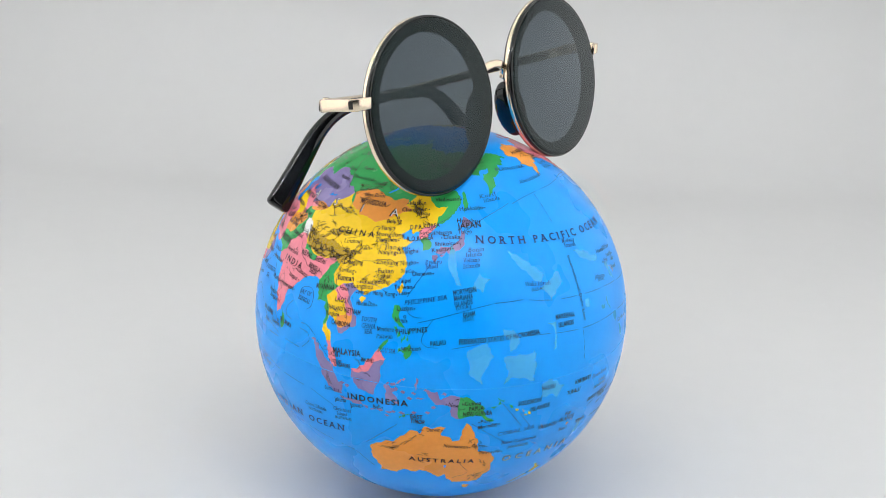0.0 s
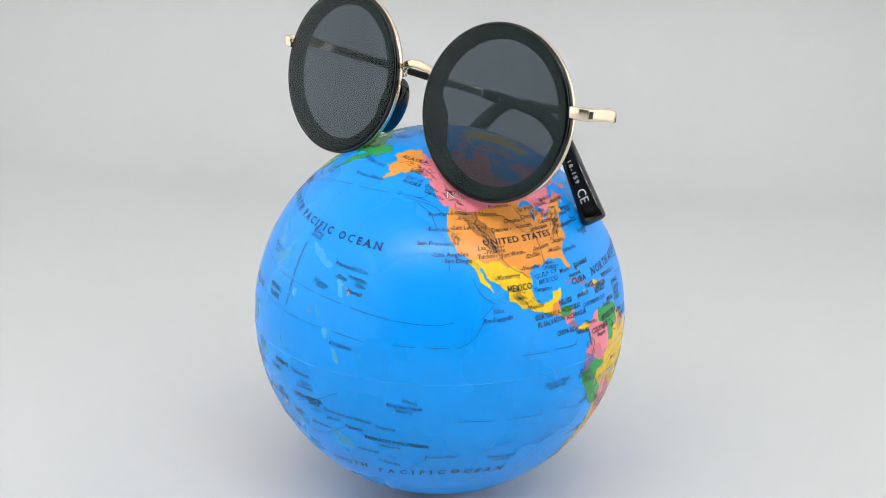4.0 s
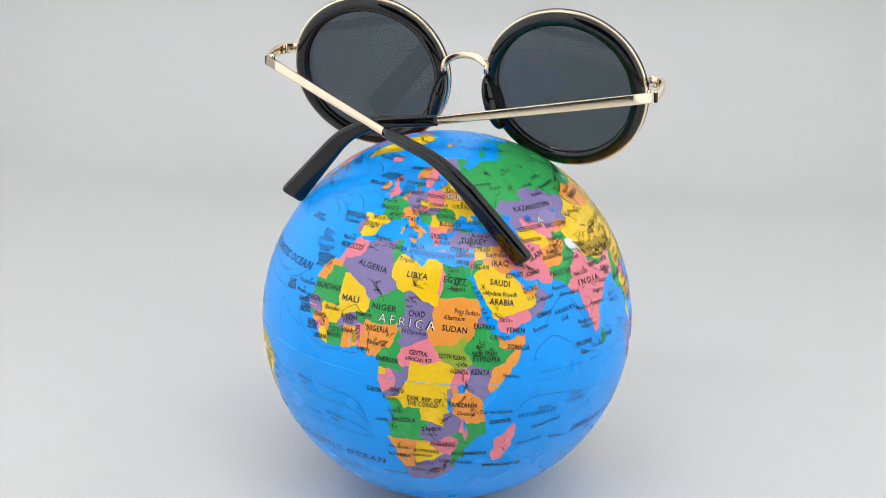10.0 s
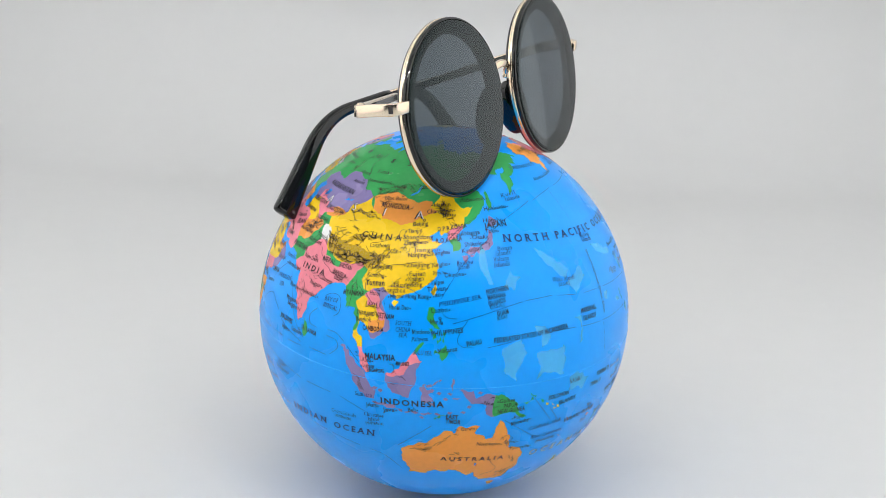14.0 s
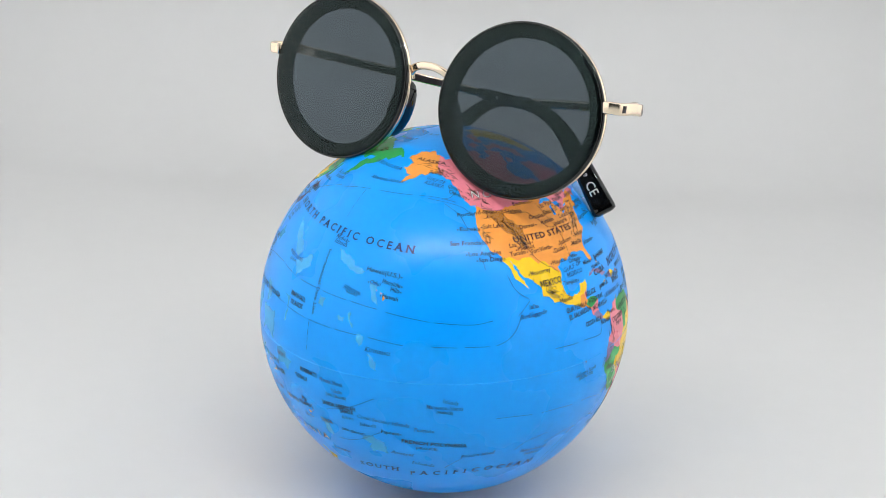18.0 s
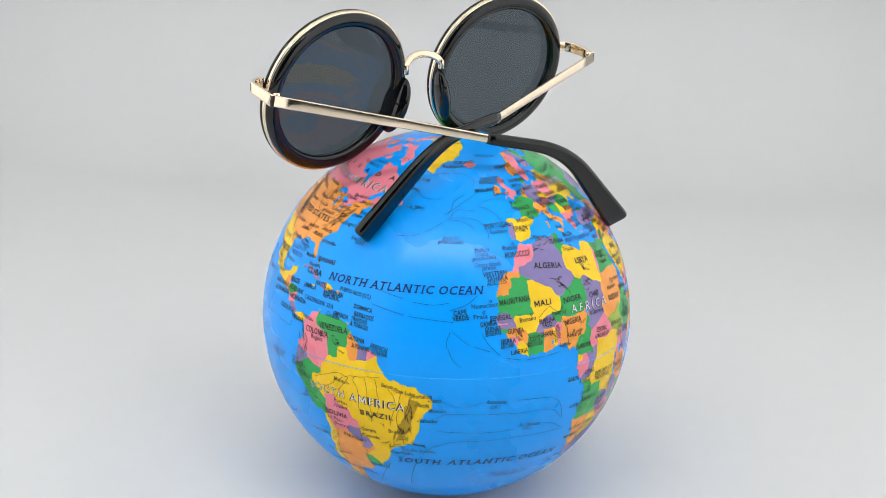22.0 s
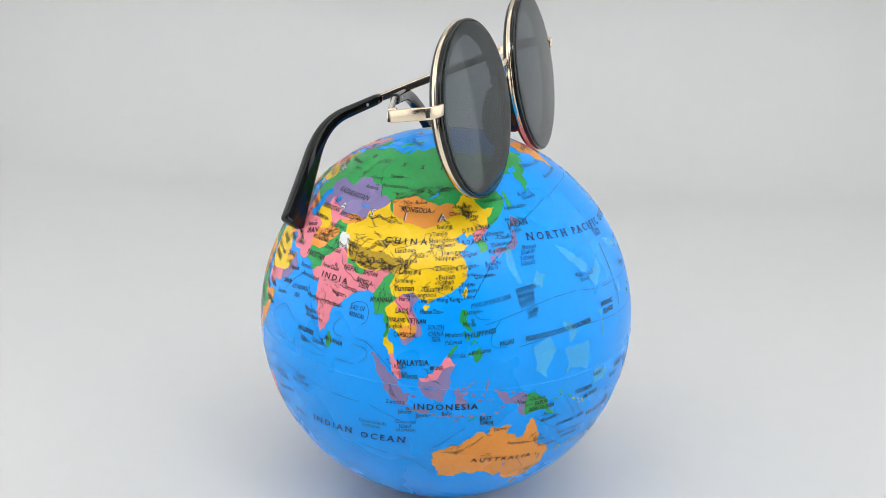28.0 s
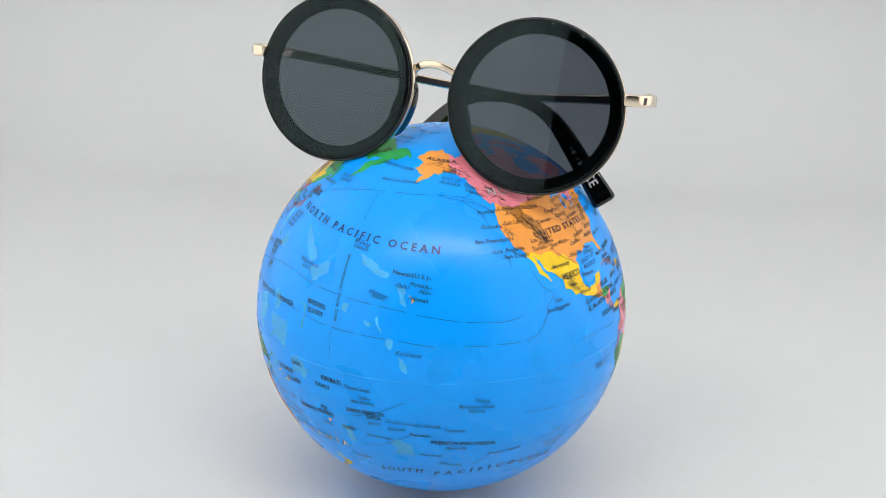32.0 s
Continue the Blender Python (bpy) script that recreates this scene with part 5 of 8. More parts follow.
WORDS += [
    ('Karachi', 64.1, 25.6, 5.3, 3, 't'), ('PAKISTAN', 66.5, 29.6, 9.3, 3, 'c'), ('Islamabad', 72.8, 33.1, 7.3, 0, 't'),
    ('Kashmir', 74.8, 35.3, 4.9, -12, 't'), ('NEPAL', 83.3, 29.5, 5.9, 0, 's'), ('BHUTAN', 90.5, 29.4, 5.1, -1, 's'),
    ('Kabul', 65.5, 36.1, 4.7, 6, 't'), ('AFGHANISTAN', 64.8, 34.4, 8, 4, 's'), ('TAJIKISTAN', 69.1, 39.5, 7.2, 4, 's'),
    ('KYRGYZSTAN', 72.6, 43.6, 9.6, 2, 's'), ('IRAN', 58.2, 35.3, 5.8, 23, 'c'), ('Tehran', 55.5, 36.8, 6, 21, 't'),
    ('Kerman', 55.7, 30.7, 5.1, 17, 't'), ('KUWAIT', 49.1, 30.3, 6.1, 3, 's'), ('QATAR', 53.6, 26.1, 5.3, 8, 's'),
    ('U.A.E.', 54.2, 23.8, 4, 10, 's'), ('Masqat', 59, 23.4, 5.4, 14, 't'), ('OMAN', 57.5, 18.9, 5.5, 11, 's'),
    ('ARABIAN', 65, 19.2, 9, 9, 'i'), ('SEA', 64.6, 16.8, 3.3, 10, 'i'), ('Socotra', 55.7, 15.2, 5.3, 14, 't'),
    ('KAZAKHSTAN', 65.5, 50.3, 15.2, 2, 'c'),
]
WORDS += [
    ('Astana', 72.7, 54.4, 5.6, 6, 't'), ('UZBEKISTAN', 59.6, 43.7, 9.8, 5, 's'), ('TURKMENISTAN', 57.7, 40, 8.8, 3, 's'),
    ('CASPIAN SEA', 49.1, 41.8, 9.8, -18, 'i'), ('ARAL', 59.6, 46.9, 3.6, 12, 'i'), ('SEA', 60.2, 45.7, 2.4, 13, 'i'),
    ('MONGOLIA', 100.4, 50.1, 9.6, 5, 'c'), ('Ulan Bator', 99, 52.6, 8, 10, 't'), ('Omsk', 70.8, 58, 4.4, 6, 't'),
    ('Tomsk', 81.3, 60.4, 4.9, 13, 't'), ('Novosibirsk', 84.8, 56.8, 9.5, 8, 't'), ('Irkutsk', 97.7, 57, 4.6, 20, 't'),
    ('Chita', 112.7, 58.3, 3.6, 16, 't'), ('Urumqi', 87.9, 45.9, 5.6, -7, 't'), ('Petersburg', 41.9, 59.6, 6.4, 10, 't'),
    ('Perm', 50.2, 58.1, 4, 13, 't'), ('CHINA', 99.7, 40.2, 13.8, 5, 'c'), ('Harbin', 121.1, 52.6, 5.4, 8, 't'),
    ('Changchun', 120.4, 50.4, 8.2, 10, 't'), ('Jilin', 124.1, 49.4, 3.4, 7, 't'), ('Vladivostok', 135.2, 54.7, 8.5, 6, 't'),
    ('Beijing', 113.4, 45.8, 4.9, 11, 't'),
]
WORDS += [
    ('Tianjin', 111.8, 43.5, 4.7, 12, 't'), ('Shangdong', 113.5, 41.7, 9.6, 8, 't'), ('Zhangzhou', 112.7, 40, 7.1, 10, 't'),
    ('Jiangsu', 117.2, 38.3, 7.4, 7, 't'), ('Nanjing', 114.3, 36.5, 5.9, 8, 't'), ('Shanghai', 121.9, 37.7, 6.6, 11, 't'),
    ('Zhejiang', 115.2, 33.7, 7.3, 7, 't'), ('Ningbo', 122.3, 34.4, 5, 11, 't'), ('Fujian', 115.4, 31.3, 5.3, 9, 't'),
    ('Xiamen', 115.1, 29.9, 5.1, 10, 't'), ('Guangdong', 112.9, 27.9, 9.2, 9, 't'), ('Guangzhou', 108.6, 25.9, 7.8, 8, 't'),
    ('Macau', 110, 24.5, 4.3, 10, 't'), ('Hong Kong', 116.2, 25.1, 7.3, 5, 't'), ('Lanzhou', 99.9, 37.5, 6, 11, 't'),
    ('Xian', 105.9, 36.6, 3.3, 11, 't'), ('Chengdu', 101.9, 34.8, 6.1, 8, 't'), ('Chongqing', 103.3, 31.8, 7, 9, 't'),
    ('Kunming', 101.9, 29.2, 5.8, 6, 't'), ('Yunnan', 102.4, 27.1, 6.5, 8, 'c'), ('Hanoi', 103, 24.2, 3.5, 5, 't'),
    ('Lhasa', 91.2, 33.2, 4.4, 10, 't'),
]
WORDS += [
    ('Taipei', 122, 29.4, 4.4, 9, 't'), ('Taiwan', 121.9, 27.6, 5.9, 9, 't'), ('Tao', 121.9, 26, 3, 12, 't'),
    ('Diaoyu Dao', 122.5, 32.1, 4.2, 6, 'j'), ('Okinawa', 127.2, 31.8, 6.1, 8, 't'), ('D.P.R.KOREA', 126.1, 45.4, 9.4, 11, 's'),
    ('Seoul', 127.3, 43.6, 5.3, 3, 't'), ('R.O.KOREA', 125, 41.7, 8.3, 10, 's'), ('Nagoya', 133.7, 44, 4.9, 9, 't'),
    ('JAPAN', 143.8, 46.3, 7.5, 4, 'c'), ('Honshu', 143, 47.8, 6.8, 0, 't'), ('Hokkaido', 145.4, 51.7, 7.8, 4, 't'),
    ('Osaka', 136.7, 42.7, 5.4, 3, 't'), ('Shikoku', 134.3, 40.7, 6.5, 7, 't'), ('Kyushu', 133, 39, 6.2, 10, 't'),
    ('Tokyo', 141.7, 44.4, 4.5, 2, 't'), ('Ryukyu', 130.6, 35.3, 5.2, 7, 'i'), ('Islands', 130.2, 34, 3.9, 8, 'i'),
    ('Bonin', 145.3, 39.1, 5.3, 3, 'i'), ('Islands', 144.3, 37.7, 5.2, 4, 'i'), ('Volcano', 143.4, 36.1, 5.3, 4, 'i'),
    ('Islands', 143.3, 34.5, 5.4, 5, 'i'),
]
WORDS += [
    ('NORTHERN', 140.9, 27.5, 7.5, 9, 's'), ('MARIANA', 140.5, 25.8, 6.1, 8, 's'), ('ISLANDS', 140.5, 24.2, 5.8, 11, 's'),
    ('(U.S.A.)', 140.5, 23.1, 4.8, 7, 'j'), ('GUAM', 142.1, 21.2, 3.9, 10, 's'), ('(U.S.A.)', 141.8, 19.9, 3.4, 10, 'j'),
    ('PHILIPPINE SEA', 129.2, 24.6, 13.4, 12, 'i'), ('Luzon', 123.2, 21.9, 5.2, 8, 't'), ('Hainan Dao', 111.1, 21.5, 6.4, 6, 't'),
    ('LAOS', 102.7, 20.9, 4.2, 5, 's'), ('MYANMAR', 96, 23, 7.6, 8, 's'), ('THAILAND', 101.3, 18.3, 6.3, 4, 's'),
    ('VIETNAM', 107.3, 18.6, 6, 1, 's'), ('Bangkok', 100.9, 16.6, 5.3, 7, 't'), ('CAMBODIA', 104.3, 14.5, 7.1, 4, 's'),
    ('Manila', 122.6, 18.6, 4.1, 1, 't'), ('PHILIPPINES', 125.8, 16, 10, 10, 'c'), ('Mindoro', 118.3, 15.6, 5.7, 6, 't'),
    ('Palawan', 118.2, 13.6, 5.4, 8, 'i'), ('Mindanao', 126.1, 11.1, 6.2, 10, 't'), ('SULU SEA', 119.2, 9.8, 5.8, 2, 'i'),
    ('SOUTH', 113, 17.4, 5.2, 4, 'i'),
]
WORDS += [
    ('CHINA', 113.1, 15.6, 4.9, 5, 'i'), ('SEA', 113.2, 14.1, 2.8, 7, 'i'), ('PALAU', 133.5, 13.2, 4.9, 10, 's'),
    ('MALAYSIA', 107.2, 7, 10.2, 6, 'c'), ('BRUNEI', 113.9, 6.1, 4.2, 4, 's'), ('Kuala', 103.4, 5.5, 3, 4, 't'),
    ('Lumpur', 104.1, 3.9, 4.1, 5, 't'), ('SINGAPORE', 106.2, 2.9, 5.9, 5, 's'), ('Sumatra', 102.7, -5.2, 6.1, 6, 'i'),
    ('INDONESIA', 116.9, -5.5, 20.5, 3, 'C'), ('Jakarta', 105.5, -8, 4.3, 7, 't'), ('Java', 110.4, -8.6, 3.8, 10, 't'),
    ('Bali', 117, -7.5, 2.6, 9, 't'), ('EAST', 128.4, -9.1, 4, -2, 's'), ('TIMOR', 128.8, -10.7, 4.7, -4, 's'),
    ('Darwin', 133.3, -13.2, 4.4, 4, 't'), ('AUSTRALIA', 136.3, -25.8, 21.2, -2, 'c'), ('Christmas', 105.7, -11.3, 6.9, 6, 'i'),
    ('Island', 105.6, -12.9, 4.2, 10, 'i'), ('(AUSTRALIA)', 105.8, -14.4, 6.4, 8, 'j'), ('Cocos Islands', 95.6, -13.5, 9.6, 3, 'i'),
    ('(AUSTRALIA)', 95.2, -15.2, 6.4, 3, 'j'),
]
WORDS += [
    ('INDIAN', 80.3, -19.3, 17.3, 2, 'o'), ('OCEAN', 98.2, -18.8, 16.1, 5, 'o'), ('Chagos', 69.7, -6.4, 5.2, 8, 'i'),
    ('Archipelago', 69.8, -8.1, 8.4, 2, 'i'), ('Victoria', 58.3, -8.5, 5, 5, 'i'), ('SEYCHELLES', 56.5, -10.2, 14.5, 3, 'i'),
    ('Agalega Island', 60.1, -14, 11.4, 11, 'i'), ('Mauritius', 55.7, -19.9, 9, 12, 'i'), ('Rodrigues', 66, -20.3, 6.8, -8, 'i'),
    ('Normanton', 140.2, -19.4, 8, -5, 't'), ('Cairns', 147, -19.4, 4.5, -5, 't'), ('Townsville', 151, -22.5, 7.5, 0, 't'),
    ('New', 138.6, -4.7, 3.5, -10, 't'), ('Guinea', 143.9, -4.2, 5.3, 2, 't'), ('PAPUA', 145, -5.9, 4.7, 4, 's'),
    ('NEW GUINEA', 145.5, -7.6, 9.4, 2, 's'), ('Port', 148, -10.3, 3.3, 4, 't'), ('Moresby', 148.8, -12, 6.4, 10, 't'),
    ('SOLOMON', 161, -5.6, 8.6, 1, 's'), ('ISLANDS', 164.7, -8.1, 7.4, 4, 's'), ('NAURU', 166.8, -2.1, 5.5, 1, 's'),
    ('CORAL SEA', 158.1, -15.1, 13.1, 4, 'i'),
]
WORDS += [
    ('VANUATU', 169.2, -15.7, 7.8, 0, 's'), ('New Caledonia', 159.9, -19.1, 12.7, 1, 'i'), ('(FRANCE)', 160.2, -21.4, 7.8, 1, 'j'),
    ('KIRIBATI', 180.4, -3.3, 8.1, -2, 's'), ('TUVALU', 176.9, -6, 6.3, 0, 's'), ('FIJI', 176.5, -13.5, 2.7, -4, 's'),
    ('ISLANDS', 176.7, -15.3, 6.9, -1, 's'), ('Suva', 176.4, -19.2, 3.3, -1, 't'), ('OCEANIA', 169.1, -26.5, 26.7, 0, 'k'),
    ('MARSHALL', 173.3, 17.6, 8.2, -3, 's'), ('ISLANDS', 173.3, 15.3, 6.7, -2, 's'), ('FEDERATED STATES OF MICRONESIA', 151.4, 14.3, 26.9, 3, 's'),
    ('Phoenix Islands', -171, -3.9, 9.3, 0, 'i'), ('Tokelau', -169.1, -6.5, 4.5, 5, 'i'), ('(NEW ZEALAND)', -169.5, -8.2, 8.2, 1, 'j'),
    ('SAMOA AMERICAN', -169.1, -11.4, 13.5, 2, 's'), ('SAMOA', -166.4, -12.7, 5.2, 3, 's'), ('(U.S.A.)', -166.4, -14.9, 4.5, 3, 'j'),
    ('Cook Society Islands', -154.8, -13.5, 18, -3, 'i'), ('Tuamotu', -142.6, -15.3, 6.8, -3, 'i'), ('Islands', -159.7, -15.8, 5.9, 5, 'i'),
    ('Papeete', -152.9, -17.3, 6.2, -1, 't'),
]
WORDS += [
    ('FRENCH POLYNESIA', -139.6, -20.6, 21.4, -4, 's'), ('(FRANCE)', -141.9, -22.6, 7.1, -3, 'j'), ('Austral', -149.9, -25.6, 7.5, -6, 'i'),
    ('Islands', -143.4, -30.1, 7.7, -12, 'i'), ('(NEW ZEALAND)', -165.4, -19.9, 9.1, -1, 'j'), ('TONGA', -175.4, -18.7, 5.2, 3, 's'),
    ('Kiritimati', -155.8, 8.4, 8.6, -3, 'i'), ('Marquesas Islands', -136.5, -7.2, 11.7, -4, 'i'), ('(FRANCE)', -136.5, -8.8, 5.3, -4, 'j'),
    ('Kermadec', -173.9, -30.5, 7.5, 6, 'i'), ('Islands', -134.9, -5.4, 5.1, -12, 'i'), ('Pitcairn Island', -125.8, -25.6, 11.2, 5, 'i'),
    ('NORTH PACIFIC OCEAN', 179.3, 39.8, 59.5, -5, 'O'), ('Midway', -175.8, 37.6, 6.1, -8, 'i'), ('Islands', -175.9, 36.2, 5.7, -7, 'i'),
    ('Hawaii(U.S.)', -156.8, 30.3, 11.7, -6, 't'), ('Honolulu', -153.5, 27.6, 6.2, -9, 't'), ('Oahu', -158.7, 27.1, 3.9, -6, 't'),
    ('Hilo', -152.1, 25.8, 3.1, -8, 't'), ('Hawaii', -153.3, 23.7, 5.5, -8, 't'), ('Johnston', -166.1, 24.3, 6.7, -12, 'i'),
    ('(U.S.A.)', -166.1, 23.3, 4.3, -8, 'j'),
]
WORDS += [
    ('Wake Islands', 165.3, 28, 9.6, -5, 'i'), ('(U.S.A.)', 164.9, 26.5, 4.9, -3, 'j'), ('International Date Line', -178.9, 24, 21.8, -89, 'v'),
    ('Aleutian Islands', 188.8, 59, 12.9, 1, 'i'), ('BERING SEA', 180.9, 64.5, 12.9, -7, 'i'), ('ALASKA', -147.8, 68.7, 10, -12, 's'),
    ('Seward', -141.4, 63.4, 6, -18, 't'), ('GULF OF', -142.1, 60.7, 6.4, -19, 'i'), ('ALASKA', -142.9, 59, 6.8, -16, 'i'),
    ('Queen', -132, 57.7, 4.2, -30, 't'), ('Charlotte', -130.5, 55.3, 6.4, -29, 't'), ('Kuril', 154.8, 55.9, 6, 8, 'i'),
    ('Islands', 156.1, 54.4, 5.9, 7, 'i'), ('OCEAN', 156.7, 84, 10.5, 11, 'i'), ('EAST', 162.6, 78.4, 5.1, 15, 'i'),
    ('HUDSON', -83.8, 62.9, 7.7, 2, 'i'), ('BAY', -82.9, 60.9, 3.1, -3, 'i'), ('Churchill', -93.7, 61.4, 7.1, -5, 't'),
    ('Bismarck', -100.7, 50.2, 7.3, -2, 't'), ('St Paul', -88.4, 47.8, 6.3, 3, 't'), ('Ottawa', -79.3, 48, 5.4, -1, 't'),
    ('Toronto', -82.8, 46.1, 5.2, 2, 't'),
]
WORDS += [
    ('Chicago', -89.1, 45.4, 6.4, -1, 't'), ('Detroit', -79.2, 44.5, 4.9, 1, 't'), ('Omaha', -97.4, 45, 6, -2, 't'),
    ('Lincoln', -92.7, 42.9, 5.3, 0, 't'), ('Columbus', -81.9, 42.8, 6.9, -2, 't'), ('Indianapolis', -86.3, 41.4, 6.5, 1, 't'),
    ('Denver', -103.6, 42.8, 6, 0, 't'), ('Salt Lake City', -115.3, 44.3, 10.9, -1, 't'), ('Helena', -106.7, 48.1, 5.9, -5, 't'),
    ('Spokane', -116, 48.9, 6.9, 1, 't'), ('Portland', -126.7, 48.7, 7.8, 5, 't'), ('Eureka', -127.2, 43.9, 6.7, -2, 't'),
    ('San Francisco', -128.1, 39.7, 12.1, 0, 't'), ('Los Angeles', -122.9, 36.5, 10.8, 0, 't'), ('San Diego', -120.7, 34.6, 8.8, -1, 't'),
    ('UNITED STATES', -97.2, 39.3, 25.2, -1, 'C'), ('Las Vegas', -109.2, 38, 8, 1, 't'), ('Phoenix', -107.3, 36.7, 6.2, 2, 't'),
    ('Tucson', -111, 35.5, 5.7, 1, 't'), ('Fort Worth', -101.5, 35.3, 7.8, 2, 't'), ('Dallas', -93.7, 34, 4.9, 5, 't'),
    ('Jackson', -89.3, 35.8, 6, 5, 't'),
]
WORDS += [
    ('Atlanta', -80.7, 36.2, 4.9, 0, 't'), ('Mobile', -84.1, 34.1, 5.2, 0, 't'), ('Jacksonville', -77.3, 33, 6.3, -1, 't'),
    ('Houston', -95.7, 30.8, 6.4, 0, 't'), ('New', -89.1, 31.1, 3.2, -7, 't'), ('Orleans', -89, 29.8, 5.8, -1, 't'),
    ('MEXICO', -101.5, 25.7, 8.8, 1, 'C'), ('Monterrey', -104.6, 29.2, 7.7, 1, 't'), ('Tampico', -93.9, 24.2, 6.2, -2, 't'),
    ('Mexico', -97.2, 19.9, 5.8, 2, 't'), ('GULF OF', -91, 28.1, 9.4, 5, 'i'), ('MEXICO', -90.9, 26.2, 7.8, 1, 'i'),
    ('Miami', -83.1, 27.7, 4.9, 2, 't'), ('Havana', -79.3, 25.7, 5.8, 3, 't'), ('CUBA', -78.2, 23.7, 7.5, 1, 'c'),
    ('BELIZE', -86.2, 19.2, 5.8, 2, 's'), ('BAHAMAS', -74.7, 27.8, 7.9, 1, 's'), ('JAMAICA', -78.2, 19.4, 6, 1, 's'),
    ('HAITI', -74.1, 21, 4.4, -4, 's'), ('DOMINICAN', -68.2, 19.7, 8.2, -4, 's'), ('REPUBLIC', -68.6, 18.4, 7.3, -1, 's'),
    ('PUERTO RICO (U.S.)', -60.5, 21.1, 11.7, -4, 's'),
]
WORDS += [
    ('GUATEMALA', -93.6, 16.7, 9.9, 2, 's'), ('HONDURAS', -84.3, 16.9, 8.4, 0, 's'), ('EL SALVADOR', -92.5, 14.7, 10.9, 4, 's'),
    ('NICARAGUA', -82.6, 14.6, 9.3, 0, 's'), ('COSTA RICA', -87.1, 10.8, 8.8, 0, 's'), ('PANAMA', -80.9, 9.2, 6.4, -3, 's'),
    ('Panama', -76.9, 10.9, 5.5, -7, 't'), ('CARIBBEAN SEA', -73.3, 16, 13.7, -2, 'i'), ('DOMINICA', -57, 17.3, 6.7, -5, 's'),
    ('BARBADOS', -56.3, 15.2, 7.2, -5, 's'), ('GRENADA', -64, 14.1, 5.9, -4, 's'), ('TRINIDAD', -57.6, 13.8, 6, -5, 's'),
    ('& TOBAGO', -57.4, 12.3, 6.6, -7, 's'), ('VENEZUELA', -66.1, 10, 11.6, 1, 'c'), ('Caracas', -66.8, 13.4, 5.4, -5, 't'),
    ('GUYANA', -57.8, 8.5, 6, -7, 's'), ('SURINAME', -56.3, 6.4, 6.6, -4, 's'), ('FRENCH', -50.7, 7.1, 6, -8, 's'),
    ('GUIANA', -50.6, 5.6, 5.6, -4, 's'), ('COLOMBIA', -72, 7.6, 10.2, -1, 'c'), ('Bogota', -71.7, 5.9, 5.3, -2, 't'),
    ('Quito', -80.8, -2.5, 3.6, 10, 't'),
]
WORDS += [
    ('ECUADOR', -79.8, -4.1, 6.3, 7, 's'), ('PERU', -77.1, -6.7, 6.1, -5, 'c'), ('Lima', -78.1, -13.8, 4.1, 13, 't'),
    ('SOUTH AMERICA', -58.8, -9.3, 35.7, -2, 'k'), ('BRAZIL', -51.6, -13.7, 11.5, -1, 'c'), ('Manaus', -62.6, -4.7, 5.5, -4, 't'),
    ('Porto', -63.6, -11.7, 4.4, -4, 't'), ('Velho', -63.3, -13.5, 4.8, 1, 't'), ('BOLIVIA', -65.6, -16.5, 8.9, -4, 'c'),
    ('La Paz', -67, -18.5, 5.5, -3, 't'), ('Sucre', -64.4, -20.4, 5.6, -5, 't'), ('PARAGUAY', -60.5, -24.2, 8.6, -8, 's'),
    ('Campo', -54.7, -19.6, 5.5, 0, 't'), ('Grande', -54.3, -22, 6.2, -1, 't'), ('Brasilia', -45.6, -18.5, 5.8, 3, 't'),
    ('Belem', -47.8, -3.6, 4.2, -5, 't'), ('Sao Luis', -42.9, -4.9, 5.9, -8, 't'), ('Antofagasta', -75.3, -26.1, 9.2, 2, 't'),
    ('San Juan', -71, -33.4, 10, 5, 't'), ('ARGENTINA', -63.6, -41.2, 10.6, -5, 's'), ('CHILE', -75.3, -39.3, 7.1, 4, 's'),
    ('URUGUAY', -53.9, -35.6, 6.6, -3, 's'),
]
WORDS += [
    ('Bermuda', -64.5, 36.3, 7.3, 2, 'i'), ('(U.K.)', -64.3, 35.2, 3.6, 1, 'j'), ('Washington D.C.', -71.2, 39.9, 12.5, 0, 't'),
    ('Boston', -67, 44.3, 5.2, -3, 't'), ('New York', -67.6, 43, 7.4, 1, 't'), ('Montreal', -67.9, 47.5, 6.9, 1, 't'),
    ('Quebec', -74.9, 49.2, 6.3, 3, 't'), ('LABRADOR', -50.8, 59.6, 8.8, -14, 'i'), ('SEA', -51.8, 58.4, 3.5, -6, 'i'),
    ('Goose Bay', -53.6, 55.4, 8.1, -6, 't'), ("St. John's", -46.2, 48.8, 5.1, 2, 't'), ('Islas', -109.4, 20.1, 3.6, 1, 'i'),
    ('Revillagigedo', -109.6, 17.9, 9.6, 3, 'i'), ('Galapagos Islands', -91, -3.4, 10.2, 3, 'i'), ('(ECUADOR)', -91, -4.8, 7.2, 2, 'j'),
    ('Ascencion', -16.7, -7.2, 7, -3, 'i'), ('St. Helena', -5.3, -16.1, 7.8, -5, 'i'), ('(U.K.)', -5.9, -17.6, 3.3, -5, 'j'),
    ('ATLANTIC OCEAN', -9.8, -30.1, 39.2, -1, 'o'), ('SOUTH', -39.4, -30.1, 14.5, 1, 'o'), ('Fortaleza', -37.8, -5.6, 6.1, 5, 't'),
    ('Natal', -34.1, -6.7, 3.4, 1, 't'),
]
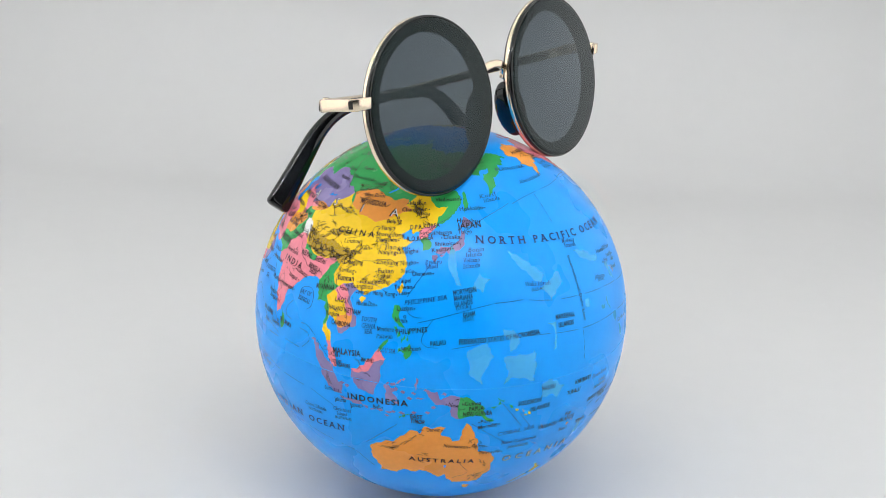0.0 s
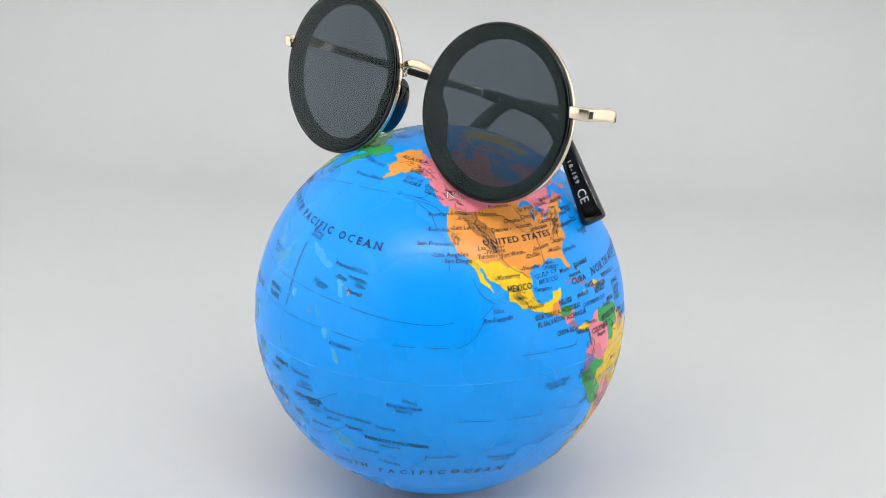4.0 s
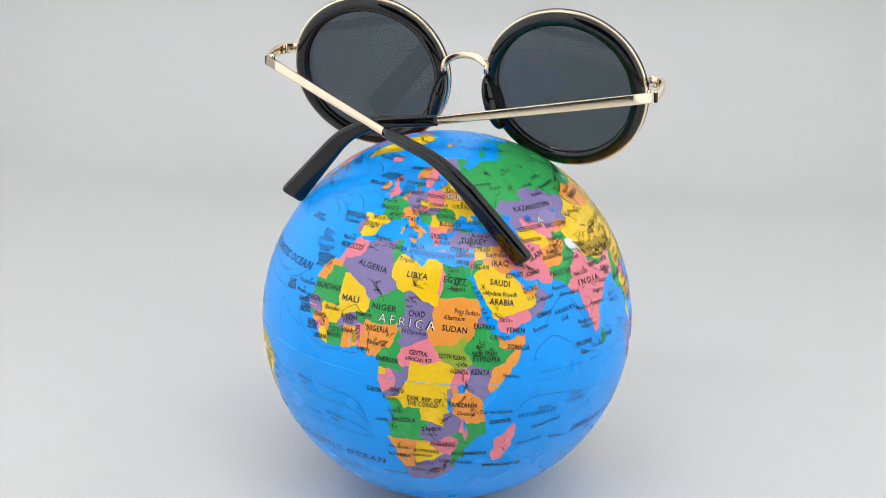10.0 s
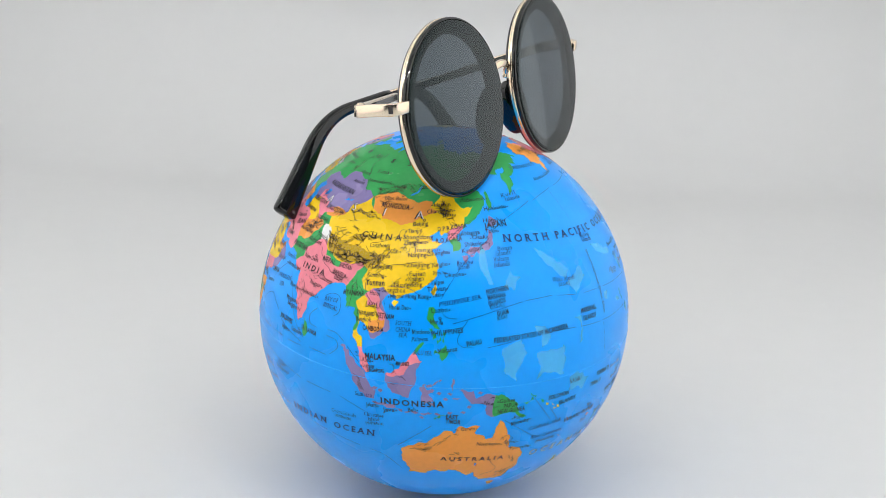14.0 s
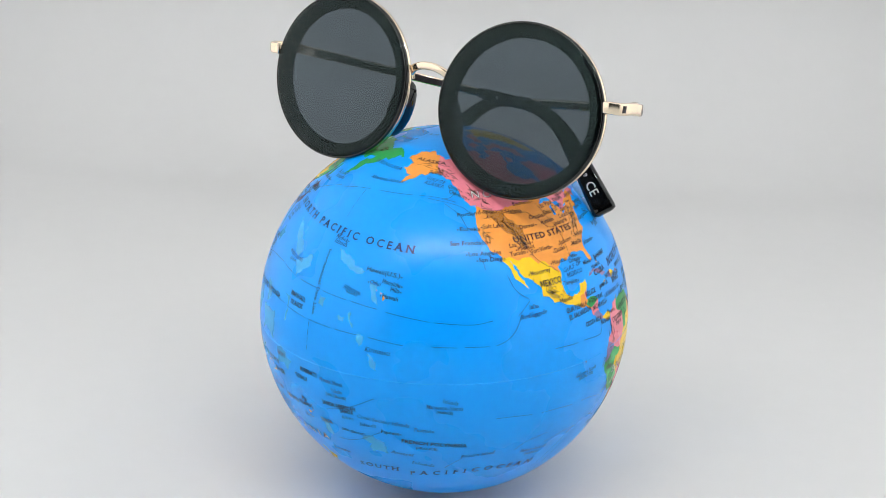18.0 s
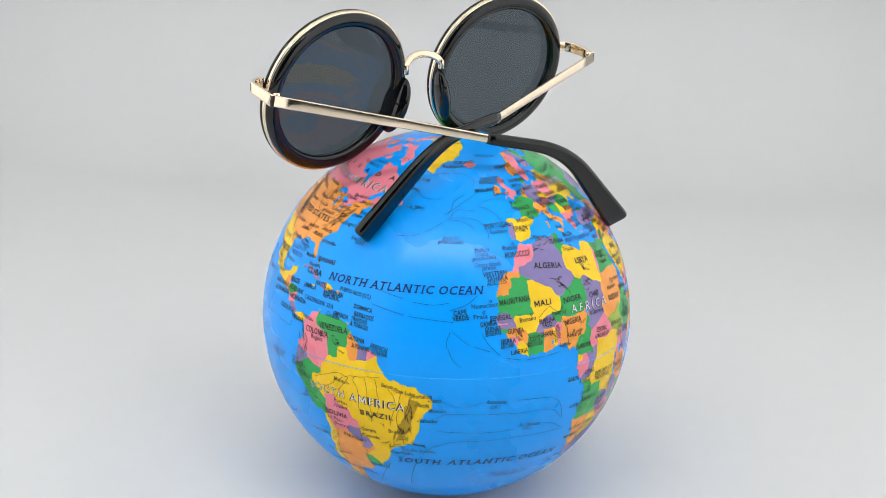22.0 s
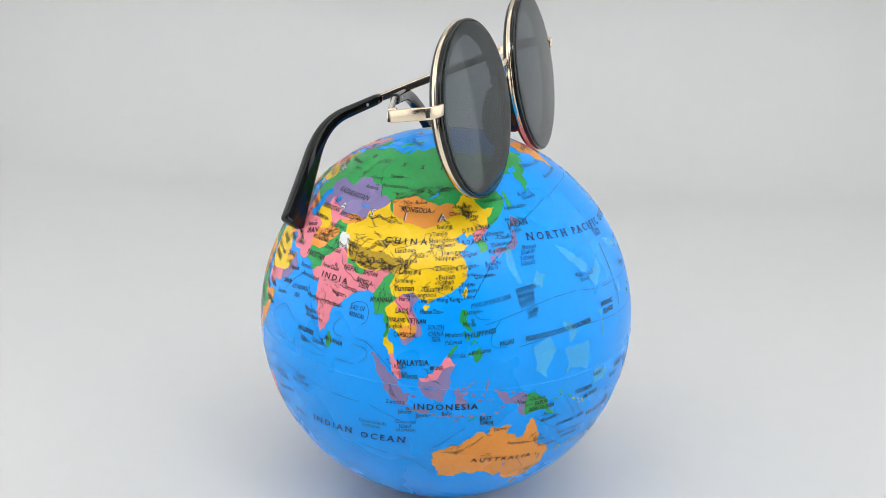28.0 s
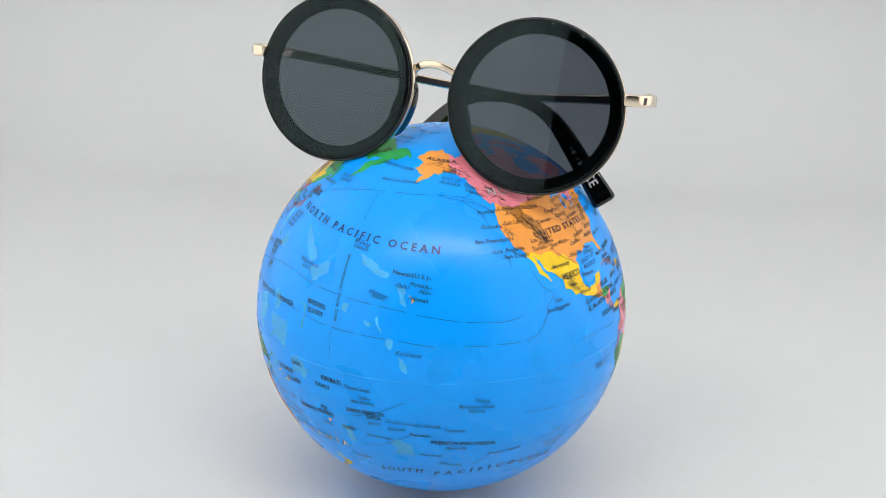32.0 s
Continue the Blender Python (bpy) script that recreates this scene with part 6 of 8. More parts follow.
WORDS += [
    ('Recife', -37.5, -8.4, 3.8, 1, 't'), ('Maceio', -33.9, -10, 4.8, 3, 't'), ('Salvador', -35.9, -13.5, 6, 2, 't'),
    ('Vitoria', -39.2, -22.8, 4.8, -5, 't'), ('Rio De Janeiro', -39.4, -25.3, 10.4, 1, 't'), ('Sao Paulo', -44.5, -27, 7.2, 1, 't'),
    ('Tristan da', -8, -37.1, 10.6, -3, 'i'), ('Cunha Group', -5, -39.2, 12.6, -3, 'i'), ('Lobito', 10.8, -13.2, 4, 3, 't'),
    ('ANGOLA', 17.1, -12.3, 7.8, 4, 's'), ('Luanda', 14.6, -9.5, 5.1, 0, 't'), ('ZAMBIA', 25.2, -14.5, 6.3, 7, 's'),
    ('Lusaka', 24.8, -16.3, 4.8, 0, 't'), ('ZIMBABWE', 28.7, -20, 8.4, -2, 's'), ('BOTSWANA', 23.9, -23.1, 8.3, 0, 's'),
    ('Gaborone', 22.6, -24.9, 6.3, 1, 't'), ('NAMIBIA', 15.3, -26, 7.5, 0, 's'), ('Windhoek', 15.1, -22.7, 6.7, 5, 't'),
    ('SOUTH', 23.2, -28.9, 6.2, 7, 's'), ('AFRICA', 22.5, -32, 7.2, 0, 's'), ('Cape Town', 13.2, -35.1, 7.9, 2, 't'),
    ('MOZAMBIQUE', 37, -23.4, 11.5, 2, 's'),
]
WORDS += [
    ('SWAZILAND', 33.2, -27.1, 10.9, -4, 's'), ('COMOROS', 44.9, -11.6, 7.3, 5, 's'), ('MADAGASCAR', 48.9, -29.2, 13.9, -2, 's'),
    ('GREENLAND', -36.9, 78.8, 10.4, -8, 'j'), ('Nuuk', -53.5, 65.8, 3.8, -10, 'j'), ('NORTH AMERICA', -93.9, 54.2, 40.4, -3, 'k'),
    ('CANADA', -91.3, 58.3, 33.4, -2, 'c'), ('RUSSIA', 85.4, 65.7, 36.3, 6, 'c'), ('ASIA', 89, 47.1, 38.8, 5, 'k'),
    ('SOUTH', -160.5, -34.9, 15, 4, 'o'), ('PACIFIC', -136.7, -34.6, 23.4, 7, 'o'), ('OCEAN', -113.2, -33.7, 18.4, -4, 'o'),
    ('NORTH ATLANTIC OCEAN', -46.2, 24.5, 52.4, 1, 'o'), ('Easter Islands', -105.8, -27.2, 10.6, -3, 'i'), ('(CHILE)', -105.9, -29.1, 5.8, -4, 'j'),
    ('UNITED', -9.1, 59.9, 6.9, 1, 's'), ('KINGDOM', -9, 58.5, 9, 0, 's'),
]
# ---- ocean currents and leader lines: longitude, latitude ----
CURRENTS = []
CURRENTS += [
    [(127.3, 18.3), (141.5, 22.2), (148.8, 23.7)],
    [(137.4, 11.7), (145.0, 13.0)],
    [(-103.4, 6.9), (-94.8, 6.5)],
    [(-92.3, 6.6), (-84.8, 6.1), (-83.5, 7.8)],
    [(-53.8, 23.3), (-45.0, 21.6)],
    [(-41.9, 20.9), (-35.9, 20.5), (-31.4, 21.2)],
    [(-54.3, 19.0), (-44.2, 17.1)],
    [(-42.7, 16.9), (-36.9, 16.5), (-29.9, 16.0)],
    [(-31.0, 19.1), (-25.9, 21.0), (-22.6, 23.5)],
    [(-30.3, 13.5), (-27.6, 11.3), (-25.2, 9.6)],
    [(-23.9, 9.2), (-19.3, 7.8)],
    [(-30.7, 13.4), (-31.7, 10.4), (-31.5, 8.8)],
    [(-31.1, 8.3), (-29.9, 5.7), (-27.5, 3.3)],
    [(-21.8, 13.1), (-19.7, 9.7), (-16.4, 6.6)],
    [(-15.0, 5.8), (-10.3, 4.8)],
    [(-9.0, 4.6), (-3.1, 5.0)],
    [(-2.3, 4.9), (2.5, 5.5)],
]
CURRENTS += [
    [(-32.9, -6.5), (-30.5, -7.9), (-25.9, -8.8), (-20.8, -7.2)],
    [(-10.8, -7.3), (-3.4, -7.7), (1.2, -8.4), (4.4, -11.1), (6.5, -16.3)],
    [(-34.1, -12.7), (-30.4, -11.0), (-19.8, -11.2)],
    [(-19.2, -11.2), (-9.9, -11.6), (-1.2, -11.8), (3.0, -13.1), (5.8, -16.1)],
    [(-33.3, -17.1), (-20.1, -17.7)],
    [(-19.8, -17.7), (-10.3, -17.4)],
    [(-0.4, -16.8), (3.6, -17.8), (7.6, -20.3)],
    [(-34.0, -23.3), (-28.7, -21.1), (-20.8, -20.8)],
    [(-20.1, -20.8), (-8.2, -20.4), (7.8, -20.8)],
    [(-44.1, -44.7), (-41.1, -33.4), (-37.0, -25.5), (-33.0, -22.4)],
    [(-58.4, -47.2), (-52.9, -38.1), (-49.5, -32.8)],
    [(54.1, 6.1), (54.3, 8.8), (57.4, 11.4), (60.8, 12.5), (66.5, 9.4)],
    [(55.4, 2.5), (62.7, 2.6)],
]
CURRENTS += [
    [(64.2, 2.7), (71.2, 2.9)],
    [(73.4, 2.8), (80.1, 3.2)],
    [(67.5, 8.1), (73.1, 5.9), (79.7, 4.3)],
    [(49.9, -8.5), (51.4, -6.2), (54.3, -4.9), (60.6, -4.6)],
    [(61.2, -4.6), (71.4, -5.8), (79.8, -7.1)],
    [(82.4, -7.2), (91.8, -7.6)],
    [(95.0, -7.8), (103.0, -10.7)],
    [(79.7, -22.3), (87.1, -22.9)],
    [(89.2, -23.3), (99.6, -24.9)],
    [(112.7, -21.3), (122.7, -12.5)],
    [(102.4, -25.3), (108.0, -27.0), (113.2, -32.4)],
    [(144.0, -11.0), (155.0, -18.9)],
    [(152.5, -4.9), (159.4, -13.5)],
    [(158.3, -9.0), (162.6, -14.5)],
    [(-156.9, -6.2), (-165.5, -10.9), (-174.2, -14.0)],
    [(-172.4, -24.3), (-168.3, -24.0), (-163.0, -22.1), (-156.0, -17.9)],
    [(106.7, 26.8), (113.3, 26.9), (117.3, 25.2)],
]
CURRENTS += [
    [(123.1, 40.3), (129.2, 45.4), (136.6, 49.1)],
    [(123.5, 25.0), (126.4, 29.8), (131.7, 36.3), (140.5, 42.5)],
    [(-50.7, 39.3), (-46.0, 39.5), (-42.6, 40.4)],
    [(-41.4, 41.0), (-38.1, 42.4), (-34.6, 44.5)],
    [(-34.4, 47.0), (-31.6, 48.4), (-30.3, 51.4), (-25.1, 54.1)],
    [(-32.0, 46.1), (-28.6, 48.6), (-20.8, 48.3)],
    [(-33.9, 45.2), (-29.2, 45.2), (-24.8, 44.1), (-22.3, 42.3)],
    [(-18.6, 43.7), (-17.5, 41.7), (-17.5, 38.9)],
    [(-20.2, 49.8), (-16.0, 49.0), (-12.4, 46.6), (-10.8, 44.2)],
    [(-18.3, 51.1), (-13.2, 52.1), (-7.2, 52.0), (-4.6, 50.4)],
    [(-4.6, 50.0), (-4.8, 48.2), (-9.6, 47.1)],
    [(-43.5, 60.6), (-36.5, 62.2), (-28.0, 62.4), (-22.0, 61.5)],
]
CURRENTS += [
    [(-22.0, 61.5), (-19.2, 60.0), (-19.4, 58.2), (-20.8, 57.2)],
    [(-48.4, 55.0), (-44.5, 52.4), (-39.1, 52.0), (-35.4, 52.7)],
    [(-30.3, 55.3), (-26.8, 57.6)],
    [(-121.6, -11.8), (-116.4, -11.9), (-110.2, -12.4)],
    [(-106.9, -12.6), (-101.3, -12.7), (-95.0, -13.2)],
    [(-90.9, -13.3), (-86.7, -13.6), (-80.6, -15.2)],
    [(-113.7, -25.8), (-109.8, -22.9), (-102.6, -21.2)],
    [(-102.3, -25.3), (-95.6, -23.5), (-89.9, -23.2)],
    [(-100.8, -38.9), (-96.1, -30.7), (-91.1, -23.8)],
    [(-97.1, -43.7), (-93.8, -33.2), (-89.5, -27.0)],
    [(-89.8, -23.5), (-85.5, -21.9)],
    [(-82.6, -21.6), (-79.1, -23.3)],
    [(-136.3, -31.5), (-130.7, -26.8)],
    [(-33.1, 46.9), (-28.3, 50.2), (-19.9, 54.3)],
    [(-32.4, 45.8), (-26.8, 46.1), (-21.5, 45.5), (-18.6, 43.7)],
]
CURRENTS += [
    [(149.9, 23.9), (159.2, 24.2)],
    [(161.1, 23.9), (170.0, 22.6)],
    [(172.5, 22.4), (179.8, 22.0)],
    [(-176.7, 21.7), (-167.7, 21.0)],
    [(-165.8, 20.9), (-157.0, 20.0)],
    [(-154.1, 19.5), (-141.1, 17.7)],
    [(-139.8, 17.6), (-128.8, 16.9), (-122.6, 17.6)],
    [(159.2, 14.2), (166.9, 13.7)],
    [(168.7, 13.4), (178.1, 12.6)],
    [(179.9, 12.5), (188.2, 12.2)],
    [(-170.2, 12.2), (-161.9, 12.0)],
    [(-158.9, 11.9), (-148.5, 10.8)],
    [(141.8, 44.6), (150.4, 48.5), (164.1, 52.6)],
    [(165.5, 52.2), (174.2, 53.7), (183.7, 54.6)],
    [(-171.6, 54.7), (-152.6, 54.7)],
    [(-145.4, 54.0), (-136.4, 52.7)],
    [(-136.0, 52.7), (-128.9, 50.8), (-125.0, 47.7)],
    [(-138.7, 53.7), (-134.2, 54.4), (-131.2, 56.4)],
    [(-178.7, 53.7), (-178.8, 51.8)],
    [(-178.9, 51.0), (-178.9, 49.1)],
]
CURRENTS += [
    [(-179.0, 48.3), (-179.1, 46.5)],
    [(-179.1, 45.7), (-179.0, 44.1)],
    [(-179.1, 40.8), (-179.2, 39.4)],
    [(180.0, 11.8), (180.0, 10.4)],
    [(-180.0, 9.6), (-179.9, 8.1)],
    [(-179.9, 7.3), (-180.0, 5.8)],
    [(-180.0, 5.0), (-179.9, 3.5)],
    [(-140.3, 10.9), (-133.4, 10.7)],
    [(-131.0, 10.8), (-124.0, 10.6)],
    [(-122.0, 10.6), (-119.2, 11.6), (-116.8, 13.3), (-115.1, 15.6), (-113.8, 18.2)],
    [(-149.5, 54.8), (-140.1, 54.3), (-131.9, 52.7)],
    [(-137.0, 52.2), (-131.1, 48.8), (-128.5, 44.9), (-127.2, 43.8)],
    [(-116.5, 29.6), (-114.4, 25.2), (-110.5, 22.2)],
    [(-124.1, 34.8), (-123.5, 31.8)],
    [(-114.7, 18.2), (-110.5, 21.7)],
    [(84.4, 15.7), (82.2, 13.3), (82.7, 10.9), (85.4, 10.4)],
    [(89.7, 10.9), (92.7, 10.8), (95.8, 9.0)],
]
CURRENTS += [
    [(86.6, 20.1), (88.8, 21.2), (91.4, 21.0), (92.6, 19.0), (92.4, 16.4), (91.0, 15.2)],
    [(68.2, 21.9), (71.2, 17.7), (73.9, 12.7), (77.1, 8.6), (80.7, 5.8)],
    [(57.7, 16.3), (60.3, 19.8), (63.1, 22.4), (65.8, 23.5)],
    [(123.7, 22.5), (124.5, 20.6), (126.2, 19.8), (128.4, 19.7)],
    [(131.6, 19.3), (129.5, 16.0), (128.8, 13.5), (130.3, 12.0), (133.4, 11.8)],
    [(89.5, 9.2), (93.0, 8.7), (93.8, 6.7), (91.4, 4.2)],
    [(83.6, 3.9), (89.9, 3.6)],
    [(96.9, 8.0), (101.2, 4.1)],
]
# ---- pale scuffs on the print ----
SCUFFS = [
    [(152.2, 8.8), (161.6, 9.8), (161.7, 1.0), (152.4, 0.9)],
    [(141.6, 11.0), (147.5, 13.3), (149.3, 9.3), (146.2, 1.4), (142.7, 4.0)],
    [(166.6, 16.9), (169.7, 16.6), (169.3, 9.4), (167.8, 8.6)],
    [(164.6, -0.4), (169.6, -0.6), (172.6, -2.6), (170.2, -6.0), (164.5, -4.8)],
    [(151.9, 16.7), (155.3, 16.2), (157.0, 12.3), (154.0, 10.4)],
    [(-162.3, 12.2), (-160.5, 12.0), (-160.6, 9.6), (-161.6, 9.0)],
    [(-158.8, 7.2), (-157.1, 6.3), (-156.1, 2.7), (-157.1, 3.1)],
    [(-165.8, 17.8), (-165.1, 17.8), (-164.0, 13.8), (-164.8, 14.5)],
    [(-169.6, 16.1), (-167.1, 16.1), (-167.4, 14.9), (-169.0, 15.0)],
    [(-177.4, 20.4), (-174.9, 20.1), (-175.5, 17.4), (-177.4, 18.0)],
    [(-175.5, 34.4), (-168.2, 32.4), (-162.9, 29.8), (-164.8, 28.8), (-171.9, 30.9)],
    [(156.5, 38.3), (163.3, 34.3), (168.2, 30.0), (166.7, 28.2), (159.4, 33.7)],
    [(-160.4, 27.3), (-157.8, 26.3), (-156.7, 20.7), (-159.2, 22.5)],
    [(136.5, 40.5), (138.0, 37.6), (140.0, 28.8), (138.2, 29.1), (135.3, 36.0)],
    [(145.9, 32.4), (149.4, 30.5), (146.5, 27.0), (142.8, 28.3)],
    [(174.2, 30.0), (174.9, 26.9), (169.1, 22.9), (166.1, 26.5)],
    [(-177.2, -17.8), (-175.0, -18.6), (-174.4, -24.3), (-176.5, -23.3)],
    [(-162.5, -21.3), (-155.3, -21.6), (-154.8, -26.7), (-160.1, -26.7)],
]
# ---- printing the atlas on the shell ----
import collections


def ink(name, colour, rough=0.26):
    """Glossy print: an even colour with slight mottling and a few pale scuffs."""
    return mat(name, colour, rough, spread=0.07, scale=45, ior=1.34)


PALETTE = {"yellow": ink("yellow_print", (0.88, 0.58, 0.012)), "orange": ink("orange_print", (0.86, 0.33, 0.055)), "pink": ink("pink_print", (0.82, 0.235, 0.30)),
           "green": ink("green_print", (0.035, 0.37, 0.095)), "purple": ink("purple_print", (0.235, 0.195, 0.41)), "olive": ink("olive_print", (0.30, 0.42, 0.05)),
           "white": ink("white_print", (0.80, 0.80, 0.80)), "blue": ink("lake_print", (0.02, 0.30, 0.86))}
BLACK_INK = ink("black_ink", (0.018, 0.018, 0.022), 0.4)
NAVY_INK = ink("navy_ink", (0.010, 0.028, 0.14), 0.4)
WHITE_INK = ink("white_ink", (0.78, 0.78, 0.78), 0.4)
SHADE_INK = ink("brown_relief_ink", (0.10, 0.065, 0.025), 0.4)
SHADE_INK.node_tree.nodes["Principled BSDF"].inputs["Alpha"].default_value = 0.46
LIFT = {"land": 0.05e-3, "lake": 0.08e-3, "relief": 0.10e-3, "line": 0.12e-3, "halo": 0.13e-3, "word": 0.15e-3}


def stretched(lon, lat):
    """The moulded print is drawn out a little towards north and south."""
    up = (1.8 + 2.4 * np.maximum(0, np.cos(np.radians(lon - 165)))) * np.clip(lat / 8, 0, 1) * np.clip((90 - lat) / 30, 0, 1)
    down = 0.08 * np.minimum(lat, 0) * np.maximum(0, np.cos(np.radians(lon - 20)))
    return lon, lat + up + down


def on_globe(lon, lat, lift):
    lon, lat = np.radians(lon), np.radians(lat)
    return (RADIUS + lift) * np.stack([np.cos(lat) * np.cos(lon), np.cos(lat) * np.sin(lon), np.sin(lat)], -1)


def patch(name, lonlat, faces, material, lift, label="", kind=""):
    """A printed patch on the shell, with the shell's own normals."""
    used = np.unique(np.array(faces))
    index = np.full(len(lonlat), -1)
    index[used] = np.arange(len(used))
    co = on_globe(lonlat[used, 0], lonlat[used, 1], lift)
    me = bpy.data.meshes.new(name)
    tris = index[np.array(faces)]
    n = np.cross(co[tris[:, 1]] - co[tris[:, 0]], co[tris[:, 2]] - co[tris[:, 0]])
    turn = (n * co[tris[:, 0]]).sum(1) < 0
    tris[turn] = tris[turn][:, ::-1]
    me.from_pydata(co.tolist(), [], tris.tolist())
    me.materials.append(material)
    me.polygons.foreach_set("use_smooth", [True] * len(tris))
    me.normals_split_custom_set_from_vertices((co / np.linalg.norm(co, axis=1)[:, None]).tolist())
    ob = new(name, me)
    ob.parent = GLOBE
    return tagged(ob, label, kind=kind)


def ragged(p, q, step, rough):
    """The points from p to before q along a ragged border; the same for both neighbours."""
    flip = p > q
    a, b = (q, p) if flip else (p, q)
    rng = random.Random(hash((round(a[0] * 10), round(a[1] * 10), round(b[0] * 10), round(b[1] * 10))))

    def split(u, v):
        d = math.hypot(v[0] - u[0], v[1] - u[1])
        if d < step:
            return [u]
        k = rng.gauss(0, rough)
        m = ((u[0] + v[0]) / 2 - (v[1] - u[1]) * k, (u[1] + v[1]) / 2 + (v[0] - u[0]) * k)
        return split(u, m) + split(m, v)
    line = split(a, b) + [b]
    return line[::-1][:-1] if flip else line[:-1]


def ring(points, step, rough):
    out = []
    for p, q in zip(points, points[1:] + points[:1]):
        out += ragged(p, q, step, rough)
    return out


def within(points, loop):
    """Which points lie inside the loop."""
    x, y = points[:, 0], points[:, 1]
    inside = np.zeros(len(points), bool)
    p = np.array(loop)
    for (x0, y0), (x1, y1) in zip(p, np.roll(p, -1, 0)):
        cross = (y0 > y) != (y1 > y)
        if y0 != y1:
            inside ^= cross & (x < (x1 - x0) * (y - y0) / (y1 - y0) + x0)
    return inside


def triangles(loops, inner):
    from mathutils.geometry import delaunay_2d_cdt
    verts, edges = [], []
    for loop in loops:
        k = len(verts)
        verts += [Vector(p) for p in loop]
        edges += [(k + i, k + (i + 1) % len(loop)) for i in range(len(loop))]
    verts += [Vector(p) for p in inner]
    v, _, f, *_ = delaunay_2d_cdt(verts, edges, [], 0, 1e-4)
    f = np.array(f)
    v = np.array([tuple(p) for p in v])
    return v, f, v[f].mean(1)


def grid(loop, step=2.4):
    p = np.array(loop)
    xs, ys = np.arange(p[:, 0].min(), p[:, 0].max(), step), np.arange(p[:, 1].min(), p[:, 1].max(), step)
    g = np.stack(np.meshgrid(xs, ys), -1).reshape(-1, 2) + 0.37
    return g[within(g, loop)] if len(g) else g


def spread_out(v):
    return np.stack(stretched(v[:, 0], v[:, 1]), -1)


def sides(t):
    return [tuple(sorted((int(t[i]), int(t[i - 1])))) for i in range(3)]


def pieces(f, which):
    """The connected pieces among the triangles named."""
    at = collections.defaultdict(list)
    for i in which:
        for e in sides(f[i]):
            at[e].append(i)
    left, out = set(which.tolist()), []
    while left:
        todo, got = [left.pop()], []
        while todo:
            i = todo.pop()
            got.append(i)
            for e in sides(f[i]):
                for j in at[e]:
                    if j in left:
                        left.remove(j)
                        todo.append(j)
        out.append(np.array(got))
    return sorted(out, key=len, reverse=True)


def without_slivers(v, f, owner):
    """Gives the crumbs that a ragged border cuts off to the land on its other side."""
    at = collections.defaultdict(list)
    for i in np.flatnonzero(owner >= 0):
        for e in sides(f[i]):
            at[e].append(i)
    a, b, c = v[f[:, 0]], v[f[:, 1]], v[f[:, 2]]
    area = np.abs((b - a)[:, 0] * (c - a)[:, 1] - (b - a)[:, 1] * (c - a)[:, 0]) / 2
    for _ in range(2):
        for k in range(int(owner.max()) + 1):
            for piece in pieces(f, np.flatnonzero(owner == k))[1:]:
                near = collections.Counter(int(owner[j]) for i in piece for e in sides(f[i]) for j in at[e] if owner[j] != k)
                if near and area[piece].sum() < 3.0:
                    owner[piece] = near.most_common(1)[0][0]
    return owner


def continents():
    for name, coast in COASTS.items():
        small = len(coast) < 20
        loop = ring(coast, 0.7, 0.11)
        lands = LANDS[name]
        borders = [] if len(lands) == 1 else [ring(p, 1.1, 0.07) for _, _, p in lands]
        v, f, mid = triangles([loop] + borders, grid(loop))
        owner = np.where(within(mid, loop), 0, -1)
        for k, b in enumerate(borders):
            owner[(owner >= 0) & within(mid, b)] = k
        owner = without_slivers(v, f, owner)
        flat = spread_out(v)
        for k, (land, colour, _) in enumerate(lands):
            for own in pieces(f, np.flatnonzero(owner == k)):
                patch("country", flat, f[own], PALETTE[colour], LIFT["land"], f"{colour} printed patch of {land.replace('_', ' ')}")
    for land, colour, coast in ISLANDS:
        loop = ring(coast, 0.5, 0.13)
        v, f, mid = triangles([loop], grid(loop))
        patch("island", spread_out(v), f[within(mid, loop)], PALETTE[colour], LIFT["land"], f"{colour} printed patch of {land.replace('_', ' ')}")
    for lake, coast in LAKES:
        loop = ring(coast, 0.5, 0.10)
        v, f, mid = triangles([loop], grid(loop))
        patch("lake", spread_out(v), f[within(mid, loop)], PALETTE["blue"], LIFT["lake"], "blue printed lake")


continents()

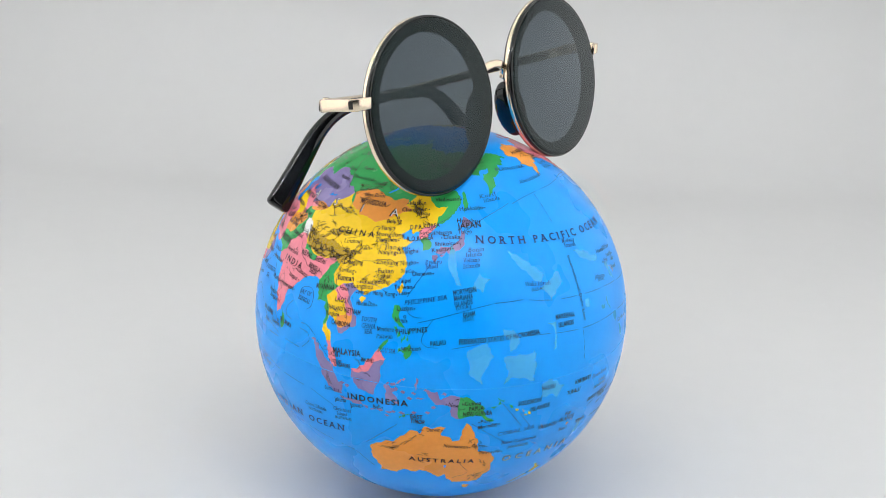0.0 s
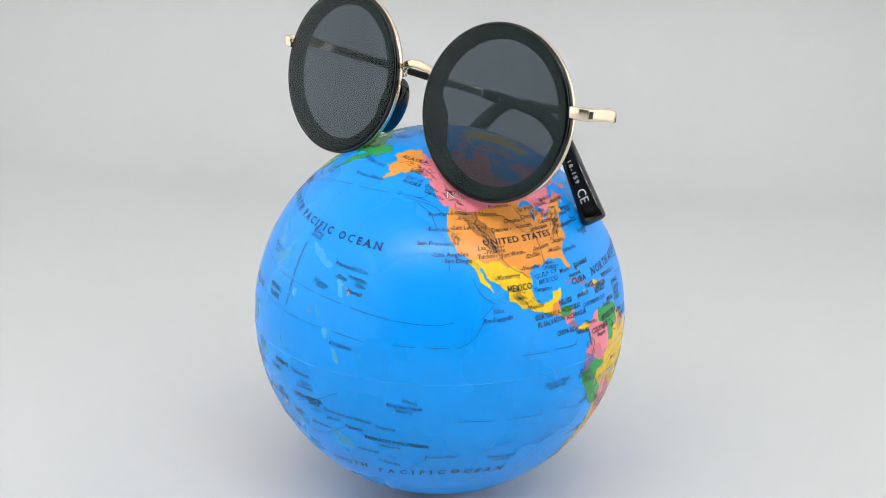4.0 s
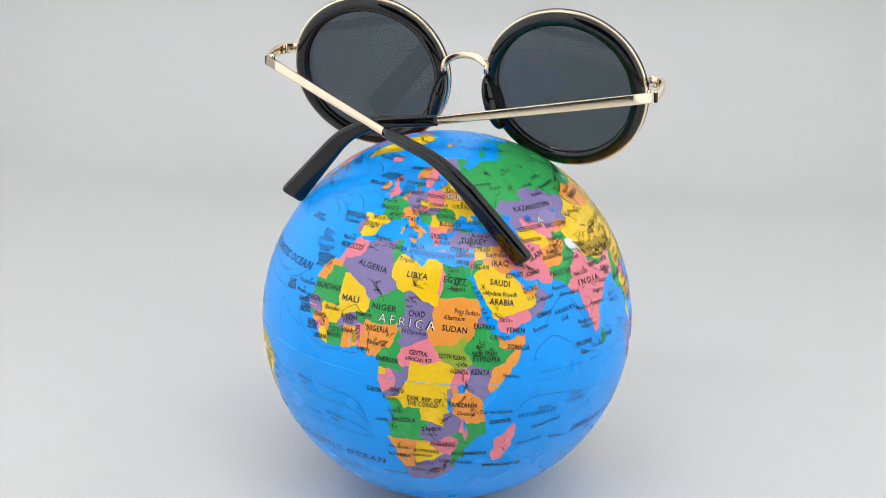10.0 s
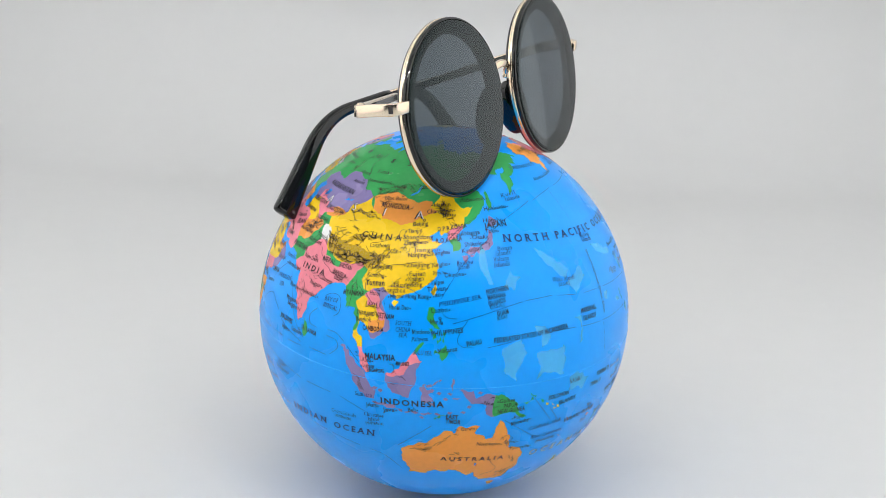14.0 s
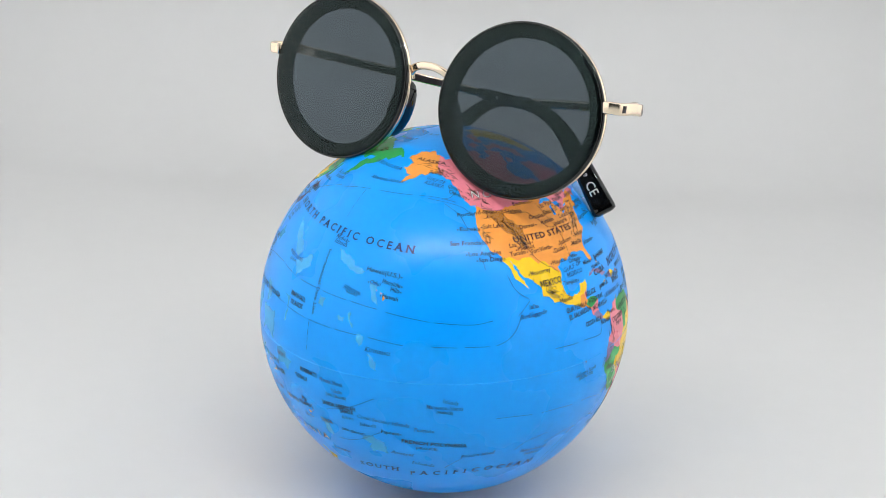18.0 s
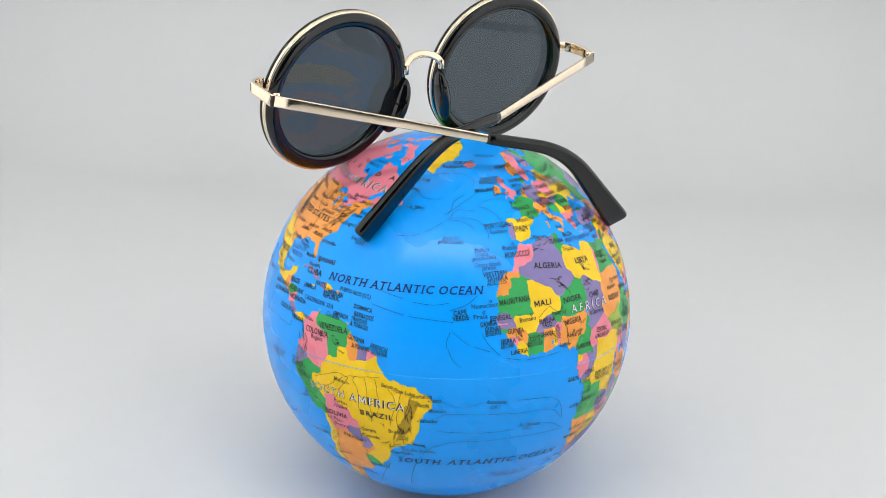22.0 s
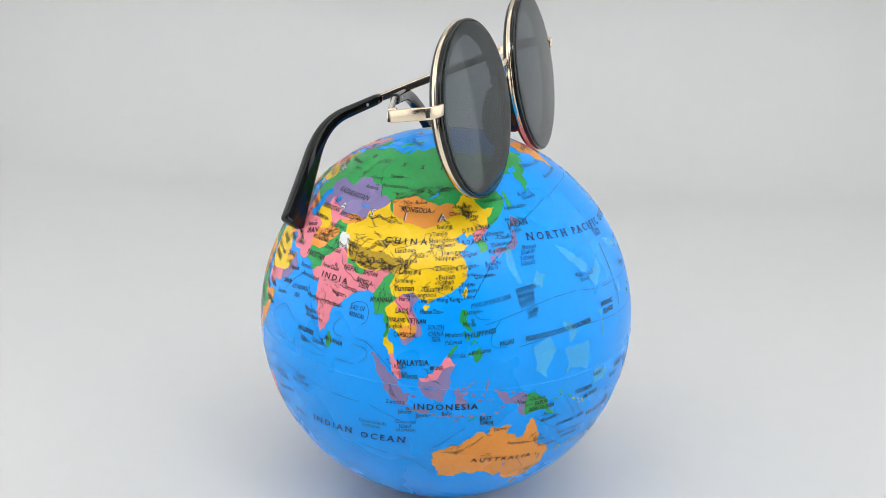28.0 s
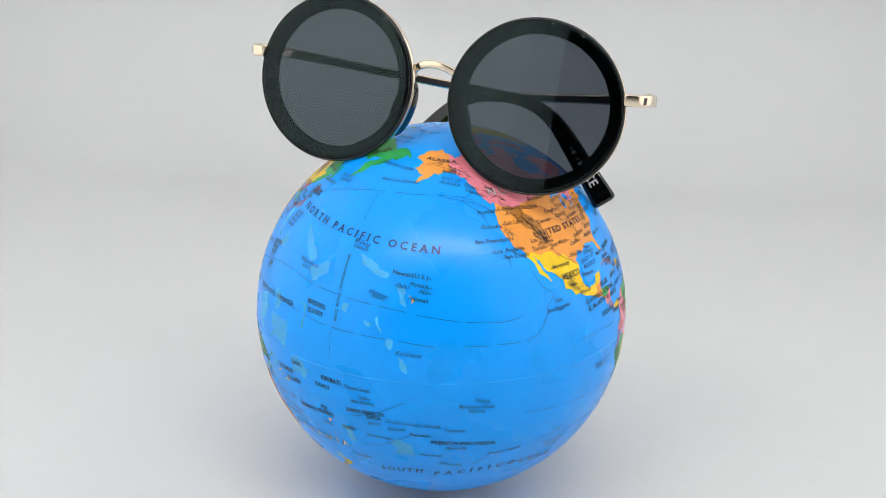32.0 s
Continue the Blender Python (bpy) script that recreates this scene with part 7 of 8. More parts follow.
# mountain ranges: a line of longitudes and latitudes, then how many strokes, and how long and wide they are
RANGES = [
    ([(78, 35), (84, 31), (92, 29.5), (99, 30)], 42, 3.2, 1.0), ([(80, 36), (90, 36.5), (100, 37)], 22, 3.4, 0.8), ([(76, 41), (86, 43), (95, 43)], 14, 3.0, 0.7), ([(100, 26), (102, 30), (104, 34)], 30, 2.6, 0.5),
    ([(108, 25), (114, 26), (118, 27)], 16, 2.4, 0.4), ([(108, 33), (112, 36), (115, 41)], 12, 2.2, 0.5), ([(119, 50), (124, 46), (128, 43)], 12, 2.8, 0.7), ([(88, 49), (98, 48), (108, 48)], 10, 2.6, 0.6),
    ([(86, 51), (98, 53), (112, 55), (125, 56), (135, 57)], 44, 3.0, 0.8), ([(130, 64), (140, 66), (150, 64), (162, 66)], 34, 3.2, 0.9), ([(59, 53), (60, 60), (63, 66)], 12, 2.8, 0.5), ([(46, 36), (51, 32), (57, 29)], 12, 2.8, 0.7),
    ([(64, 33), (69, 35.5), (72, 37)], 14, 2.2, 0.7), ([(74, 20), (75.5, 15), (77, 11)], 12, 2.0, 0.4), ([(76, 22), (82, 21)], 7, 2.0, 0.5), ([(30, 38), (36, 38), (42, 39.5)], 10, 2.2, 0.6), ([(37, 27), (41, 21), (44, 16)], 9, 3.0, 0.5),
    ([(-6, 31), (0, 34), (6, 35)], 8, 2.8, 0.6), ([(4, 24), (7, 22)], 6, 3.6, 1.0), ([(16, 21), (19, 20)], 5, 2.6, 0.8), ([(16, 27), (21, 25)], 4, 3.6, 0.7), ([(36, 12), (38, 9), (40, 7)], 10, 2.2, 0.7), ([(34, 3), (35, -3), (36, -8)], 12, 3.2, 0.6), ([(9, 7), (12, 10)], 6, 2.4, 0.8),
    ([(29, -2), (30, -8), (28, -12)], 9, 2.8, 0.5), ([(14, -10), (15, -15), (16, -22), (19, -32)], 12, 2.4, 0.5), ([(24, -32), (29, -29), (31, -24)], 12, 2.6, 0.6), ([(47, -16), (47, -23)], 5, 2.6, 0.4), ([(-12, 11), (-8, 8)], 6, 2.4, 0.8), ([(30, 27), (33, 25)], 4, 2.4, 0.8),
    ([(-77, 7), (-76, 1), (-79, -5), (-75, -12), (-69, -17)], 34, 2.6, 0.6), ([(-68, -20), (-69, -28), (-70, -36), (-72, -45)], 26, 2.6, 0.5), ([(-66, 6), (-61, 4)], 6, 2.2, 0.6), ([(-41, -8), (-42, -14), (-44, -20), (-49, -25)], 16, 3.4, 0.8), ([(-55, -12), (-49, -16)], 8, 2.6, 0.6),
    ([(-107, 26), (-101, 21), (-97, 18)], 10, 2.6, 0.6), ([(-122, 40), (-119, 36)], 8, 3.0, 0.5), ([(-121, 47), (-113, 44), (-110, 38), (-106, 33)], 26, 2.8, 0.7), ([(-127, 56), (-121, 52), (-117, 49)], 16, 3.0, 0.7), ([(-150, 63), (-140, 62), (-132, 60)], 14, 3.2, 0.8), ([(-84, 35), (-79, 39), (-73, 43)], 10, 3.0, 0.8),
    ([(-72, 66), (-66, 65)], 5, 2.0, 0.6), ([(7, 45), (11, 46.5), (14, 47)], 7, 1.8, 0.5), ([(23, 47), (25, 45)], 5, 1.8, 0.4), ([(8, 61), (14, 65)], 7, 2.0, 0.4), ([(-4, 40), (0, 42)], 5, 2.0, 0.5), ([(100, 4), (102, 3)], 3, 1.6, 0.4), ([(111, 2), (115, 2)], 4, 2.2, 0.6),
    ([(137, -4), (143, -6)], 6, 2.0, 0.5), ([(145, -17), (149, -23), (151, -30), (147, -36)], 16, 2.8, 0.6), ([(118, -22), (124, -18), (131, -15)], 8, 2.6, 0.7), ([(130, -24), (134, -24)], 5, 2.8, 0.6), ([(138, 36), (140, 39)], 4, 1.8, 0.4), ([(95, 25), (97, 20)], 8, 2.2, 0.4), ([(104, 20), (107, 15)], 8, 2.2, 0.3)]


def ranges():
    rng = random.Random(5)
    for line, count, length, width in RANGES:
        pts, faces = [], []
        for _ in range(count * 4 // 3):
            s = rng.uniform(0, len(line) - 1.001)
            i = int(s)
            u, w = line[i], line[i + 1]
            c = (u[0] + (w[0] - u[0]) * (s - i) + rng.gauss(0, 0.9), u[1] + (w[1] - u[1]) * (s - i) + rng.gauss(0, 0.9))
            a = math.atan2(w[1] - u[1], w[0] - u[0]) + rng.gauss(0, 0.45)
            half, fat, bow = length * rng.uniform(0.25, 0.6), width * rng.uniform(0.3, 0.95), rng.gauss(0, 0.5)
            k, n = len(pts), 7
            for j in range(n):
                t = j / (n - 1) * 2 - 1
                wide = fat * (1 - t * t) * rng.uniform(0.55, 1.25) + 0.04
                off = bow * (1 - t * t) + rng.gauss(0, 0.08)
                for e in (-1, 1):
                    x, y = half * t, off + e * wide / 2
                    pts.append((c[0] + (x * math.cos(a) - y * math.sin(a)) / math.cos(radians(c[1])), c[1] + x * math.sin(a) + y * math.cos(a)))
            for j in range(n - 1):
                q = k + 2 * j
                faces += [(q, q + 1, q + 3), (q, q + 3, q + 2)]
        patch("relief_shading", spread_out(np.array(pts)), faces, SHADE_INK, LIFT["relief"], "translucent brown strokes that mark mountains", kind="stuff")


ranges()

PLATEAU_INK = ink("plateau_tint", (0.16, 0.10, 0.03), 0.4)
PLATEAU_INK.node_tree.nodes["Principled BSDF"].inputs["Alpha"].default_value = 0.38
PLATEAUS = [[(76.5, 35.5), (80, 35), (86, 34.2), (93, 33.6), (99, 33), (102, 30), (99, 28.4), (92, 28.4), (85, 29.2), (80, 31.2)], [(88, 36), (92, 37.5), (95, 36.5), (91, 35)], [(-85, 34.5), (-80, 38.5), (-74, 43), (-72, 44), (-75, 41), (-80, 36)],
            [(-42, -5), (-39, -7), (-41, -14), (-43, -20), (-46, -22), (-44, -14)], [(-120, 47), (-112, 46), (-106, 40), (-107, 34), (-110, 38), (-116, 42)], [(121, 51), (124, 49), (123, 45), (120, 47)], [(16, 26.5), (18, 28), (17.5, 24.5)], [(28.6, 24.5), (30.5, 26), (31, 24)],
            [(116, -22), (121, -21), (126, -18), (121, -23)], [(64, 34), (69, 36), (71, 36), (68, 33.5)], [(-105, 24), (-102, 24), (-99, 19), (-101, 19)], [(99, 1), (101, -1), (104, -5), (102, -2)], [(24, -30), (28, -31), (31, -26), (29, -28)], [(52, 32), (57, 29), (56, 28), (51, 31)]]


def plateaus():
    for loop in PLATEAUS:
        edge = ring(loop, 0.8, 0.12)
        v, f, mid = triangles([edge], grid(edge))
        patch("highland_tint", spread_out(v), f[within(mid, edge)], PLATEAU_INK, LIFT["lake"], "translucent brown tint of a highland")


plateaus()


def strokes(lines, wide):
    """Thin drawn lines as flat ribbons."""
    pts, faces = [], []
    for line in lines:
        fine = glide([(x, y, 0) for x, y in line], 6)
        k = len(pts)
        for i, p in enumerate(fine):
            w = fine[min(i + 1, len(fine) - 1)] - fine[max(i - 1, 0)]
            c = math.cos(radians(p.y))
            w = Vector((w.x * c, w.y)).normalized()
            for e in (-1, 1):
                pts.append((p.x - e * w.y * wide / c, p.y + e * w.x * wide))
        for i in range(len(fine) - 1):
            q = k + 2 * i
            faces += [(q, q + 1, q + 3), (q, q + 3, q + 2)]
    return np.array(pts), faces


def currents():
    for k in range(0, len(CURRENTS), 6):
        pts, faces = strokes(CURRENTS[k:k + 6], 0.058)
        patch("current_line", pts, faces, NAVY_INK, LIFT["line"], "thin navy lines of ocean currents", kind="stuff")
    rng = random.Random(9)
    rivers = [[(-4, 14), (0, 17), (4, 13), (6, 8), (6, 5)], [(-72.3, -5.7), (-65.0, -3.5), (-59.1, -2.8), (-53.3, -1.6), (-50.2, -1.6)], [(-58.3, -2.7), (-56.9, -6.9), (-56.4, -14.2)], [(-54.7, -2.3), (-54.0, -8.1), (-53.1, -15.6)], [(-51.6, -2.0), (-50.4, -6.2), (-51.0, -12.7)], [(-47.6, -4.4), (-46.1, -9.0), (-47.5, -15.9)],
              [(-43.7, -5.0), (-45.2, -12.3), (-45.9, -18.5)], [(-41.4, -5.7), (-42.3, -11.3)], [(-68.3, -8.1), (-65.1, -5.8), (-62.0, -3.3)], [(-65.3, -10.7), (-62.8, -7.0), (-60.2, -3.2)], [(-56, -18), (-58, -26), (-58, -33)], [(95, 34), (103, 30), (110, 30), (118, 31), (121, 31.5)], [(97, 35), (104, 37), (108, 40), (111, 36), (118, 37.5)], [(99, 25), (101, 20), (105, 16), (106, 11)], [(96, 25), (95, 20), (95, 16)],
              [(78, 30), (82, 26), (88, 24)], [(73, 34), (71, 29), (68, 25)], [(82, 50), (76, 55), (69, 60), (68, 66)], [(-94, 47), (-91, 40), (-90, 35), (-91, 30)],
              [(-112, 46), (-101, 45), (-95, 40), (-90, 38.5)], [(-106, 38), (-106, 33), (-100, 28), (-97, 26)], [(-134, 64), (-148, 65), (-158, 63)], [(-120, 62), (-126, 66), (-134, 69)], [(23, -12), (27, -17), (33, -17), (36, -18.5)], [(52, 55), (48, 52), (46, 48)], [(142, -27), (145, -32), (140, -35)]]
    for k in range(0, len(rivers), 13):
        lines = []
        for r in rivers[k:k + 13]:
            fine = glide([(x, y, 0) for x, y in r], 3)
            lines.append([(p.x + rng.gauss(0, 0.3), p.y + rng.gauss(0, 0.3)) for p in fine])
        pts, faces = strokes(lines, 0.06)
        patch("river_line", spread_out(pts), faces, BLACK_INK, LIFT["line"], "thin dark river lines", kind="stuff")


currents()

PALE_FILM = ink("pale_scuff", (0.12, 0.64, 1.0))
PALE_FILM.node_tree.nodes["Principled BSDF"].inputs["Alpha"].default_value = 0.50


def scuffs():
    for loop in SCUFFS:
        edge = ring(loop, 0.8, 0.10)
        v, f, mid = triangles([edge], grid(edge, 1.2))
        patch("scuff", v, f[within(mid, edge)], PALE_FILM, LIFT["relief"], "pale worn patch in the blue print")


scuffs()


def glyphs(offset):
    """Outlines of all the letters, with their widths; heights are in capitals."""
    need = sorted({c for w in WORDS for c in w[0] if c != " "} | set("18-159CEMW"))
    made = {}
    for c in need:
        for key, text in ((c, c), (c + "w", "H" + c + "H")):
            cu = bpy.data.curves.new("letter", "FONT")
            cu.body, cu.resolution_u, cu.offset = text, 2, 0.0 if c == "M" else offset
            made[key] = new("letter", cu)
    for key, text in (("HH", "HH"), ("HspH", "H H"), ("Hcap", "H")):
        cu = bpy.data.curves.new("letter", "FONT")
        cu.body, cu.resolution_u = text, 2
        made[key] = new("letter", cu)
    dg = bpy.context.evaluated_depsgraph_get()
    shape = {}
    for key, ob in made.items():
        ev = ob.evaluated_get(dg)
        me = ev.to_mesh()
        me.calc_loop_triangles()
        co = np.array([v.co[:2] for v in me.vertices]).reshape(-1, 2)
        shape[key] = (co, np.array([t.vertices[:] for t in me.loop_triangles]).reshape(-1, 3))
        ev.to_mesh_clear()
    for ob in made.values():
        cu = ob.data
        bpy.data.objects.remove(ob)
        bpy.data.curves.remove(cu)
    span = {k: s[0][:, 0].max() - s[0][:, 0].min() for k, s in shape.items()}
    cap = shape["Hcap"][0][:, 1].max()
    out = {c: (shape[c][0] / cap, shape[c][1], (span[c + "w"] - span["HH"]) / cap) for c in need}
    e, (co, _, adv) = offset / cap, out["M"]
    x0, x1, stem = co[:, 0].min() - e, co[:, 0].max() + e, 0.15 + 2 * e
    half, lo, hi = (x0 + x1) / 2, -e, 1 + e
    quads = [(x0, lo, x0 + stem, lo, x0 + stem, hi, x0, hi), (x1 - stem, lo, x1, lo, x1, hi, x1 - stem, hi),
             (x0 + stem, hi - 0.36 - 2 * e, half, 0.06 - e, half, 0.42 + e, x0 + stem, hi), (half, 0.06 - e, x1 - stem, hi - 0.36 - 2 * e, x1 - stem, hi, half, 0.42 + e)]
    out["M"] = (np.array(quads).reshape(-1, 2), np.array([(4 * k + a, 4 * k + b, 4 * k + c) for k in range(4) for a, b, c in ((0, 1, 2), (0, 2, 3))]), adv)
    out[" "] = (np.zeros((0, 2)), np.zeros((0, 3), int), (span["HspH"] - span["HH"]) / cap)
    return out


def serifs(letters):
    """The same letters with a fine slab at the end of each stem."""
    out = {}
    for c, (co, tri, adv) in letters.items():
        co, tri = list(map(tuple, co)), [tuple(t) for t in tri]
        count = collections.Counter(frozenset(e) for t in tri for e in ((t[0], t[1]), (t[1], t[2]), (t[2], t[0])))
        ends = []
        for e in [e for e, k in count.items() if k == 1]:
            (x0, y0), (x1, y1) = (co[i] for i in e)
            for level, way in ((0.0, 1), (1.0, -1)):
                if abs(y0 - level) < 0.03 and abs(y1 - level) < 0.03 and 0.05 < abs(x1 - x0) < 0.3 and c.isalpha() and c not in "OQCGSUJoesacu":
                    ends.append((min(x0, x1) - 0.13, max(x0, x1) + 0.13, level, level + 0.075 * way))
        for x0, x1, y0, y1 in ends:
            k = len(co)
            co += [(x0, y0), (x1, y0), (x1, y1), (x0, y1)]
            tri += [(k, k + 1, k + 2), (k, k + 2, k + 3)]
        out[c] = (np.array(co).reshape(-1, 2), np.array(tri, int).reshape(-1, 3), adv + (0.10 if ends else 0.04))
    return out


PLAIN, BOLD, THIN, HEAVY = glyphs(0.006), glyphs(0.019), glyphs(-0.014), glyphs(0.026)
ROMAN, BOOK = serifs(glyphs(0.014)), serifs(glyphs(0.002))
STYLES = {  # capital height in millimetres, letters, ink, slant
    "o": (2.55, ROMAN, NAVY_INK, 0.24), "O": (2.55, ROMAN, NAVY_INK, 0.0), "k": (2.75, THIN, WHITE_INK, 0.0), "c": (1.85, BOLD, BLACK_INK, 0.0), "C": (2.0, BOLD, BLACK_INK, 0.0),
    "s": (1.55, BOLD, BLACK_INK, 0.0), "t": (1.45, PLAIN, BLACK_INK, 0.0), "i": (1.4, BOOK, NAVY_INK, 0.2), "j": (1.05, PLAIN, BLACK_INK, 0.0), "v": (1.25, PLAIN, BLACK_INK, 0.0)}


def set_word(text, width, high, letters, slant, most=1.12):
    """Flat triangles of a word, centred, in millimetres: capitals high, spaced out or condensed to the width."""
    own = sum(letters[c][2] for c in text) * high
    squeeze = min(most, width / own)
    gap = (width - own * squeeze) / max(1, len(text) - 1)
    x, pts, faces, k = -width / 2, [], [], 0
    for c in text:
        co, tri, adv = letters[c]
        if len(co):
            pts.append(np.stack([x + (co[:, 0] + slant * co[:, 1]) * high * squeeze, (co[:, 1] - 0.5) * high], -1))
            faces.append(tri + k)
            k += len(co)
        x += adv * high * squeeze + gap
    return np.concatenate(pts), np.concatenate(faces)


CAPITALS = {"Lisbon", "Madrid", "Rabat", "Bamako", "Niamey", "Cairo", "Baghdad", "Rome", "Athens", "Ankara", "Paris", "London", "Moscow", "Kiev", "Khartoum", "Abuja", "Addis Ababa", "New Delhi", "Tehran", "Kabul", "Islamabad", "Colombo", "Beijing", "Tokyo", "Seoul", "Manila", "Bangkok",
            "Hanoi", "Jakarta", "Ulan Bator", "Astana", "Ottawa", "Washington D.C.", "Havana", "Mexico", "Caracas", "Bogota", "Quito", "Lima", "Brasilia", "Luanda", "Lusaka", "Dodoma", "N'Djamena", "Tripoli", "Riyadh", "Stockholm", "Kinshasa", "Canberra", "Nouakchott", "Praia"}


def lettering():
    small = {}
    rng = random.Random(3)
    for text, lon, lat, width, slope, style in WORDS:
        high, letters, material, slant = STYLES[style]
        if style in "cs":
            high = min(high, max(1.25, width / len(text) * 1.7))
        most = 0.98 if style in "koO" else 1.1
        co, faces = set_word(text, width, high, letters, slant, most)
        if style == "t":  # the town's dot
            k, a = len(co), np.arange(7) * 2 * np.pi / 7
            end = rng.choice((-1, 1)) * (width / 2 + 0.5)
            co = np.concatenate([co, np.stack([end + 0.24 * np.cos(a), -0.3 + 0.24 * np.sin(a)], -1)])
            faces = np.concatenate([faces, [(k, k + i, k + i + 1) for i in range(1, 6)]])
            if text in CAPITALS:  # an open ring for a seat of government
                co, faces = co[:k], faces[:-5]
                a = np.arange(12) * 2 * np.pi / 12
                co = np.concatenate([co, *[np.stack([0.25 * width + r * np.cos(a), 1.15 + r * np.sin(a)], -1) for r in (0.30, 0.48)]])
                faces = np.concatenate([faces, [t for i in range(12) for t in ((k + i, k + 12 + i, k + 12 + (i + 1) % 12), (k + i, k + 12 + (i + 1) % 12, k + (i + 1) % 12))]])

        def wrap(p):
            s, c = math.sin(radians(slope)), math.cos(radians(slope))
            e, n = (p[:, 0] * c - p[:, 1] * s) * MM / RADIUS, (p[:, 0] * s + p[:, 1] * c) * MM / RADIUS
            return np.stack([lon + np.degrees(e) / math.cos(radians(lat)), lat + np.degrees(n)], -1)
        if style in "tijv":
            small.setdefault((round(lon / 30), round(lat / 30), style in "i"), []).append((wrap(co), faces))
            continue
        ob = patch("lettering", wrap(co), faces, material, LIFT["word"])
        if style == "k":
            back, bf = set_word(text, width, high, HEAVY, slant, most)
            patch("lettering_outline", wrap(back), bf, BLACK_INK, LIFT["halo"])
    for (_, _, sea), words in small.items():
        pts, faces, k = [], [], 0
        for p, f in words:
            pts.append(p), faces.append(f + k)
            k += len(p)
        patch("small_lettering", np.concatenate(pts), np.concatenate(faces), NAVY_INK if sea else BLACK_INK, LIFT["word"], "fine printed place names", kind="stuff")


lettering()

def tip_marks():
    """The size and the conformity mark in grey on the inner side of one temple tip."""
    ob, line = TIPS[-1]
    length = [0.0]
    for a, b in zip(line, line[1:]):
        length.append(length[-1] + (b - a).length)
    for text, start, width, high in (("18-159", length[-1] / MM - 23.0, 9.0, 1.5), ("CE", length[-1] / MM - 12.0, 5.2, 3.1)):
        co, faces = set_word(text, width, high, PLAIN, 0)
        out = []
        for x, y in co:
            s = (start + width / 2 + x) * MM
            i = max(k for k in range(len(line) - 1) if length[k] <= s)
            t = (s - length[i]) / (length[i + 1] - length[i])
            p = line[i].lerp(line[i + 1], t)
            w0, w1 = (line[i + 1] - line[max(i - 1, 0)]).normalized(), (line[min(i + 2, len(line) - 1)] - line[i]).normalized()
            way = w0.lerp(w1, t).normalized()
            side = way.cross(Vector((0, 0, 1))).normalized()
            q = i / (len(line) - 1)
            top, a = side.cross(way), radians(TWIST * q)
            face, along = side * math.cos(a) + top * math.sin(a), top * math.cos(a) - side * math.sin(a)
            out.append(p + face * ((3.0 + 0.6 * q) / 2 + 0.08) * MM + along * y * MM)
        me = bpy.data.meshes.new("mark")
        me.from_pydata([tuple(v) for v in out], [], faces.tolist())
        me.materials.append(GREY_INK)
        mark = new("mark", me)
        mark.parent = ob.parent


tip_marks()
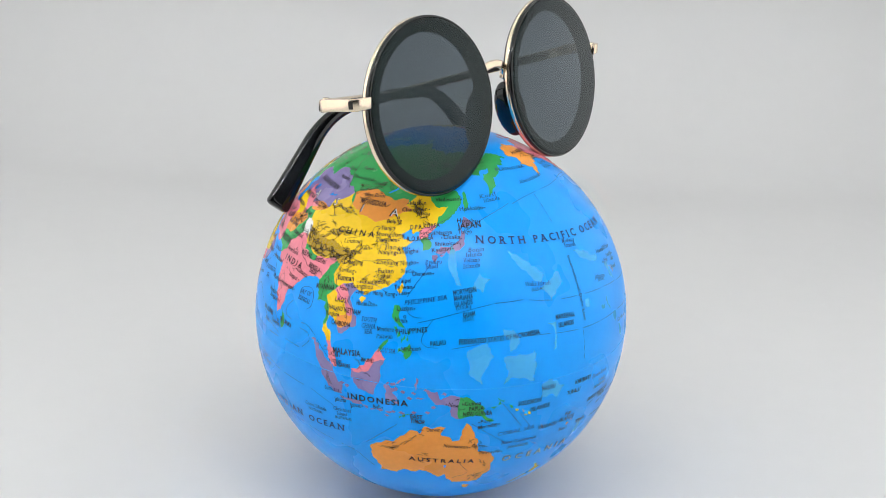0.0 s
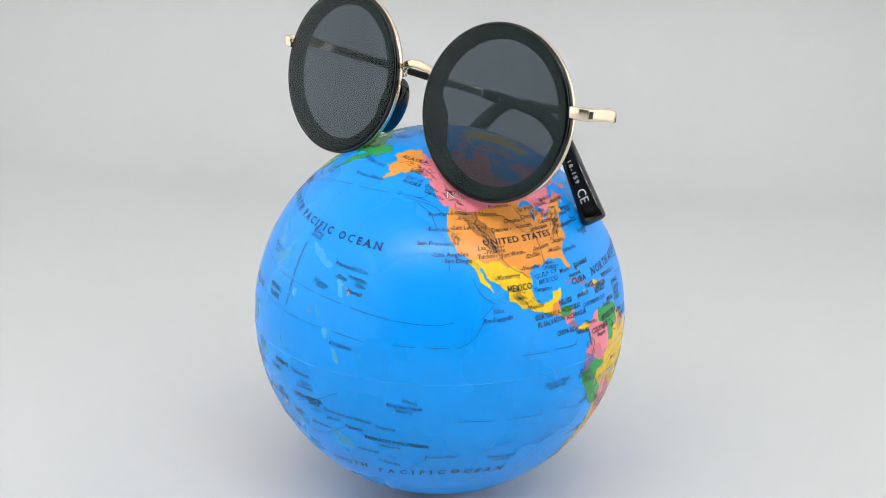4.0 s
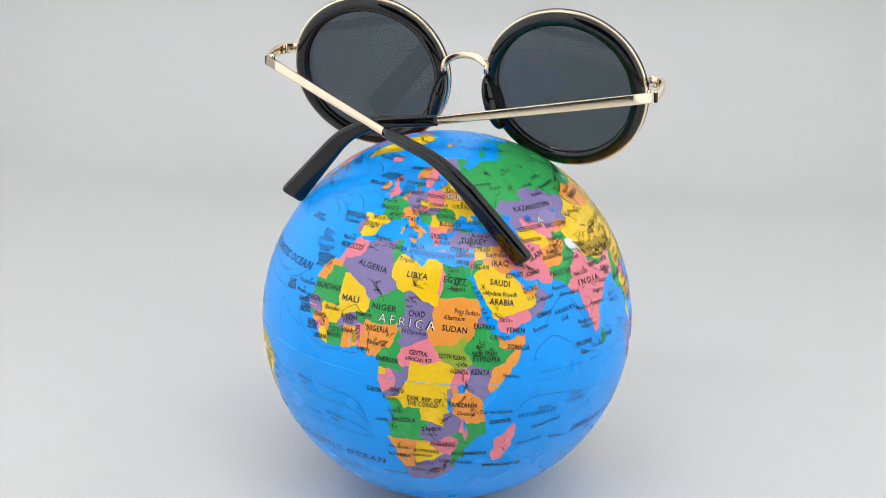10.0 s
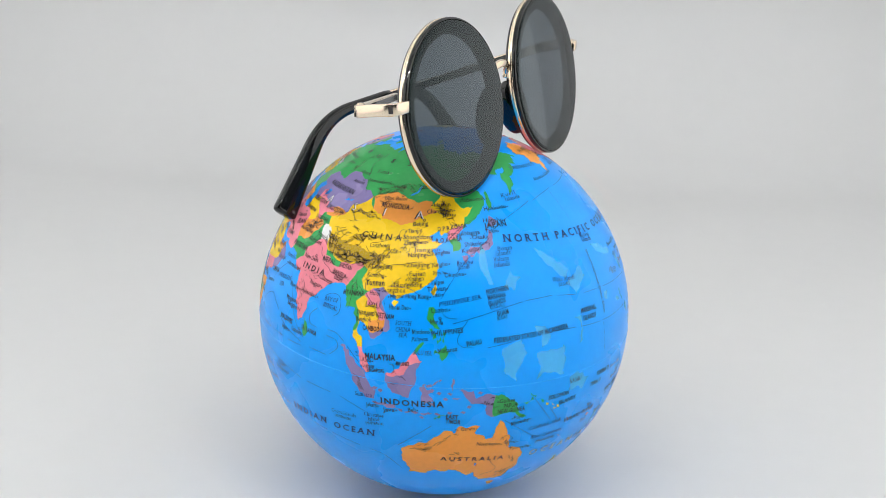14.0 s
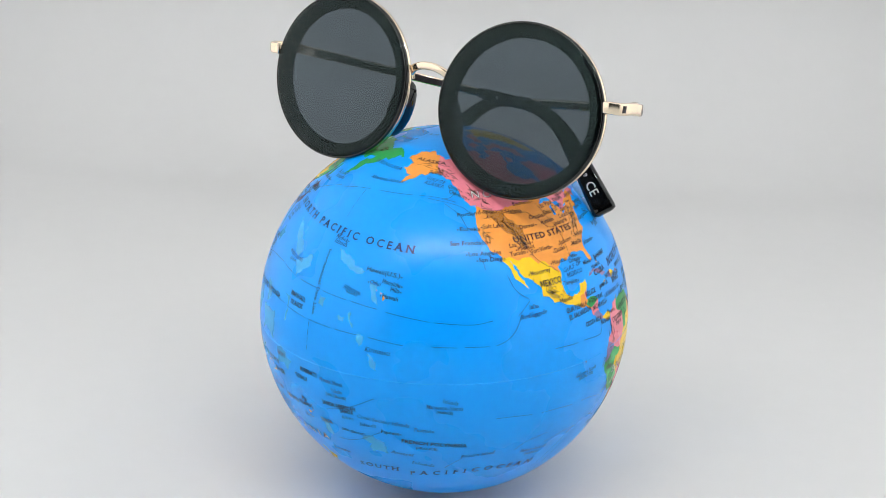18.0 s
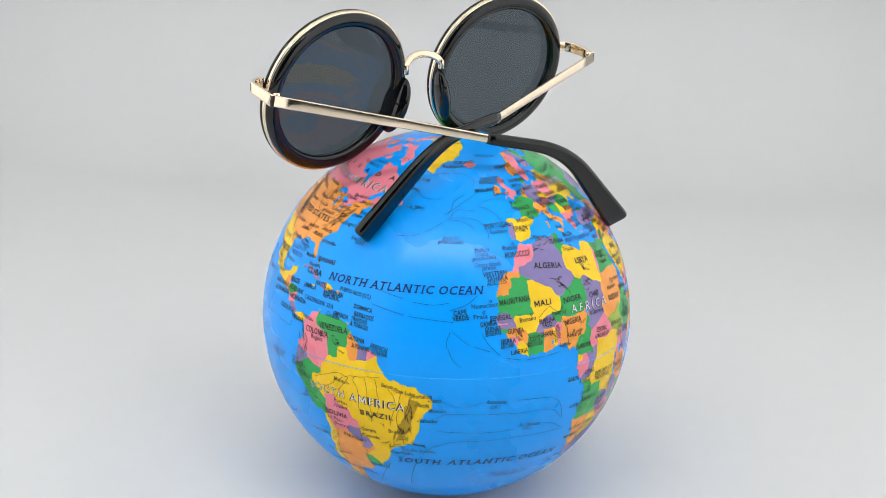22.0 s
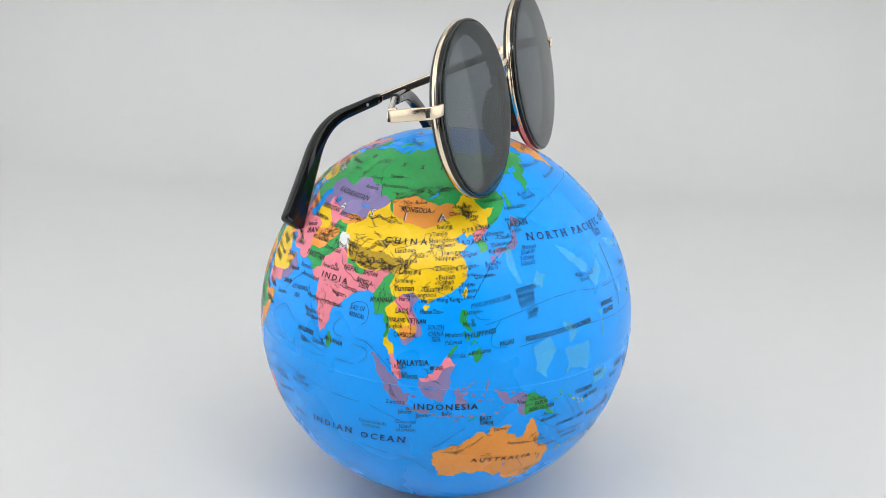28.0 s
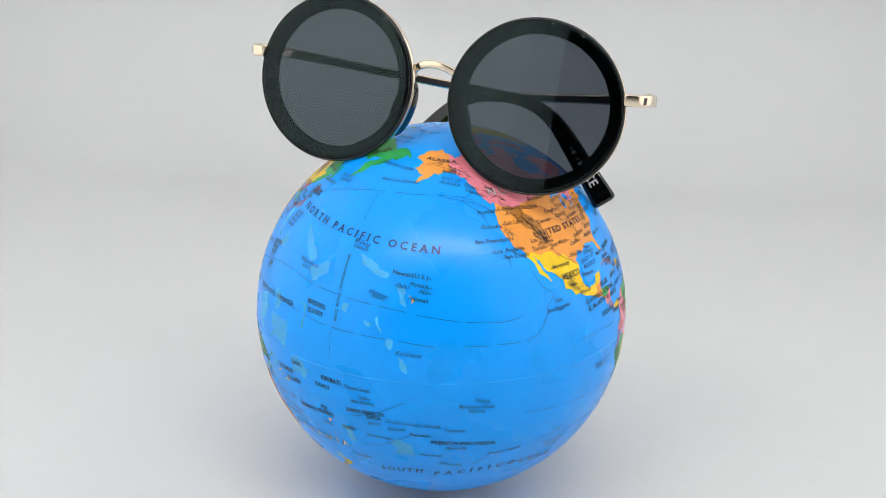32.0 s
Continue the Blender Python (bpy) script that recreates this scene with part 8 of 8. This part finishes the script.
# ---- what moves: the globe turns on the spot and carries the sunglasses ----
PRINT = pose(0, 0, 0, -0.511, -1.476, 135.601)      # the print on the shell
PERCH = pose(0.0150, -0.0081, 0.0812, 0, 0, 54.2)    # the sunglasses on the globe
SPIN = [  # seconds, place of the centre, lean, sway and turn in degrees
    (0.0, -0.00134, -0.00300, 0.06687, 0.14, -0.21, 0.49), (0.5, -0.00138, -0.00240, 0.06647, 0.06, -0.13, -11.38),
    (1.0, -0.00143, -0.00195, 0.06597, 0.02, -0.07, -23.37), (1.5, -0.00152, -0.00175, 0.06549, 0.05, -0.09, -35.52),
    (2.0, -0.00163, -0.00179, 0.06523, 0.15, -0.15, -47.80), (2.5, -0.00171, -0.00190, 0.06539, 0.27, -0.20, -60.20),
    (3.0, -0.00175, -0.00192, 0.06592, 0.36, -0.20, -72.70), (3.5, -0.00178, -0.00182, 0.06654, 0.41, -0.13, -85.32),
    (4.0, -0.00178, -0.00166, 0.06684, 0.43, -0.02, -98.06), (4.5, -0.00174, -0.00144, 0.06662, 0.42, 0.13, -110.94),
    (5.0, -0.00164, -0.00113, 0.06600, 0.36, 0.29, -123.97), (5.5, -0.00151, -0.00067, 0.06535, 0.23, 0.39, -137.16),
    (6.0, -0.00138, -0.00012, 0.06494, 0.04, 0.39, -150.48), (6.5, -0.00117, 0.00037, 0.06479, -0.15, 0.31, -163.84),
    (7.0, -0.00083, 0.00061, 0.06472, -0.26, 0.19, -177.11), (7.5, -0.00035, 0.00051, 0.06460, -0.26, 0.07, -190.21),
    (8.0, 0.00016, 0.00016, 0.06444, -0.19, -0.02, -203.15), (8.5, 0.00056, -0.00025, 0.06438, -0.11, -0.09, -215.95),
    (9.0, 0.00081, -0.00059, 0.06445, -0.07, -0.11, -228.66), (9.5, 0.00091, -0.00084, 0.06457, -0.09, -0.10, -241.29),
    (10.0, 0.00086, -0.00101, 0.06465, -0.15, -0.08, -253.84), (10.5, 0.00069, -0.00113, 0.06471, -0.22, -0.07, -266.30),
    (11.0, 0.00050, -0.00125, 0.06484, -0.26, -0.07, -278.68), (11.5, 0.00036, -0.00139, 0.06509, -0.23, -0.02, -290.98),
    (12.0, 0.00028, -0.00154, 0.06543, -0.10, 0.07, -303.21), (12.5, 0.00022, -0.00161, 0.06579, 0.08, 0.17, -315.30),
    (13.0, 0.00011, -0.00150, 0.06611, 0.22, 0.19, -327.19), (13.5, -0.00005, -0.00114, 0.06628, 0.25, 0.10, -338.86),
    (14.0, -0.00027, -0.00058, 0.06619, 0.18, -0.05, -350.45), (14.5, -0.00048, 0.00006, 0.06581, 0.08, -0.17, -362.11),
    (15.0, -0.00062, 0.00064, 0.06521, -0.03, -0.23, -373.96), (15.5, -0.00067, 0.00108, 0.06465, -0.12, -0.23, -386.00),
    (16.0, -0.00061, 0.00133, 0.06440, -0.16, -0.23, -398.16), (16.5, -0.00046, 0.00140, 0.06460, -0.14, -0.24, -410.43),
    (17.0, -0.00030, 0.00129, 0.06512, -0.07, -0.25, -422.80), (17.5, -0.00023, 0.00106, 0.06572, 0.08, -0.26, -435.33),
    (18.0, -0.00028, 0.00080, 0.06615, 0.28, -0.23, -448.02), (18.5, -0.00044, 0.00063, 0.06630, 0.45, -0.16, -460.90),
    (19.0, -0.00061, 0.00060, 0.06624, 0.49, -0.07, -473.92), (19.5, -0.00072, 0.00070, 0.06604, 0.39, 0.04, -487.06),
    (20.0, -0.00070, 0.00089, 0.06577, 0.20, 0.14, -500.31), (20.5, -0.00052, 0.00111, 0.06543, -0.01, 0.22, -513.67),
    (21.0, -0.00019, 0.00126, 0.06510, -0.17, 0.27, -527.11), (21.5, 0.00022, 0.00129, 0.06488, -0.23, 0.26, -540.49),
    (22.0, 0.00062, 0.00116, 0.06486, -0.23, 0.19, -553.66), (22.5, 0.00091, 0.00092, 0.06501, -0.19, 0.08, -566.55),
    (23.0, 0.00105, 0.00059, 0.06515, -0.12, -0.04, -579.21), (23.5, 0.00106, 0.00020, 0.06513, -0.03, -0.14, -591.75),
    (24.0, 0.00096, -0.00024, 0.06487, 0.08, -0.20, -604.24), (24.5, 0.00083, -0.00068, 0.06453, 0.17, -0.21, -616.71),
    (25.0, 0.00074, -0.00107, 0.06438, 0.19, -0.19, -629.18), (25.5, 0.00071, -0.00138, 0.06459, 0.13, -0.17, -641.63),
    (26.0, 0.00074, -0.00166, 0.06509, 0.04, -0.17, -653.98), (26.5, 0.00077, -0.00195, 0.06561, -0.01, -0.20, -666.15),
    (27.0, 0.00074, -0.00221, 0.06593, -0.01, -0.26, -678.10), (27.5, 0.00063, -0.00232, 0.06605, 0.02, -0.34, -689.88),
    (28.0, 0.00047, -0.00214, 0.06611, 0.02, -0.39, -701.59), (28.5, 0.00029, -0.00159, 0.06622, -0.02, -0.40, -713.33),
    (29.0, 0.00012, -0.00082, 0.06630, -0.10, -0.36, -725.12), (29.5, -0.00009, -0.00005, 0.06620, -0.15, -0.28, -736.95),
    (30.0, -0.00032, 0.00053, 0.06592, -0.11, -0.20, -748.83), (30.5, -0.00057, 0.00083, 0.06573, 0.02, -0.13, -760.81),
    (31.0, -0.00081, 0.00080, 0.06588, 0.21, -0.10, -772.98), (31.5, -0.00105, 0.00048, 0.06645, 0.42, -0.13, -785.40),
    (32.0, -0.00131, 0.00003, 0.06720, 0.62, -0.18, -798.02)]


def spin(row):
    t, x, y, z, lean, sway, turn = row
    return pose(x, y, z, lean) @ pose(0, 0, 0, 0, sway) @ pose(0, 0, 0, 0, 0, turn)


def motions():
    walk(GLOBE, [(row[0], spin(row) @ PRINT) for row in SPIN])
    walk(GLASSES, [(row[0], spin(row) @ PERCH) for row in SPIN])


motions()
